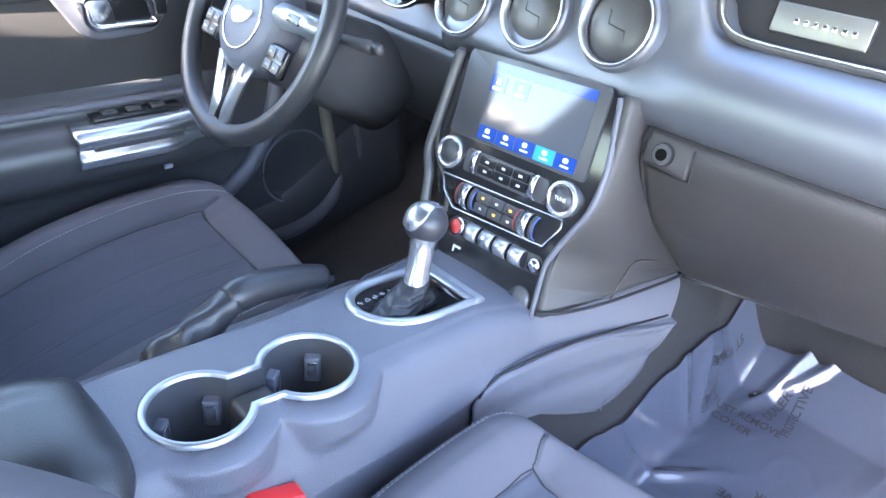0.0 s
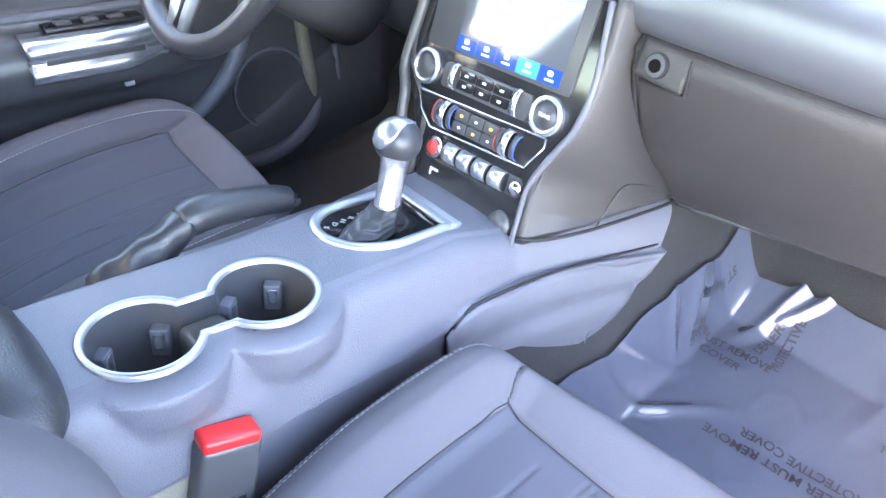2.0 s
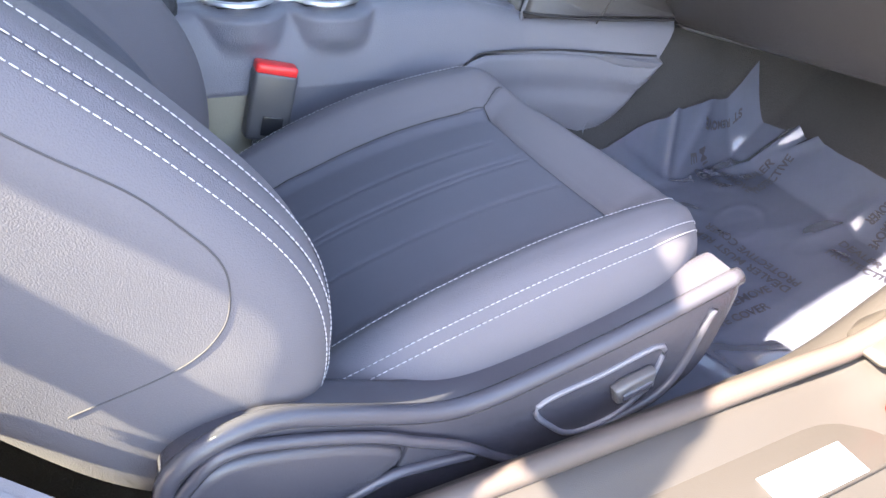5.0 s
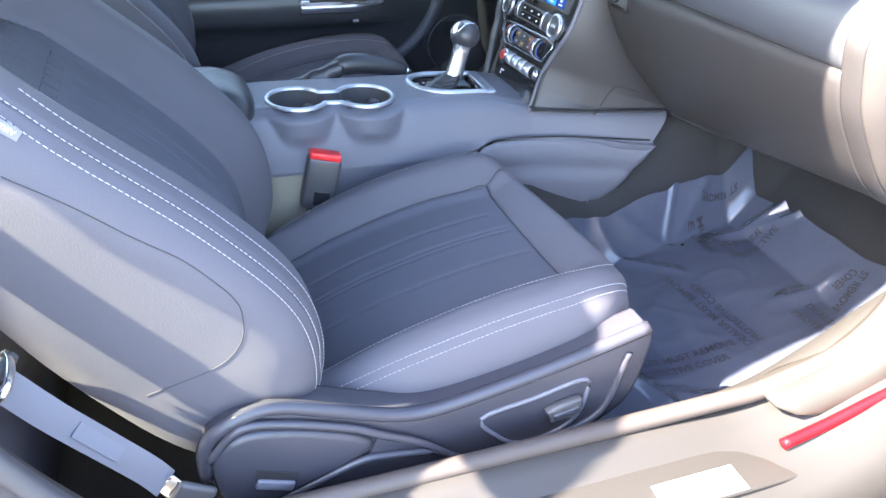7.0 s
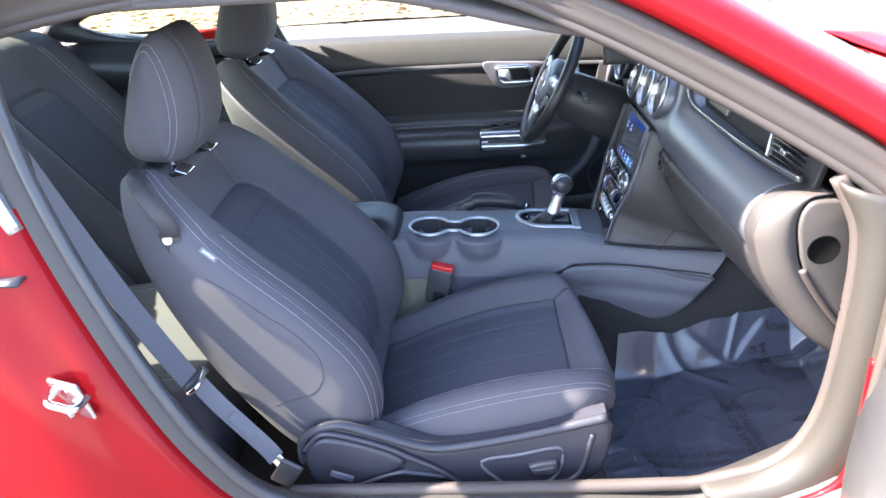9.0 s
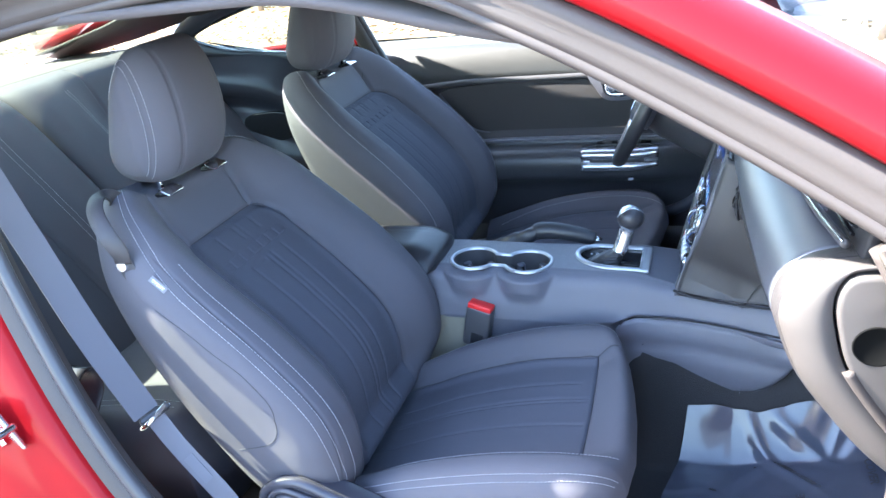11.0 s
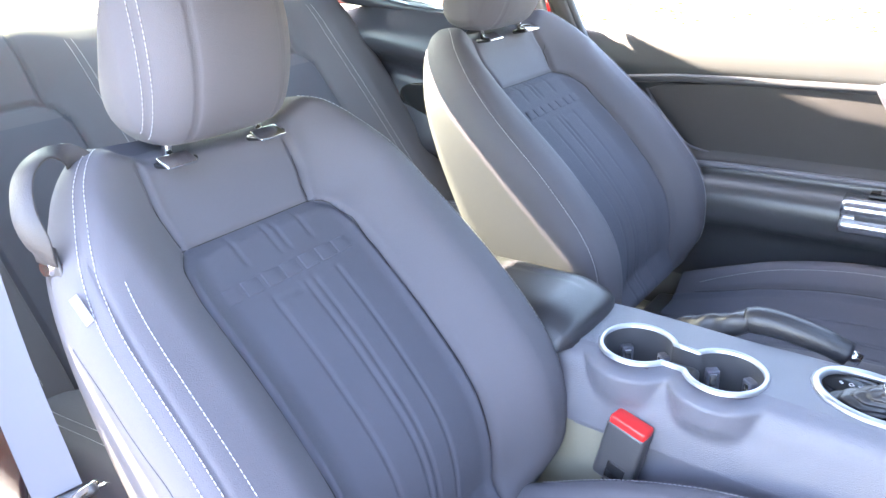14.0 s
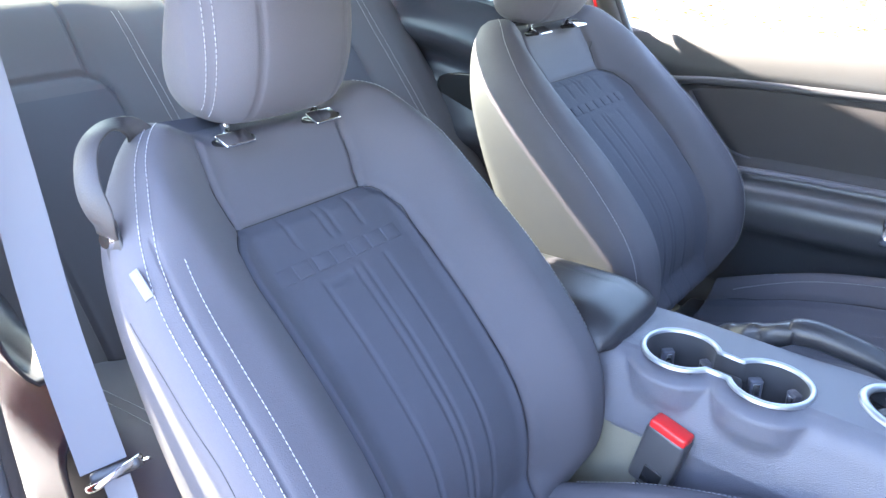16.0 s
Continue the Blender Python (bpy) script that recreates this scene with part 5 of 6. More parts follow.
    badge = block("badge_plate", (0.270, 0.755, 1.029), (0.098, 0.008, 0.031), BADGE, d, 0.002, Euler((radians(-14), 0, radians(3))).to_matrix(), "silver badge plate with embossed bars")
    for n in range(8):
        block("badge_bar", (0.236 + 0.0098 * n, 0.7503, 1.029), (0.005, 0.0016, 0.006), CHROME, badge, 0.0005, Euler((radians(-14), 0, radians(3))).to_matrix())
    block("vent_divider", (0.516, 0.764, 1.032), (0.006, 0.012, 0.062), SILVER, d, 0.002, Euler((radians(-14), radians(-12), radians(5))).to_matrix(), "silver divider bar")
    for n in range(5):
        block("vent_slat", (0.568, 0.774, 1.010 + 0.010 * n), (0.085, 0.012, 0.003), GLOSS, d, 0.001, Euler((radians(-20), 0, radians(6))).to_matrix())
    block("vent_tab", (0.568, 0.766, 1.032), (0.016, 0.012, 0.008), CHROME, d, 0.002, label="chrome vent tab")
    lip = smooth_line([(0.176, 0.716, 1.084), (0.178, 0.716, 1.040), (0.188, 0.718, 1.014), (0.215, 0.724, 1.003), (0.30, 0.730, 1.0025), (0.42, 0.738, 1.005), (0.54, 0.750, 1.009), (0.640, 0.765, 1.014)], 60)
    tube_part("recess_lip", lip, 0.0052, BLACK, d, "dark moulded lip of the recess", 10)
    tube_part("recess_bead", lip + (0.001, -0.0035, 0.0038), 0.0013, SILVER, d, "thin bright bead", 6)
    # round vents
    for x, z in cut:
        tilt = Euler((radians(90 - 18), 0, 0)).to_matrix().to_4x4()
        m = Matrix.Translation((x, 0.686, z)) @ tilt

        def ring_v(r, w, n=40):
            return [m @ Vector((r * math.cos(t), r * math.sin(t), w)) for t in np.linspace(0, 2 * np.pi, n, endpoint=False)]

        v = mesh_part("vent_collar", *ring_loft([ring_v(r, w) for r, w in ((0.0545, -0.030), (0.0530, 0.003), (0.0505, 0.009), (0.0485, 0.008), (0.047, -0.002))], cap=False), ALU, d, "brushed round vent housing")
        mesh_part("vent_ring", *ring_loft([ring_v(r, w) for r, w in ((0.0475, 0.002), (0.0474, 0.0105), (0.0462, 0.0118), (0.0446, 0.0108), (0.0440, -0.004))], cap=False), SILVER, v, "bright vent ring")
        mesh_part("vent_barrel", *ring_loft([ring_v(r, w) for r, w in ((0.0442, -0.006), (0.040, -0.002), (0.030, 0.002), (0.015, 0.004), (0.001, 0.0045))]), BLACK, v, "black vent flap")
        split = [(-0.034, 0.020), (-0.014, 0.012), (-0.012, -0.002), (0.012, -0.006), (0.014, -0.018), (0.032, -0.024)]
        tube_part("vent_split", [m @ Vector((p, q, 0.0048 - 5.2 * (p * p + q * q))) for p, q in split], 0.0011, JOINT, v, "zigzag split of the vent flap", 6)
    # glove box and its lock
    def glove(x):
        k = np.clip((x - 0.16) / 0.44, 0, 1)
        deep = np.array([(0.684, 0.896), (0.676, 0.888), (0.676, 0.870), (0.688, 0.835), (0.730, 0.762), (0.800, 0.690), (0.848, 0.646), (0.880, 0.638)])
        shallow = np.array([(0.690, 0.898), (0.684, 0.892), (0.686, 0.880), (0.692, 0.862), (0.714, 0.824), (0.770, 0.752), (0.822, 0.708), (0.850, 0.700)])
        return smooth_line(deep * (1 - k) + shallow * k, 24)

    loft_x("glove_box", glove, SOFT, "grey glove box lid", 0.152, 0.618, 60)
    tube_part("glove_edge", [(0.1505, y, z) for y, z in glove(0.152)], 0.0032, JOINT, d, "dark joint beside the glove box", 8)
    tube_part("band_joint", [(x, 0.6885 + 0.040 * (x / 0.69) ** 2, 0.8965) for x in np.linspace(0.152, 0.618, 40)], 0.003, JOINT, d, "dark joint above the glove box", 8)
    tube_part("tab_joint", [(0.2155, 0.672, 0.893), (0.2155, 0.674, 0.862), (0.209, 0.677, 0.854), (0.160, 0.677, 0.8535)], 0.0018, JOINT, d, "", 6, n=30)
    tab = block("lock_tab", (0.183, 0.681, 0.875), (0.062, 0.014, 0.040), SOFT, d, 0.006, Euler((radians(-14), radians(4), radians(1))).to_matrix(), "lock tab of the glove box")
    for r, w, mt in ((0.0145, 0.0012, JOINT), (0.0125, 0.0, BLACK), (0.0075, -0.0012, HOLE)):
        bm = bmesh.new()
        bmesh.ops.create_cone(bm, cap_ends=True, segments=28, radius1=r, radius2=r * 0.9, depth=0.006, matrix=Matrix.Translation((0.178, 0.6725 + w, 0.875)) @ Euler((radians(75), 0, 0)).to_matrix().to_4x4())
        part("glove_lock", bm, mt, tab, "round glove box lock")

    def under(x):
        z = 0.640 + 0.066 * np.clip((x - 0.16) / 0.44, 0, 1.2)
        return [(0.845, z), (0.95, z + 0.008), (1.2, z + 0.03)]

    loft_x("dash_underside", under, BLACK, "", 0.14, 0.66, 12)
    # end of the dashboard: a rounded corner and a pale cap with an air duct hole
    edge = smooth_line([(0.800, 1.006), (0.772, 1.000), (0.759, 0.985), (0.754, 0.962), (0.758, 0.930), (0.772, 0.884), (0.812, 0.822), (0.845, 0.782), (0.873, 0.749)], 60)
    rows = []
    joint = np.vstack([band(0.618)[:-4], glove(0.618)[2:]]) + (0.040 * (0.618 / 0.69) ** 2, 0)
    joint = smooth_line(joint[::3], 60)
    for k in np.linspace(0, 1, 20):
        turn = 1 - math.sqrt(max(0.0, 1 - k**2.2))
        rows.append([(0.6175 + 0.0545 * k, y0 + (y1 - y0) * turn, z0 + (z1 - z0) * turn) for (y0, z0), (y1, z1) in zip(joint, edge)])
    # one corner skin in two tones: shade painted on its inner half, sun outside
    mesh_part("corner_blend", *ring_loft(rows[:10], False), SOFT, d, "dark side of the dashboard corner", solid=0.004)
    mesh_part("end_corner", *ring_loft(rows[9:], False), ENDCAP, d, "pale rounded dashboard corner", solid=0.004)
    prof = [tuple(p) for p in smooth_line([(0.757, 0.962), (0.762, 0.984), (0.775, 0.995), (0.815, 0.997), (0.852, 0.992), (0.864, 0.94), (0.876, 0.84), (0.884, 0.755), (0.872, 0.751), (0.845, 0.785), (0.814, 0.824), (0.775, 0.884), (0.761, 0.931)], 80, True)]
    slab("dash_end_cap", prof, "x", 0.645, 0.678, ENDCAP, d, 0.006, "pale grey dashboard end cap")
    m = Matrix.Translation((0.6765, 0.797, 0.918)) @ Euler((0, radians(90), 0)).to_matrix().to_4x4()
    mesh_part("duct_hole", *ring_loft([[m @ Vector((r * math.cos(t), r * math.sin(t), w)) for t in np.linspace(0, 2 * np.pi, 36, endpoint=False)] for r, w in ((0.0235, 0.001), (0.0228, 0.0032), (0.0212, 0.0026), (0.0208, 0.0022), (0.001, 0.0022))]), HOLE, d, "dark round duct hole")
    tube_part("end_seal", [(0.6745, y + 0.002, z) for y, z in edge[28:59]], 0.0065, RUBBER, d, "brown rubber edge strip", 8)
    under_edge = [[(x, y, z) for x in np.linspace(0.585, 0.672, 6)] for y, z in ((0.872, 0.746), (0.93, 0.744), (1.0, 0.74))]
    mesh_part("end_underside", *ring_loft(under_edge, False), BLACK, d, solid=0.004)
    # driver's side: lower panel, gauge hood and two gauges
    def lower_left(x):
        return smooth_line([(0.690, 0.893), (0.700, 0.84), (0.740, 0.76), (0.82, 0.70), (0.90, 0.68)], 16)

    loft_x("lower_panel", lower_left, BLACK, "black lower panel", -0.70, -0.15, 30)

    def left_band(x):
        return smooth_line([(0.735, 1.075), (0.722, 1.03), (0.712, 0.98), (0.700, 0.93), (0.690, 0.893)], 14)

    loft_x("left_band", left_band, ALU, "", -0.70, -0.20, 30)
    rings = []
    for y in np.linspace(0.60, 0.84, 12):
        rings.append([(-0.375 + 0.185 * math.cos(t) * (1 + 0.06 * (0.84 - y)), y, 1.000 + 0.125 * math.sin(t) ** 1.0 if math.sin(t) > 0 else 1.000) for t in np.linspace(0.02, math.pi - 0.02, 30)])
    mesh_part("gauge_hood", *ring_loft(rings, False), SOFT, d, "soft gauge hood", solid=0.010)
    for x in (-0.285, -0.465):
        m = Matrix.Translation((x, 0.690, 1.012)) @ Euler((radians(90 - 12), 0, 0)).to_matrix().to_4x4()

        def ring_g(r, w, n=40):
            return [m @ Vector((r * math.cos(t), r * math.sin(t), w)) for t in np.linspace(0, 2 * np.pi, n, endpoint=False)]

        g = mesh_part("gauge_tunnel", *ring_loft([ring_g(r, w) for r, w in ((0.076, 0.024), (0.068, -0.02), (0.066, -0.03), (0.001, -0.031))]), GLOSS, d, "dark gauge")
        mesh_part("gauge_ring", *ring_loft([ring_g(r, w) for r, w in ((0.080, 0.020), (0.079, 0.026), (0.0755, 0.026), (0.0745, 0.02))], cap=False), CHROME, g, "bright gauge ring")
        for a in range(-220, 41, 20):
            c, s_ = math.cos(radians(a)), math.sin(radians(a))
            tube_part("gauge_mark", [m @ Vector((r * c, -r * s_, -0.028)) for r in (0.052, 0.062)], 0.0012, WHITE, g, sides=5)
    return d


dashboard()


def steering_wheel():
    c = Vector((-0.384, 0.488, 0.914))
    w = thing("steering_wheel", c, "black leather steering wheel with three silver spokes", "steering wheel")
    tilt = Euler((radians(90 - 26), 0, 0)).to_matrix().to_4x4()
    m = Matrix.Translation(c) @ tilt @ Matrix.Rotation(radians(-3), 4, "Z")  # local z faces the driver

    def at(x, y, z=0.0):
        return m @ Vector((x, y, z))

    rim = np.array([at(0.166 * math.cos(t), 0.166 * math.sin(t)) for t in np.linspace(0, 2 * np.pi, 96, endpoint=False)])
    tube_part("rim", rim, 0.0158, LEATHER, w, sides=20, closed=True, up=tuple(m.to_3x3() @ Vector((0, 0, 1))))
    hub = [[at(r * math.cos(t), r * 0.96 * math.sin(t) - 0.004, z) for t in np.linspace(0, 2 * np.pi, 48, endpoint=False)] for r, z in ((0.074, -0.03), (0.078, -0.008), (0.074, 0.010), (0.060, 0.020), (0.030, 0.025), (0.001, 0.026))]
    pad = mesh_part("airbag_pad", *ring_loft(hub), PLASTIC, w, "grey airbag pad")
    tube_part("emblem_ring", np.array([at(0.044 * math.cos(t), 0.044 * math.sin(t) - 0.004, 0.0235) for t in np.linspace(0, 2 * np.pi, 48, endpoint=False)]), 0.0016, CHROME, pad, "thin chrome emblem ring", 8, True)
    outline = smooth_line([(-0.024, 0.004), (-0.010, 0.012), (0.010, 0.010), (0.026, 0.014), (0.018, 0.000), (0.008, -0.006), (-0.006, -0.010), (-0.016, -0.008)], 24, True)
    bm = bmesh.new()
    bm.faces.new([bm.verts.new(at(x, y - 0.004, 0.0262)) for x, y in outline])
    ext = bmesh.ops.extrude_face_region(bm, geom=list(bm.faces))
    bmesh.ops.translate(bm, vec=m.to_3x3() @ Vector((0, 0, 0.0015)), verts=[v for v in ext["geom"] if isinstance(v, bmesh.types.BMVert)])
    part("emblem", bm, CHROME, pad, "plain silver emblem shape")
    # spokes: two level ones with switch pods, and a two-pronged lower one
    def local(name, centre, size, mat, parent, bevel, label=""):
        bm = bmesh.new()
        box(bm, centre, size, bevel)
        bmesh.ops.transform(bm, matrix=m, verts=bm.verts)
        return part(name, bm, mat, parent, label)

    for sgn in (-1, 1):
        rows = [[at(sgn * x, y0, z - 0.004), at(sgn * x, y0 * 0.7 + y1 * 0.3, z + 0.004), at(sgn * x, (y0 + y1) / 2, z + 0.005), at(sgn * x, y1, z - 0.003)] for x, y0, y1, z in ((0.058, 0.036, 0.006, 0.010), (0.090, 0.038, 0.010, 0.009), (0.125, 0.040, 0.014, 0.008), (0.158, 0.044, 0.012, 0.0))]
        mesh_part("spoke", *ring_loft(rows, False), TOGGLE, w, "silver spoke with switches", solid=0.010)
        pod = local("switch_pod", (sgn * 0.092, -0.034, 0.006), (0.046, 0.042, 0.012), GLOSS, w, 0.005, "gloss black switch pod")
        for k in range(2):
            for j in range(2):
                local("spoke_button", (sgn * (0.082 + 0.020 * k), -0.043 + 0.018 * j, 0.0125), (0.018, 0.014, 0.003), BLACK, pod, 0.0012)
                local("button_mark", (sgn * (0.082 + 0.020 * k), -0.043 + 0.018 * j, 0.0143), (0.006, 0.003, 0.0008), THREAD, pod, 0.0002)
        local("spoke_switch", (sgn * 0.106, 0.026, 0.0165), (0.030, 0.012, 0.004), GLOSS, pod, 0.0015)
        rows = [[at(sgn * x0, y, z - 0.003), at(sgn * (x0 + x1) / 2, y, z + 0.002), at(sgn * x1, y, z - 0.004)] for x0, x1, y, z in ((0.020, 0.048, -0.060, 0.010), (0.015, 0.038, -0.090, 0.008), (0.008, 0.029, -0.125, 0.004), (0.004, 0.026, -0.158, 0.0))]
        mesh_part("lower_spoke", *ring_loft(rows, False), TOGGLE, w, "silver prong of the lower spoke", solid=0.009)
    local("spoke_web", (0, -0.112, 0.0), (0.018, 0.10, 0.008), GLOSS, w, 0.002)
    # stitching on the rim's inner side
    inner = np.array([at(0.153 * math.cos(t), 0.153 * math.sin(t), 0.003) for t in np.linspace(0.3, 2.8, 90)])
    low = np.array([at(0.153 * math.cos(t), 0.153 * math.sin(t), 0.003) for t in np.linspace(3.3, 4.4, 60)])
    stitches("rim_stitching", [inner, low], w, "grey rim stitching", 0.004, 0.002, 0.0009)
    # column shroud, stalks and the switch on it
    col = thing("steering_column", c + Vector((0, 0.12, -0.06)), "black steering column shroud with stalks", "steering column")
    rings = []
    for k, rx, ry in ((0.03, 0.060, 0.060), (0.06, 0.066, 0.066), (0.16, 0.070, 0.075), (0.26, 0.075, 0.085)):
        rings.append([at(rx * math.cos(t), ry * math.sin(t) - 0.010, -k) for t in np.linspace(0, 2 * np.pi, 32, endpoint=False)])
    mesh_part("shroud", *ring_loft(rings), BLACK, col)
    tube_part("stalk", [at(0.05, 0.02, -0.07), at(0.10, 0.03, -0.075), at(0.165, 0.036, -0.072)], [0.006, 0.007, 0.010], BLACK, col, "black wiper stalk", 12)
    block("stalk_end", at(0.176, 0.038, -0.072), (0.020, 0.014, 0.016), BLACK, col, 0.006, None, "grey stalk end")
    tube_part("stalk", [at(-0.05, 0.02, -0.07), at(-0.10, 0.03, -0.075), at(-0.165, 0.036, -0.072)], [0.006, 0.007, 0.010], BLACK, col, "black indicator stalk", 12)


steering_wheel()


# ---- driver's door and side ----
def driver_door():
    d = thing("door_1", (-0.70, 0.1, 0.35), "black inner door panel with chrome handle and pull", "car door", kind="structure")
    y0, y1 = -0.36, 0.80
    prof = [(-0.760, 1.000), (-0.735, 1.004), (-0.705, 0.985), (-0.690, 0.930), (-0.684, 0.900)]
    rows = []
    for y in np.linspace(y0, y1, 60):
        drop = 0.012 * ease(-0.36, 0.8, y)
        rows.append([(x, y, z - drop) for x, z in prof])
    mesh_part("belt_top", *ring_loft(rows, False), BELTTOP, d, "dark grey soft upper door edge in the sun", solid=0.004)
    line = [(-0.682, y, 0.903 - 0.02 * ease(-0.05, -0.36, y) - 0.012 * ease(0.3, 0.8, y)) for y in np.linspace(y0, y1, 40)]
    tube_part("upper_crease", line, 0.009, BLACK, d, sides=10)
    # inset cloth with rounded rear end
    out = smooth_line([(-0.150, 0.876), (-0.08, 0.890), (0.10, 0.898), (0.45, 0.893), (0.72, 0.86), (0.74, 0.80), (0.60, 0.755), (0.25, 0.742), (0.06, 0.744), (-0.03, 0.754), (-0.068, 0.775), (-0.105, 0.815)], 60, True)
    slab("cloth_insert", [tuple(p) for p in out], "x", -0.70, -0.678, DOORCLOTH, d, 0.004, "black cloth door insert")
    tube_part("insert_piping", [(-0.6765, y, z) for y, z in smooth_line([(-0.150, 0.876), (-0.105, 0.815), (-0.068, 0.775), (-0.03, 0.754), (0.06, 0.744), (0.25, 0.742), (0.45, 0.746)], 50)], 0.0028, PLASTIC, d, "pale grey edge of the cloth insert", 8)
    prof = [(-0.690, 0.905), (-0.688, 0.76), (-0.668, 0.744), (-0.655, 0.730), (-0.662, 0.716), (-0.640, 0.708), (-0.618, 0.700), (-0.606, 0.680), (-0.604, 0.640), (-0.618, 0.615), (-0.660, 0.600), (-0.672, 0.56), (-0.668, 0.46), (-0.70, 0.36)]
    rows = []
    for y in np.linspace(y0, y1, 70):
        k = ease(0.46, 0.66, y)
        rise = -0.02 * ease(0.1, -0.36, y)
        rows.append([(x if x < -0.665 else -0.668 + (x + 0.668) * (1 - k), y, z + (rise if 0.5 < z < 0.75 else 0)) for x, z in prof])
    mesh_part("door_panel", *ring_loft(rows, False), BLACK, d, "black moulded door panel", solid=0.004)
    tube_part("armrest_line", [(-0.652, y, 0.732 - 0.02 * ease(0.1, -0.36, y)) for y in np.linspace(-0.10, 0.50, 30)], 0.007, PLASTIC, d, sides=10)
    block("switch_recess", (-0.640, 0.395, 0.7165), (0.034, 0.150, 0.006), GLOSS, d, 0.002, None, "glossy black window switch panel")
    for n in range(3):
        block("window_switch", (-0.640, 0.350 + 0.040 * n, 0.7215), (0.016, 0.024, 0.006), BLACK, d, 0.002)
    # release handle in its bezel
    bez = smooth_line([(0.300, 0.914), (0.38, 0.914), (0.476, 0.908), (0.482, 0.885), (0.458, 0.842), (0.41, 0.832), (0.348, 0.834), (0.318, 0.868)], 50, True)
    h = slab("handle_bezel", [tuple(p) for p in bez], "x", -0.682, -0.668, PLASTIC, d, 0.004, "grey handle surround")
    cup = [(y + 0.30 * (0.875 - z), z) for y, z in rounded(0.345, 0.851, 0.452, 0.899, 0.014)]
    slab("handle_recess", cup, "x", -0.670, -0.6665, GLOSS, h)
    tube_part("release_handle", [(-0.664, y, z) for y, z in cup], 0.0078, CHROME, h, "chrome release handle", 12, True)
    slab("handle_paddle", [(y + 0.30 * (0.875 - z), z) for y, z in rounded(0.344, 0.852, 0.388, 0.897, 0.010)], "x", -0.668, -0.659, CHROME, h, 0.004, "chrome paddle")
    block("lock_switch", (-0.662, 0.466, 0.882), (0.008, 0.016, 0.034), GLOSS, h, 0.002, None, "black lock switch")
    # chrome pull on the armrest
    rows = []
    for y in np.linspace(0.280, 0.492, 24):
        k = ease(0.42, 0.492, y)
        rows.append([(-0.640, y, 0.712), (-0.606, y, 0.710), (-0.594 - 0.01 * k, y, 0.702), (-0.592 - 0.01 * k, y, 0.690), (-0.600 - 0.01 * k, y, 0.684), (-0.600 - 0.01 * k, y, 0.676), (-0.590 - 0.01 * k, y, 0.670), (-0.590 - 0.01 * k, y, 0.655 + 0.012 * k), (-0.600, y, 0.648 + 0.015 * k)])
    mesh_part("door_pull", *ring_loft(rows, False), SILVER, d, "bright chrome door pull", solid=0.004)
    block("pull_slot", (-0.598, 0.38, 0.680), (0.006, 0.150, 0.010), BLACK, d, 0.002)
    block("courtesy_light", (-0.590, 0.418, 0.628), (0.006, 0.016, 0.008), LABEL, d, 0.002, None, "small white reflector")
    # front of the opening and the speaker in the kick panel
    slab("kick_side", [(0.50, 0.36), (0.50, 0.44), (0.56, 0.52), (0.62, 0.66), (0.66, 0.90), (1.15, 0.90), (1.15, 0.36)], "x", -0.70, -0.672, BLACK, d, 0.006, "black side panel with round speaker")
    m = Matrix.Translation((-0.670, 0.715, 0.530)) @ Euler((0, radians(90), 0)).to_matrix().to_4x4()
    spk = mesh_part("speaker_ring", *ring_loft([[m @ Vector((r * math.cos(t), r * math.sin(t), w)) for t in np.linspace(0, 2 * np.pi, 40, endpoint=False)] for r, w in ((0.082, 0.0), (0.080, 0.006), (0.074, 0.007), (0.072, 0.003), (0.001, 0.004))]), BLACK, d, "round speaker grille")
    # the seal's lighter grey stands in for light falling along it
    tube_part("door_edge_seal", [(-0.648, 0.38, 0.44), (-0.650, 0.450, 0.482), (-0.652, 0.515, 0.505), (-0.656, 0.573, 0.532), (-0.660, 0.627, 0.584), (-0.664, 0.662, 0.660), (-0.670, 0.692, 0.800), (-0.676, 0.705, 0.90)], 0.016, PLASTIC, d, "grey door seal", 12, n=50)
    tube_part("speaker_rim", [m @ Vector((0.079 * math.cos(t), 0.079 * math.sin(t), 0.008)) for t in np.linspace(0, 2 * np.pi, 40, endpoint=False)], 0.0026, PLASTIC, spk, "grey speaker rim", 8, True)
    # ridges of the side panel ahead of the speaker: an upright one, beige to paint in a sunlit strip, a short one and
    # the sweep round the speaker
    tube_part("panel_ridge", smooth_line([(-0.668, 0.780, 0.690), (-0.664, 0.788, 0.630), (-0.660, 0.797, 0.570), (-0.660, 0.809, 0.510), (-0.664, 0.816, 0.484)], 24), np.interp(np.linspace(0, 1, 24), [0, 0.2, 0.7, 1], [0.010, 0.013, 0.013, 0.007]), TUNNEL, d, "pale upright ridge of the side panel", 12)
    tube_part("panel_ridge", smooth_line([(-0.668, 0.868, 0.590), (-0.662, 0.871, 0.540), (-0.666, 0.876, 0.482)], 16), np.interp(np.linspace(0, 1, 16), [0, 0.3, 0.7, 1], [0.006, 0.010, 0.010, 0.006]), PLASTIC, d, "short upright ridge", 10)
    tube_part("panel_sweep", smooth_line([(-0.664, 0.828, 0.500), (-0.660, 0.817, 0.472), (-0.654, 0.792, 0.436), (-0.650, 0.750, 0.408), (-0.650, 0.690, 0.392), (-0.654, 0.620, 0.392)], 40), np.interp(np.linspace(0, 1, 40), [0, 0.25, 0.8, 1], [0.008, 0.016, 0.016, 0.010]), PLASTIC, d, "curved ridge below the speaker", 12)
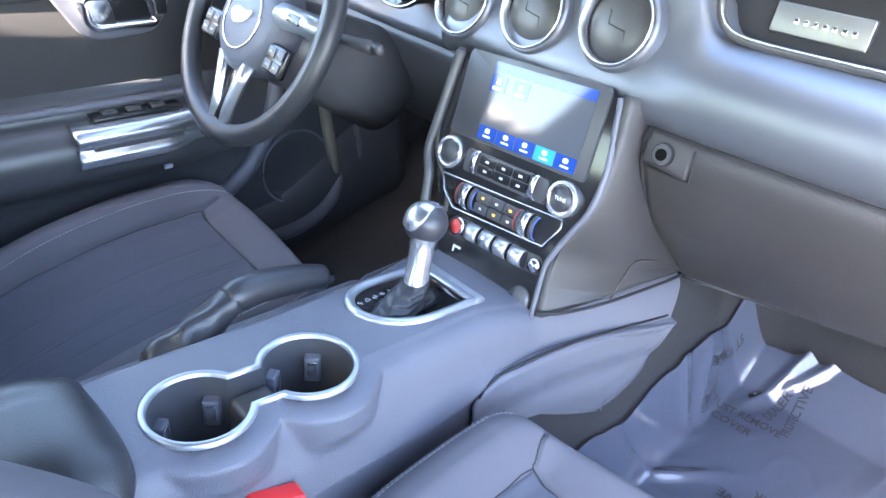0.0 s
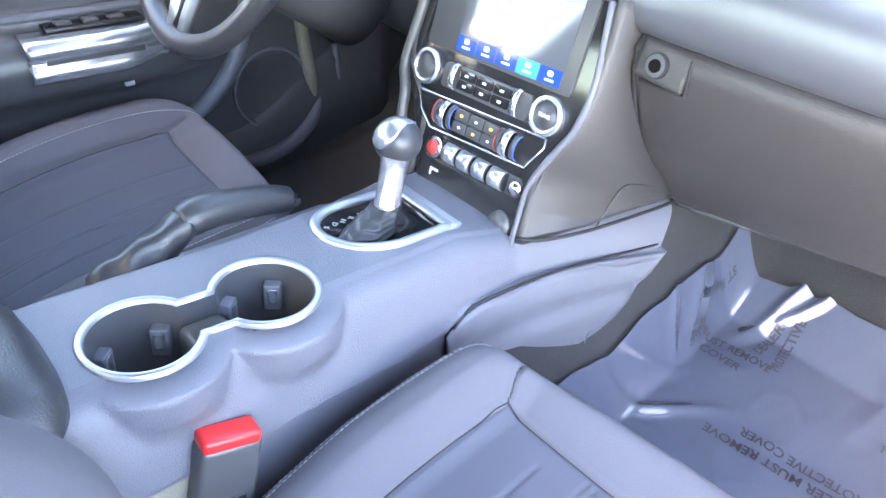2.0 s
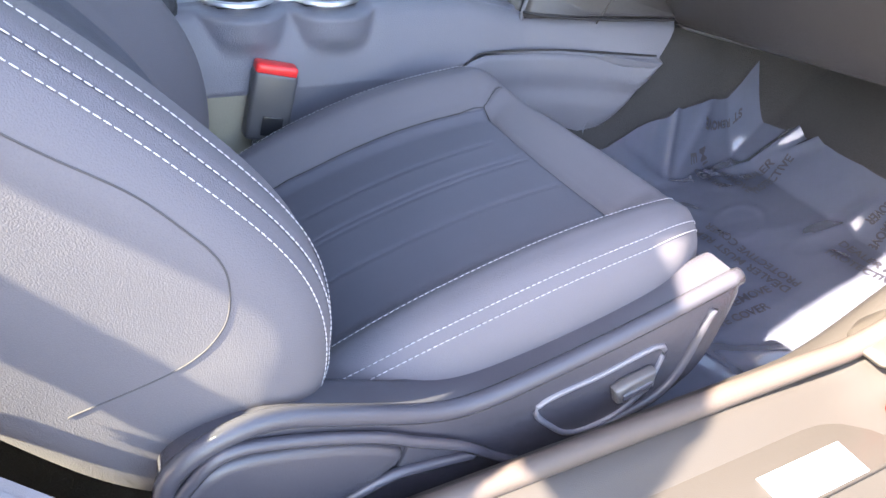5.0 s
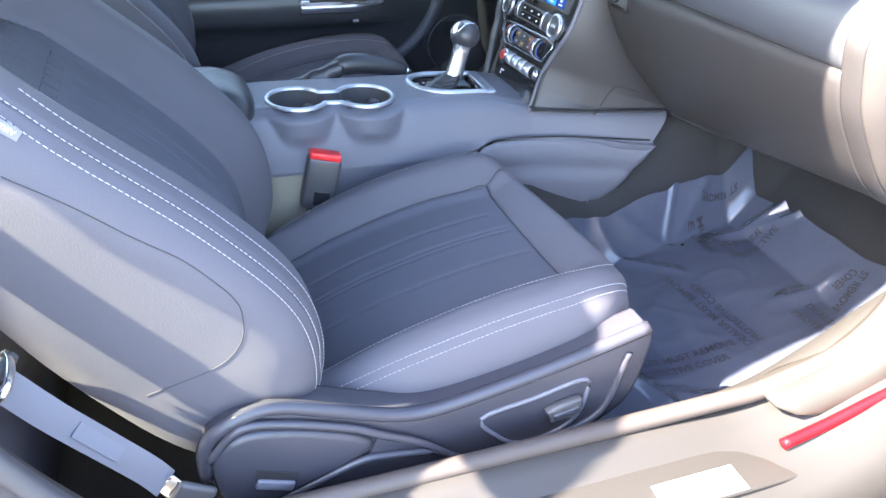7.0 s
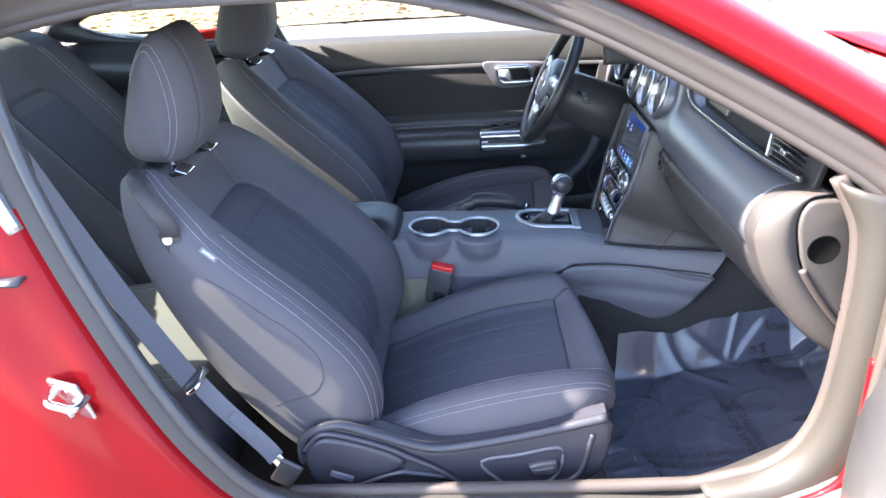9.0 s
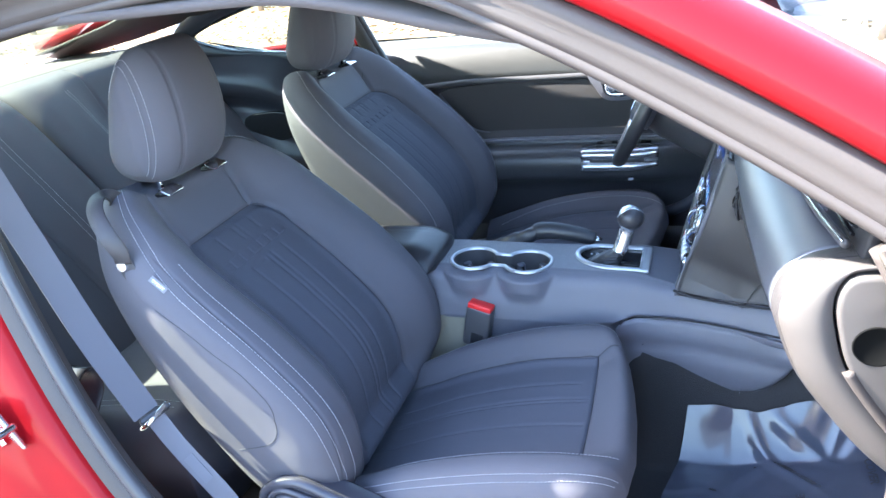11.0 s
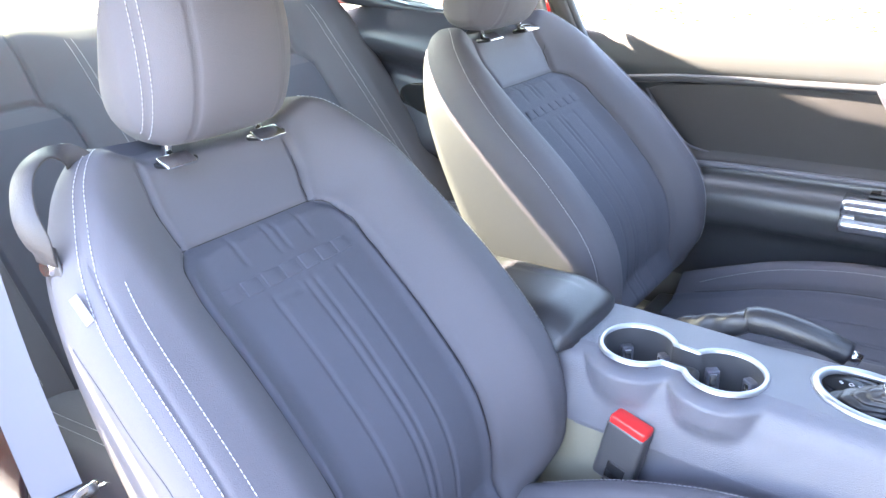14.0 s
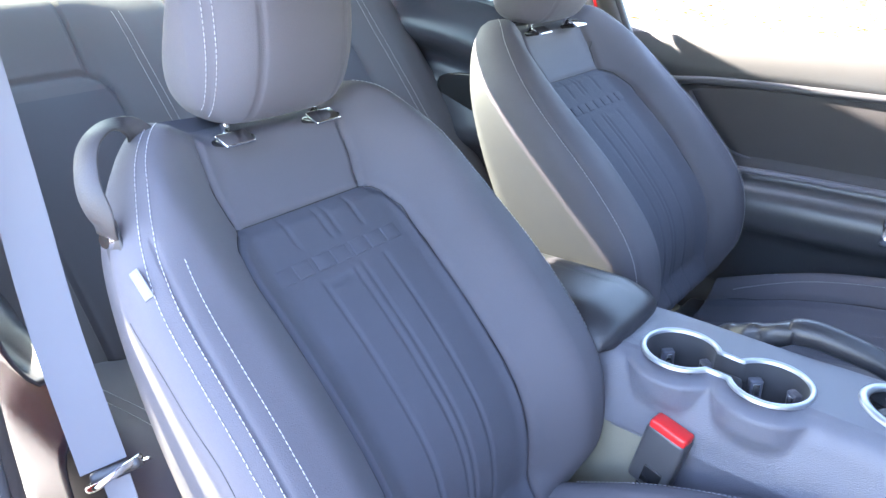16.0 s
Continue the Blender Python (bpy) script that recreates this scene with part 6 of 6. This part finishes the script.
    glass = mesh_part("door_window", [(-0.735, -0.36, 1.00), (-0.735, 0.80, 0.99), (-0.62, 0.30, 1.29), (-0.64, -0.34, 1.27)], [(0, 1, 2, 3)], GLASS, d, "clear driver's window", smooth=False)
    glass.visible_shadow = False


driver_door()


# ---- seat belt and buckles ----
def ribbon(name, points, across, wide, mat, parent, thick=0.0016, n=60, label=""):
    line = smooth_line(points, n)
    wv = smooth_line(across, n)
    rings = []
    tang = np.gradient(line, axis=0)
    for p, t, a in zip(line, tang, wv):
        t = t / np.linalg.norm(t)
        a = a - (a @ t) * t
        a = a / np.linalg.norm(a)
        nn = np.cross(t, a)
        rings.append([p + a * wide / 2 * c + nn * thick * s for c, s in ((-1, -0.5), (0, -0.5), (1, -0.5), (1, 0.5), (0, 0.5), (-1, 0.5))])
    return mesh_part(name, *ring_loft(rings), mat, parent, label, smooth=False)


def seat_belt():
    b = thing("seat_belt", (0.69, -0.12, 0.50), "pale grey seat belt hanging beside the seat with its tongue", "seat belt")
    ribbon("shoulder_webbing", [(0.602, -0.500, 1.255), (0.614, -0.435, 1.130), (0.634, -0.358, 0.975), (0.656, -0.283, 0.835), (0.669, -0.210, 0.705)], [(0.92, -0.4, 0.0), (0.95, -0.32, 0.0), (0.95, -0.3, 0.0), (0.95, -0.25, 0.0), (0.95, -0.2, 0.0)], 0.047, BELT, b, label="shoulder belt webbing")
    ribbon("lap_webbing", [(0.664, -0.198, 0.692), (0.670, -0.166, 0.648), (0.674, -0.126, 0.596), (0.676, -0.098, 0.558), (0.678, -0.084, 0.535)], [(-0.70, 0.62, 0.35), (-0.60, 0.70, 0.38), (-0.70, 0.60, 0.38), (-0.62, 0.68, 0.38), (-0.66, 0.64, 0.38)], 0.030, BELT, b, label="lap belt webbing with printed label")
    ribbon("belt_print", [(0.6735, -0.150, 0.630), (0.6765, -0.118, 0.588)], [(-0.70, 0.60, 0.38)] * 2, 0.016, TAGCLOTH, b, 0.0018, 8, "pale printed label on the webbing")
    lie = Euler((radians(40), radians(10), radians(-30))).to_matrix()
    tongue = block("tongue_grip", (0.660, -0.203, 0.698), (0.052, 0.020, 0.012), BLACK, b, 0.005, lie, "dark tongue grip with a slot")
    block("tongue_plate", (0.634, -0.212, 0.686), (0.030, 0.020, 0.0032), CHROME, tongue, 0.0012, lie, "bright steel tongue")
    tube_part("tongue_loop", [(0.636, -0.196, 0.704), (0.660, -0.188, 0.708), (0.686, -0.190, 0.702), (0.688, -0.208, 0.690), (0.662, -0.216, 0.688)], 0.0042, CHROME, tongue, "bright steel loop round the webbing", 10, n=24)
    block("anchor_plate", (0.680, -0.074, 0.520), (0.006, 0.046, 0.030), CHROME, b, 0.003, Euler((radians(-52), 0, radians(-20))).to_matrix(), "bright steel anchor plate")
    block("belt_anchor", (0.690, -0.066, 0.512), (0.010, 0.042, 0.055), BLACK, b, 0.005, Euler((radians(-35), 0, 0)).to_matrix(), "grey belt anchor sleeve")


seat_belt()


def buckle(at, lean):
    b = thing("belt_buckle", at, "black belt buckle with a red release button", "belt buckle", "belt buckles")
    m = Matrix.Translation(at) @ Euler((radians(lean), radians(-4), radians(-6))).to_matrix().to_4x4()
    bm = bmesh.new()
    box(bm, (0, 0, 0.050), (0.028, 0.056, 0.092), 0.006)
    bmesh.ops.transform(bm, matrix=m, verts=bm.verts)
    part("buckle_case", bm, BLACK, b)
    bm = bmesh.new()
    box(bm, (0, 0, 0.098), (0.026, 0.052, 0.014), 0.004)
    bmesh.ops.transform(bm, matrix=m, verts=bm.verts)
    part("release_button", bm, RED, b, "bright red release button")
    bm = bmesh.new()
    box(bm, (0.0145, 0.004, 0.026), (0.002, 0.026, 0.026), 0.001)
    bmesh.ops.transform(bm, matrix=m, verts=bm.verts)
    part("buckle_plate", bm, GLOSS, b)
    bm = bmesh.new()
    box(bm, (0, 0, -0.045), (0.005, 0.030, 0.12), 0.002)
    bmesh.ops.transform(bm, matrix=m, verts=bm.verts)
    part("buckle_stem", bm, SILVER, b, "steel stem")


buckle((0.151, 0.172, 0.532), -12)


# ---- plastic sheet over the floor ----
FILM = material("protective_film", (0.090, 0.102, 0.142), 0.05, vary=0.06, scale=40, bump=0.1, grain=60, spec=0.45, coat=0.5)
FILM.node_tree.nodes["Principled BSDF"].inputs["Alpha"].default_value = 0.84


def floor_film():
    f = thing("protective_film", (0.42, 0.8, 0.36), "clear creased plastic floor cover printed with dark words", "plastic sheet")
    nu, nv = 130, 130
    corner = [np.array(c) for c in ((0.188, 0.60), (0.188, 1.030), (0.665, 1.060), (0.655, 0.47))]

    def height(x, y):
        z = floor_z(x, y) + 0.020
        z += 0.006 * (noise.noise((x * 5, y * 5, 1)) + 1)
        z += 0.003 * max(0.0, 1 - 6 * abs(noise.noise((x * 5 + 3, y * 5, 2)))) + 0.0012 * max(0.0, 1 - 5 * abs(noise.noise((x * 13, y * 11, 7))))
        for cx, cy, a, long, wide, tall in FOLDS:
            u = (x - cx) * math.cos(a) + (y - cy) * math.sin(a)
            v = -(x - cx) * math.sin(a) + (y - cy) * math.cos(a)
            z += 0.85 * tall * max(0.0, 1 - abs(v) / (1.5 * wide)) ** 1.3 * math.exp(-((u / long) ** 4)) * (0.7 + 0.3 * u / long)
        return z

    grid = []
    for i in range(nu + 1):
        row = []
        for j in range(nv + 1):
            u, v = i / nu, j / nv
            x, y = (1 - u) * ((1 - v) * corner[0] + v * corner[1]) + u * ((1 - v) * corner[3] + v * corner[2])
            rim = 4 * max(abs(u - 0.5), abs(v - 0.5)) - 1
            x, y = x + 0.005 * rim * noise.noise((v * 5, u * 5, 4)), y + 0.006 * rim * noise.noise((u * 4, 2, v * 4))
            row.append((x, y, height(x, y)))
        grid.append(row)
    sheet = mesh_part("film_sheet", *ring_loft(np.array(grid), False), FILM, f)

    def place(x, y, turn):
        dx, dy = (height(x + 0.01, y) - height(x - 0.01, y)) / 0.02, (height(x, y + 0.01) - height(x, y - 0.01)) / 0.02
        n = Vector((-dx, -dy, 1)).normalized()
        a = Vector((math.cos(radians(turn)), math.sin(radians(turn)), 0))
        a = (a - n * a.dot(n)).normalized()
        m = Matrix((a, n.cross(a), n)).transposed().to_4x4()
        m.translation = Vector((x, y, height(x, y))) + n * 0.004
        return m

    for text, x, y, turn, length in WORDS:
        line = written("print", text, 0.0195, place(x, y, turn), INK, sheet, "dark printed warning line", length, 0.0004)
        for v in line.data.vertices:
            v.co.z = height(v.co.x, v.co.y) + 0.0018


# folds of the sheet: centre, heading, half length, half width, height
FOLDS = [
    (0.216, 0.900, 2.04, 0.050, 0.010, 0.020), (0.222, 0.800, 4.24, 0.060, 0.010, 0.014), (0.292, 1.010, 1.18, 0.070, 0.012, 0.026), (0.235, 0.740, 3.85, 0.060, 0.010, 0.010),
    (0.205, 0.860, 2.6, 0.040, 0.008, 0.016), (0.330, 1.030, 0.85, 0.060, 0.008, 0.018), (0.285, 0.790, 3.9, 0.060, 0.010, 0.010),
    (0.474, 0.960, 1.41, 0.060, 0.018, 0.018), (0.600, 0.700, 1.05, 0.080, 0.014, 0.014), (0.560, 0.620, 0.30, 0.070, 0.014, 0.012), (0.400, 0.700, 2.2, 0.090, 0.020, 0.008),
]
WORDS = [
    ("ST REMOVE", 0.205, 0.965, -92, 0.075), ("MUST REMOVE", 0.278, 0.926, 6, 0.115), ("E COVER", 0.263, 0.901, 2, 0.080), ("DEALER", 0.306, 0.971, 86, 0.054), ("PROTECTIVE", 0.333, 0.974, 98, 0.085),
    ("DEALER MUST REMOVE", 0.427, 0.803, -173, 0.211), ("PROTECTIVE COVER", 0.446, 0.828, -174, 0.172), ("DEALER MUST REMOVE", 0.505, 0.700, 85, 0.200), ("PROTECTIVE COVER", 0.530, 0.690, 84, 0.165),
    ("DEALER MUST", 0.560, 0.953, 2, 0.125), ("PROTECTIVE", 0.553, 0.928, 9, 0.105), ("ST REMOVE", 0.523, 1.008, -86, 0.085), ("COVER", 0.499, 1.015, -86, 0.045),
]
floor_film()


# ---- rear seats and rear side trim ----
def rear_seat(xc):
    r = thing("rear_seat", (xc, -0.65, 0.40), "dark grey cloth rear seat with pale stitching", "car seat", "rear seats")
    front = smooth_line([(-0.600, 0.52), (-0.650, 0.61), (-0.790, 0.80), (-0.925, 0.97), (-0.990, 1.045), (-1.045, 1.088), (-1.110, 1.105)], 120)
    rear_z = [(-0.80, 0.46), (-0.86, 0.55), (-0.97, 0.72), (-1.08, 0.88), (-1.14, 0.97), (-1.17, 1.05), (-1.165, 1.095)]
    rear = smooth_line(rear_z, 120)
    a = np.linspace(-1, 1, 160)
    rings = []
    for i in range(120):
        v = i / 119
        w = 0.324 - 0.004 * ease(0.75, 1, v)
        d = front[i] - rear[i]
        deep = np.linalg.norm(d)
        d = d / deep
        x = a * w
        z = np.full_like(x, front[i][1])
        dep = deep - 0.05 * (1 - ease(0.10, 0.22, np.abs(x))) * ease(1.0, 0.7, v) - 0.06 * (1 - np.sqrt(np.clip(1 - np.clip((np.abs(a) - 0.82) / 0.18, 0, 1) ** 2, 0, 1)))
        dep = dep - seam_depth(x, z, [[(-0.125, 0.4), (-0.120, 0.94), (-0.105, 0.97), (-0.07, 0.982), (0.07, 0.982), (0.105, 0.97), (0.120, 0.94), (0.125, 0.4)], [(-0.09, 0.98), (-0.085, 1.10)], [(0.09, 0.98), (0.085, 1.10)]], 0.004, 0.009)
        fx = np.stack([xc + x, rear[i][0] + d[0] * dep, rear[i][1] + d[1] * dep], 1)
        ab = np.linspace(1, -1, 12)[1:-1]
        bx = np.stack([xc + ab * w, np.full(10, rear[i][0]), np.full(10, rear[i][1])], 1)
        rings.append(np.concatenate([fx, bx]))
    rings = np.array(rings)
    verts, faces = ring_loft(rings)
    m = rings.shape[1]
    inset = [f for f in faces if all(k % m < 160 for k in f) and len(f) == 4 and abs(verts[f[0]][0] - xc) < 0.122 and verts[f[0]][2] < 0.93]
    chosen = set(inset)
    mesh_part("rear_backrest", verts, [f for f in faces if f not in chosen], CLOTH, r)
    used = sorted({k for f in inset for k in f})
    where = {k: n for n, k in enumerate(used)}
    mesh_part("rear_insert", verts[used], [tuple(where[k] for k in f) for f in inset], INSERT, r, "dark cloth insert")
    lines = []
    for u in (-0.58, -0.545, 0.545, 0.58):
        k = int(np.argmin(np.abs(a - u)))
        lines.append(rings[12:104, k] + (0, 0.0012, 0.0008))
    stitches("seam_stitching", lines, r, "pale seam stitching")
    rings = []
    for y in np.linspace(-0.66, -0.24, 40):
        top = 0.57 + 0.04 * ease(-0.66, -0.3, y) - 0.05 * ease(-0.29, -0.24, y) ** 2
        x = a * 0.27
        z = top - 0.035 * (1 - ease(0.08, 0.2, np.abs(x))) - 0.07 * (1 - np.sqrt(np.clip(1 - np.clip((np.abs(a) - 0.85) / 0.15, 0, 1) ** 2, 0, 1)))
        rings.append(np.concatenate([np.stack([xc + x, np.full(160, y), z], 1), [(xc + 0.26, y, 0.36), (xc - 0.26, y, 0.36)]]))
    mesh_part("rear_cushion", *ring_loft(np.array(rings)), CLOTH, r)
    stitches("cushion_stitching", [np.array(rings)[4:36, k] + (0, 0, 0.0015) for k in (16, 21, 138, 143)], r, "pale seam stitching")


rear_seat(0.325)
rear_seat(-0.325)


def rear_bulkhead():
    b = thing("rear_bulkhead", (0, -1.2, 0.4), "dark cloth panel closing the cabin behind the rear seats", "panel", kind="structure")
    block("panel", (0, -1.205, 0.75), (1.30, 0.03, 0.68), HEADLINER, b, 0.008)


rear_bulkhead()


def rear_sides():
    for s in (-1, 1):
        t = thing("rear_side_trim", (s * 0.64, -0.7, 0.5), "black moulded rear side trim panel below the quarter window", "trim panel", "rear side trims")
        rows = []
        for y in np.linspace(-1.05, -0.36, 40):
            k = ease(-0.45, -0.95, y)
            top = 0.955 + 0.03 * ease(-0.55, -0.75, y) + 0.07 * k
            out = 0.055 * ease(-0.70, -0.50, y)
            prof = [(x + (out if z > 0.86 else 0.5 * out), z) for x, z in [(0.735, top + 0.005), (0.700, top + 0.006), (0.672, top - 0.02), (0.640 - 0.04 * k, top - 0.09), (0.655, top - 0.17), (0.630 - 0.03 * k, top - 0.22), (0.590, 0.745), (0.575, 0.70), (0.61, 0.655), (0.63, 0.60), (0.62, 0.40)]]
            rows.append(smooth_line([(s * x, y, z) for x, z in prof], 40))
        mesh_part("side_panel", *ring_loft(rows, False), COVER, t, solid=0.004)
        slab("speaker_pocket", [tuple(p) for p in smooth_line([(-0.80, 0.845), (-0.70, 0.862), (-0.64, 0.85), (-0.62, 0.79), (-0.70, 0.765), (-0.79, 0.78)], 30, True)], "x", min(s * 0.600, s * 0.618), max(s * 0.600, s * 0.618), GLOSS, t, 0.004, "dark pocket with a bright edge")
        # surround of the quarter window
        outer = [(-0.37, 0.965), (-0.60, 0.970), (-0.85, 1.03), (-1.08, 1.06), (-1.02, 1.13), (-0.86, 1.23), (-0.70, 1.285), (-0.50, 1.275), (-0.410, 1.205), (-0.355, 1.09)]
        inner = [(-0.375, 1.040), (-0.45, 1.028), (-0.56, 1.024), (-0.665, 1.028), (-0.80, 1.042), (-0.90, 1.066), (-0.965, 1.098), (-0.92, 1.126), (-0.81, 1.158), (-0.70, 1.184), (-0.60, 1.190), (-0.485, 1.174), (-0.400, 1.115)]
        lean = lambda y, z: s * (0.715 - 0.36 * (z - 1.0) - 0.10 * max(0.0, -0.75 - y))
        a, b = smooth_line(outer, 80, True), smooth_line(inner, 80, True)
        rows = [[(lean(*p), *p) for p in a], [(lean(*p) - s * 0.012, *(p * 0.75 + q * 0.25)) for p, q in zip(a, b)], [(lean(*q) - s * 0.010, *(p * 0.1 + q * 0.9)) for p, q in zip(a, b)], [(lean(*q) + s * 0.01, *q) for q in b]]
        mesh_part("quarter_window_surround", *ring_loft(rows, True, False), COVER, t, "dark moulded quarter window surround", solid=0.006)
        mesh_part("quarter_window", [(lean(*q) + s * 0.012, *q) for q in b], [tuple(range(80))], TINTED, t, "green-tinted quarter window", smooth=False)


rear_sides()


def rear_belt():
    b = thing("seat_belt", (-0.56, -1.0, 0.75), "dark rear seat belt against the side trim", "seat belt")
    ribbon("webbing", [(-0.580, -1.110, 1.045), (-0.552, -1.010, 0.915), (-0.520, -0.885, 0.770), (-0.50, -0.78, 0.66)], [(0.75, 0.55, 0.2)] * 4, 0.046, STRAP, b)
    b2 = thing("seat_belt", (-0.69, -0.36, 0.75), "dark driver's seat belt behind the seat", "seat belt")
    ribbon("webbing", [(-0.668, -0.44, 1.19), (-0.675, -0.41, 1.02), (-0.675, -0.36, 0.80), (-0.68, -0.22, 0.50)], [(0.4, 0.8, 0.2)] * 4, 0.046, BELT, b2)


rear_belt()


# ---- outside ----
def outside():
    xs = np.concatenate([np.linspace(-300, -20, 12), np.linspace(-18, 18, 60), np.linspace(20, 300, 12)])
    rows = [[(x, y, 0.0) for x in xs] for y in xs]
    ob = mesh_part("ground", *ring_loft(rows, False), ASPHALT, None, "")
    tagged(ob, "grey asphalt ground", "ground", kind="structure")
    random.seed(4)
    verge = mesh_part("leafy_verge", *ring_loft([[(x, y, 0.02 + 0.05 * noise.noise((x, y, 0))) for y in np.linspace(-30, 30, 90)] for x in np.linspace(-12.5, -7.2, 24)], False), LITTER, None)
    tagged(verge, "strip of dead brown leaves along the road", "leaf litter", kind="structure")
    verge = mesh_part("grass_verge", *ring_loft([[(x, y, 0.02 + 0.05 * noise.noise((x, y, 3))) for x in np.linspace(-7.2, -4.3, 20)] for y in np.linspace(2.0, 9, 40)], False), GRASS, None)
    tagged(verge, "strip of dry yellow-green grass", "grass", kind="structure")
    # dead leaves, many small flat curls
    verts, faces = [], []
    for n in range(5000):
        x, y = -7.0 - 5.0 * random.random() ** 1.2, random.uniform(-12, 12)
        r, a, h = random.uniform(0.03, 0.07), random.uniform(0, 6.3), random.uniform(0.04, 0.12)
        k = len(verts)
        verts += [(x + r * math.cos(a), y + r * math.sin(a), h), (x - 0.5 * r * math.sin(a), y + 0.5 * r * math.cos(a), h + r * 0.4), (x - r * math.cos(a), y - r * math.sin(a), h), (x + 0.5 * r * math.sin(a), y - 0.5 * r * math.cos(a), h + r * 0.1)]
        faces.append((k, k + 1, k + 2, k + 3))
    ob = mesh_part("fallen_leaves", verts, faces, LITTER, None, smooth=False)
    tagged(ob, "scattered dead brown leaves", "leaves", kind="stuff")
    # wire fence with thin posts and brush behind it
    fence = thing("wire_fence", (-12.0, 0, 0), "weathered wire fence with thin posts", "fence")
    for n in range(17):
        y = -16 + 2.0 * n
        block("post", (-12.0 + random.uniform(-0.05, 0.05), y, 0.75), (0.10, 0.10, 1.5), WOOD, fence, 0.01, Euler((radians(random.uniform(-3, 3)), radians(random.uniform(-3, 3)), 0)).to_matrix())
    for z in (0.35, 0.7, 1.05, 1.4):
        tube_part("wire", [(-12.0, -16, z), (-12.0, 0, z - 0.03), (-12.0, 16, z)], 0.008, SILVER, fence, sides=5, n=20)
    verts, faces = [], []
    for n in range(9000):
        x, y = random.uniform(-16, -12.3), random.uniform(-22, 22)
        h = random.random() ** 1.3 * 1.7
        r, a = random.uniform(0.04, 0.12), random.uniform(0, 6.3)
        k = len(verts)
        dz = random.uniform(-0.06, 0.1)
        verts += [(x + r * math.cos(a), y + r * math.sin(a), h), (x, y, h + dz + 0.05), (x - r * math.cos(a), y - r * math.sin(a), h + dz), (x + 0.01, y, h - 0.05)]
        faces.append((k, k + 1, k + 2, k + 3))
    ob = mesh_part("brush_thicket", verts, faces, LITTER, None, smooth=False)
    tagged(ob, "dry brown brush behind the fence", "brush", kind="stuff")
    for n in range(5):
        tree((random.uniform(-24, -19), -18 + 9 * n + random.uniform(-1.5, 1.5), 0), random.uniform(6, 9), n)


def tree(at, tall, seed):
    rnd = random.Random(seed)
    t = thing("tree", at, "bare-trunked tree with a loose green-brown crown", "tree", "roadside trees")
    x, y, _ = at
    trunk = [(x, y, -0.1), (x + rnd.uniform(-0.2, 0.2), y + 0.1, tall * 0.4), (x + rnd.uniform(-0.4, 0.4), y, tall * 0.75)]
    tube_part("trunk", trunk, np.linspace(0.18, 0.05, 12), BARK, t, sides=10, n=12)
    verts, faces = [], []
    for b in range(9):
        a, z0 = rnd.uniform(0, 6.3), tall * rnd.uniform(0.35, 0.75)
        tip = (x + 2.0 * math.cos(a), y + 2.0 * math.sin(a), z0 + rnd.uniform(0.6, 1.8))
        tube_part("limb", [(x, y, z0), ((x + tip[0]) / 2, (y + tip[1]) / 2, z0 + 0.5), tip], np.linspace(0.06, 0.012, 8), BARK, t, sides=6, n=8)
        for q in range(220):
            c = np.array(tip) * rnd.uniform(0.4, 1.0) + np.array((x, y, z0 + 0.4)) * 0
            c = np.array((x, y, z0 + 0.5)) + (np.array(tip) - (x, y, z0 + 0.5)) * rnd.uniform(0.4, 1.15) + np.array([rnd.gauss(0, 0.35) for _ in range(3)])
            r, e, k = rnd.uniform(0.05, 0.11), rnd.uniform(0, 6.3), len(verts)
            verts += [tuple(c + (r * math.cos(e), r * math.sin(e), 0)), tuple(c + (0, 0, r)), tuple(c - (r * math.cos(e), r * math.sin(e), 0.02)), tuple(c - (0, 0.02, r))]
            faces.append((k, k + 1, k + 2, k + 3))
    mesh_part("crown", verts, faces, LEAF, t, smooth=False)


outside()
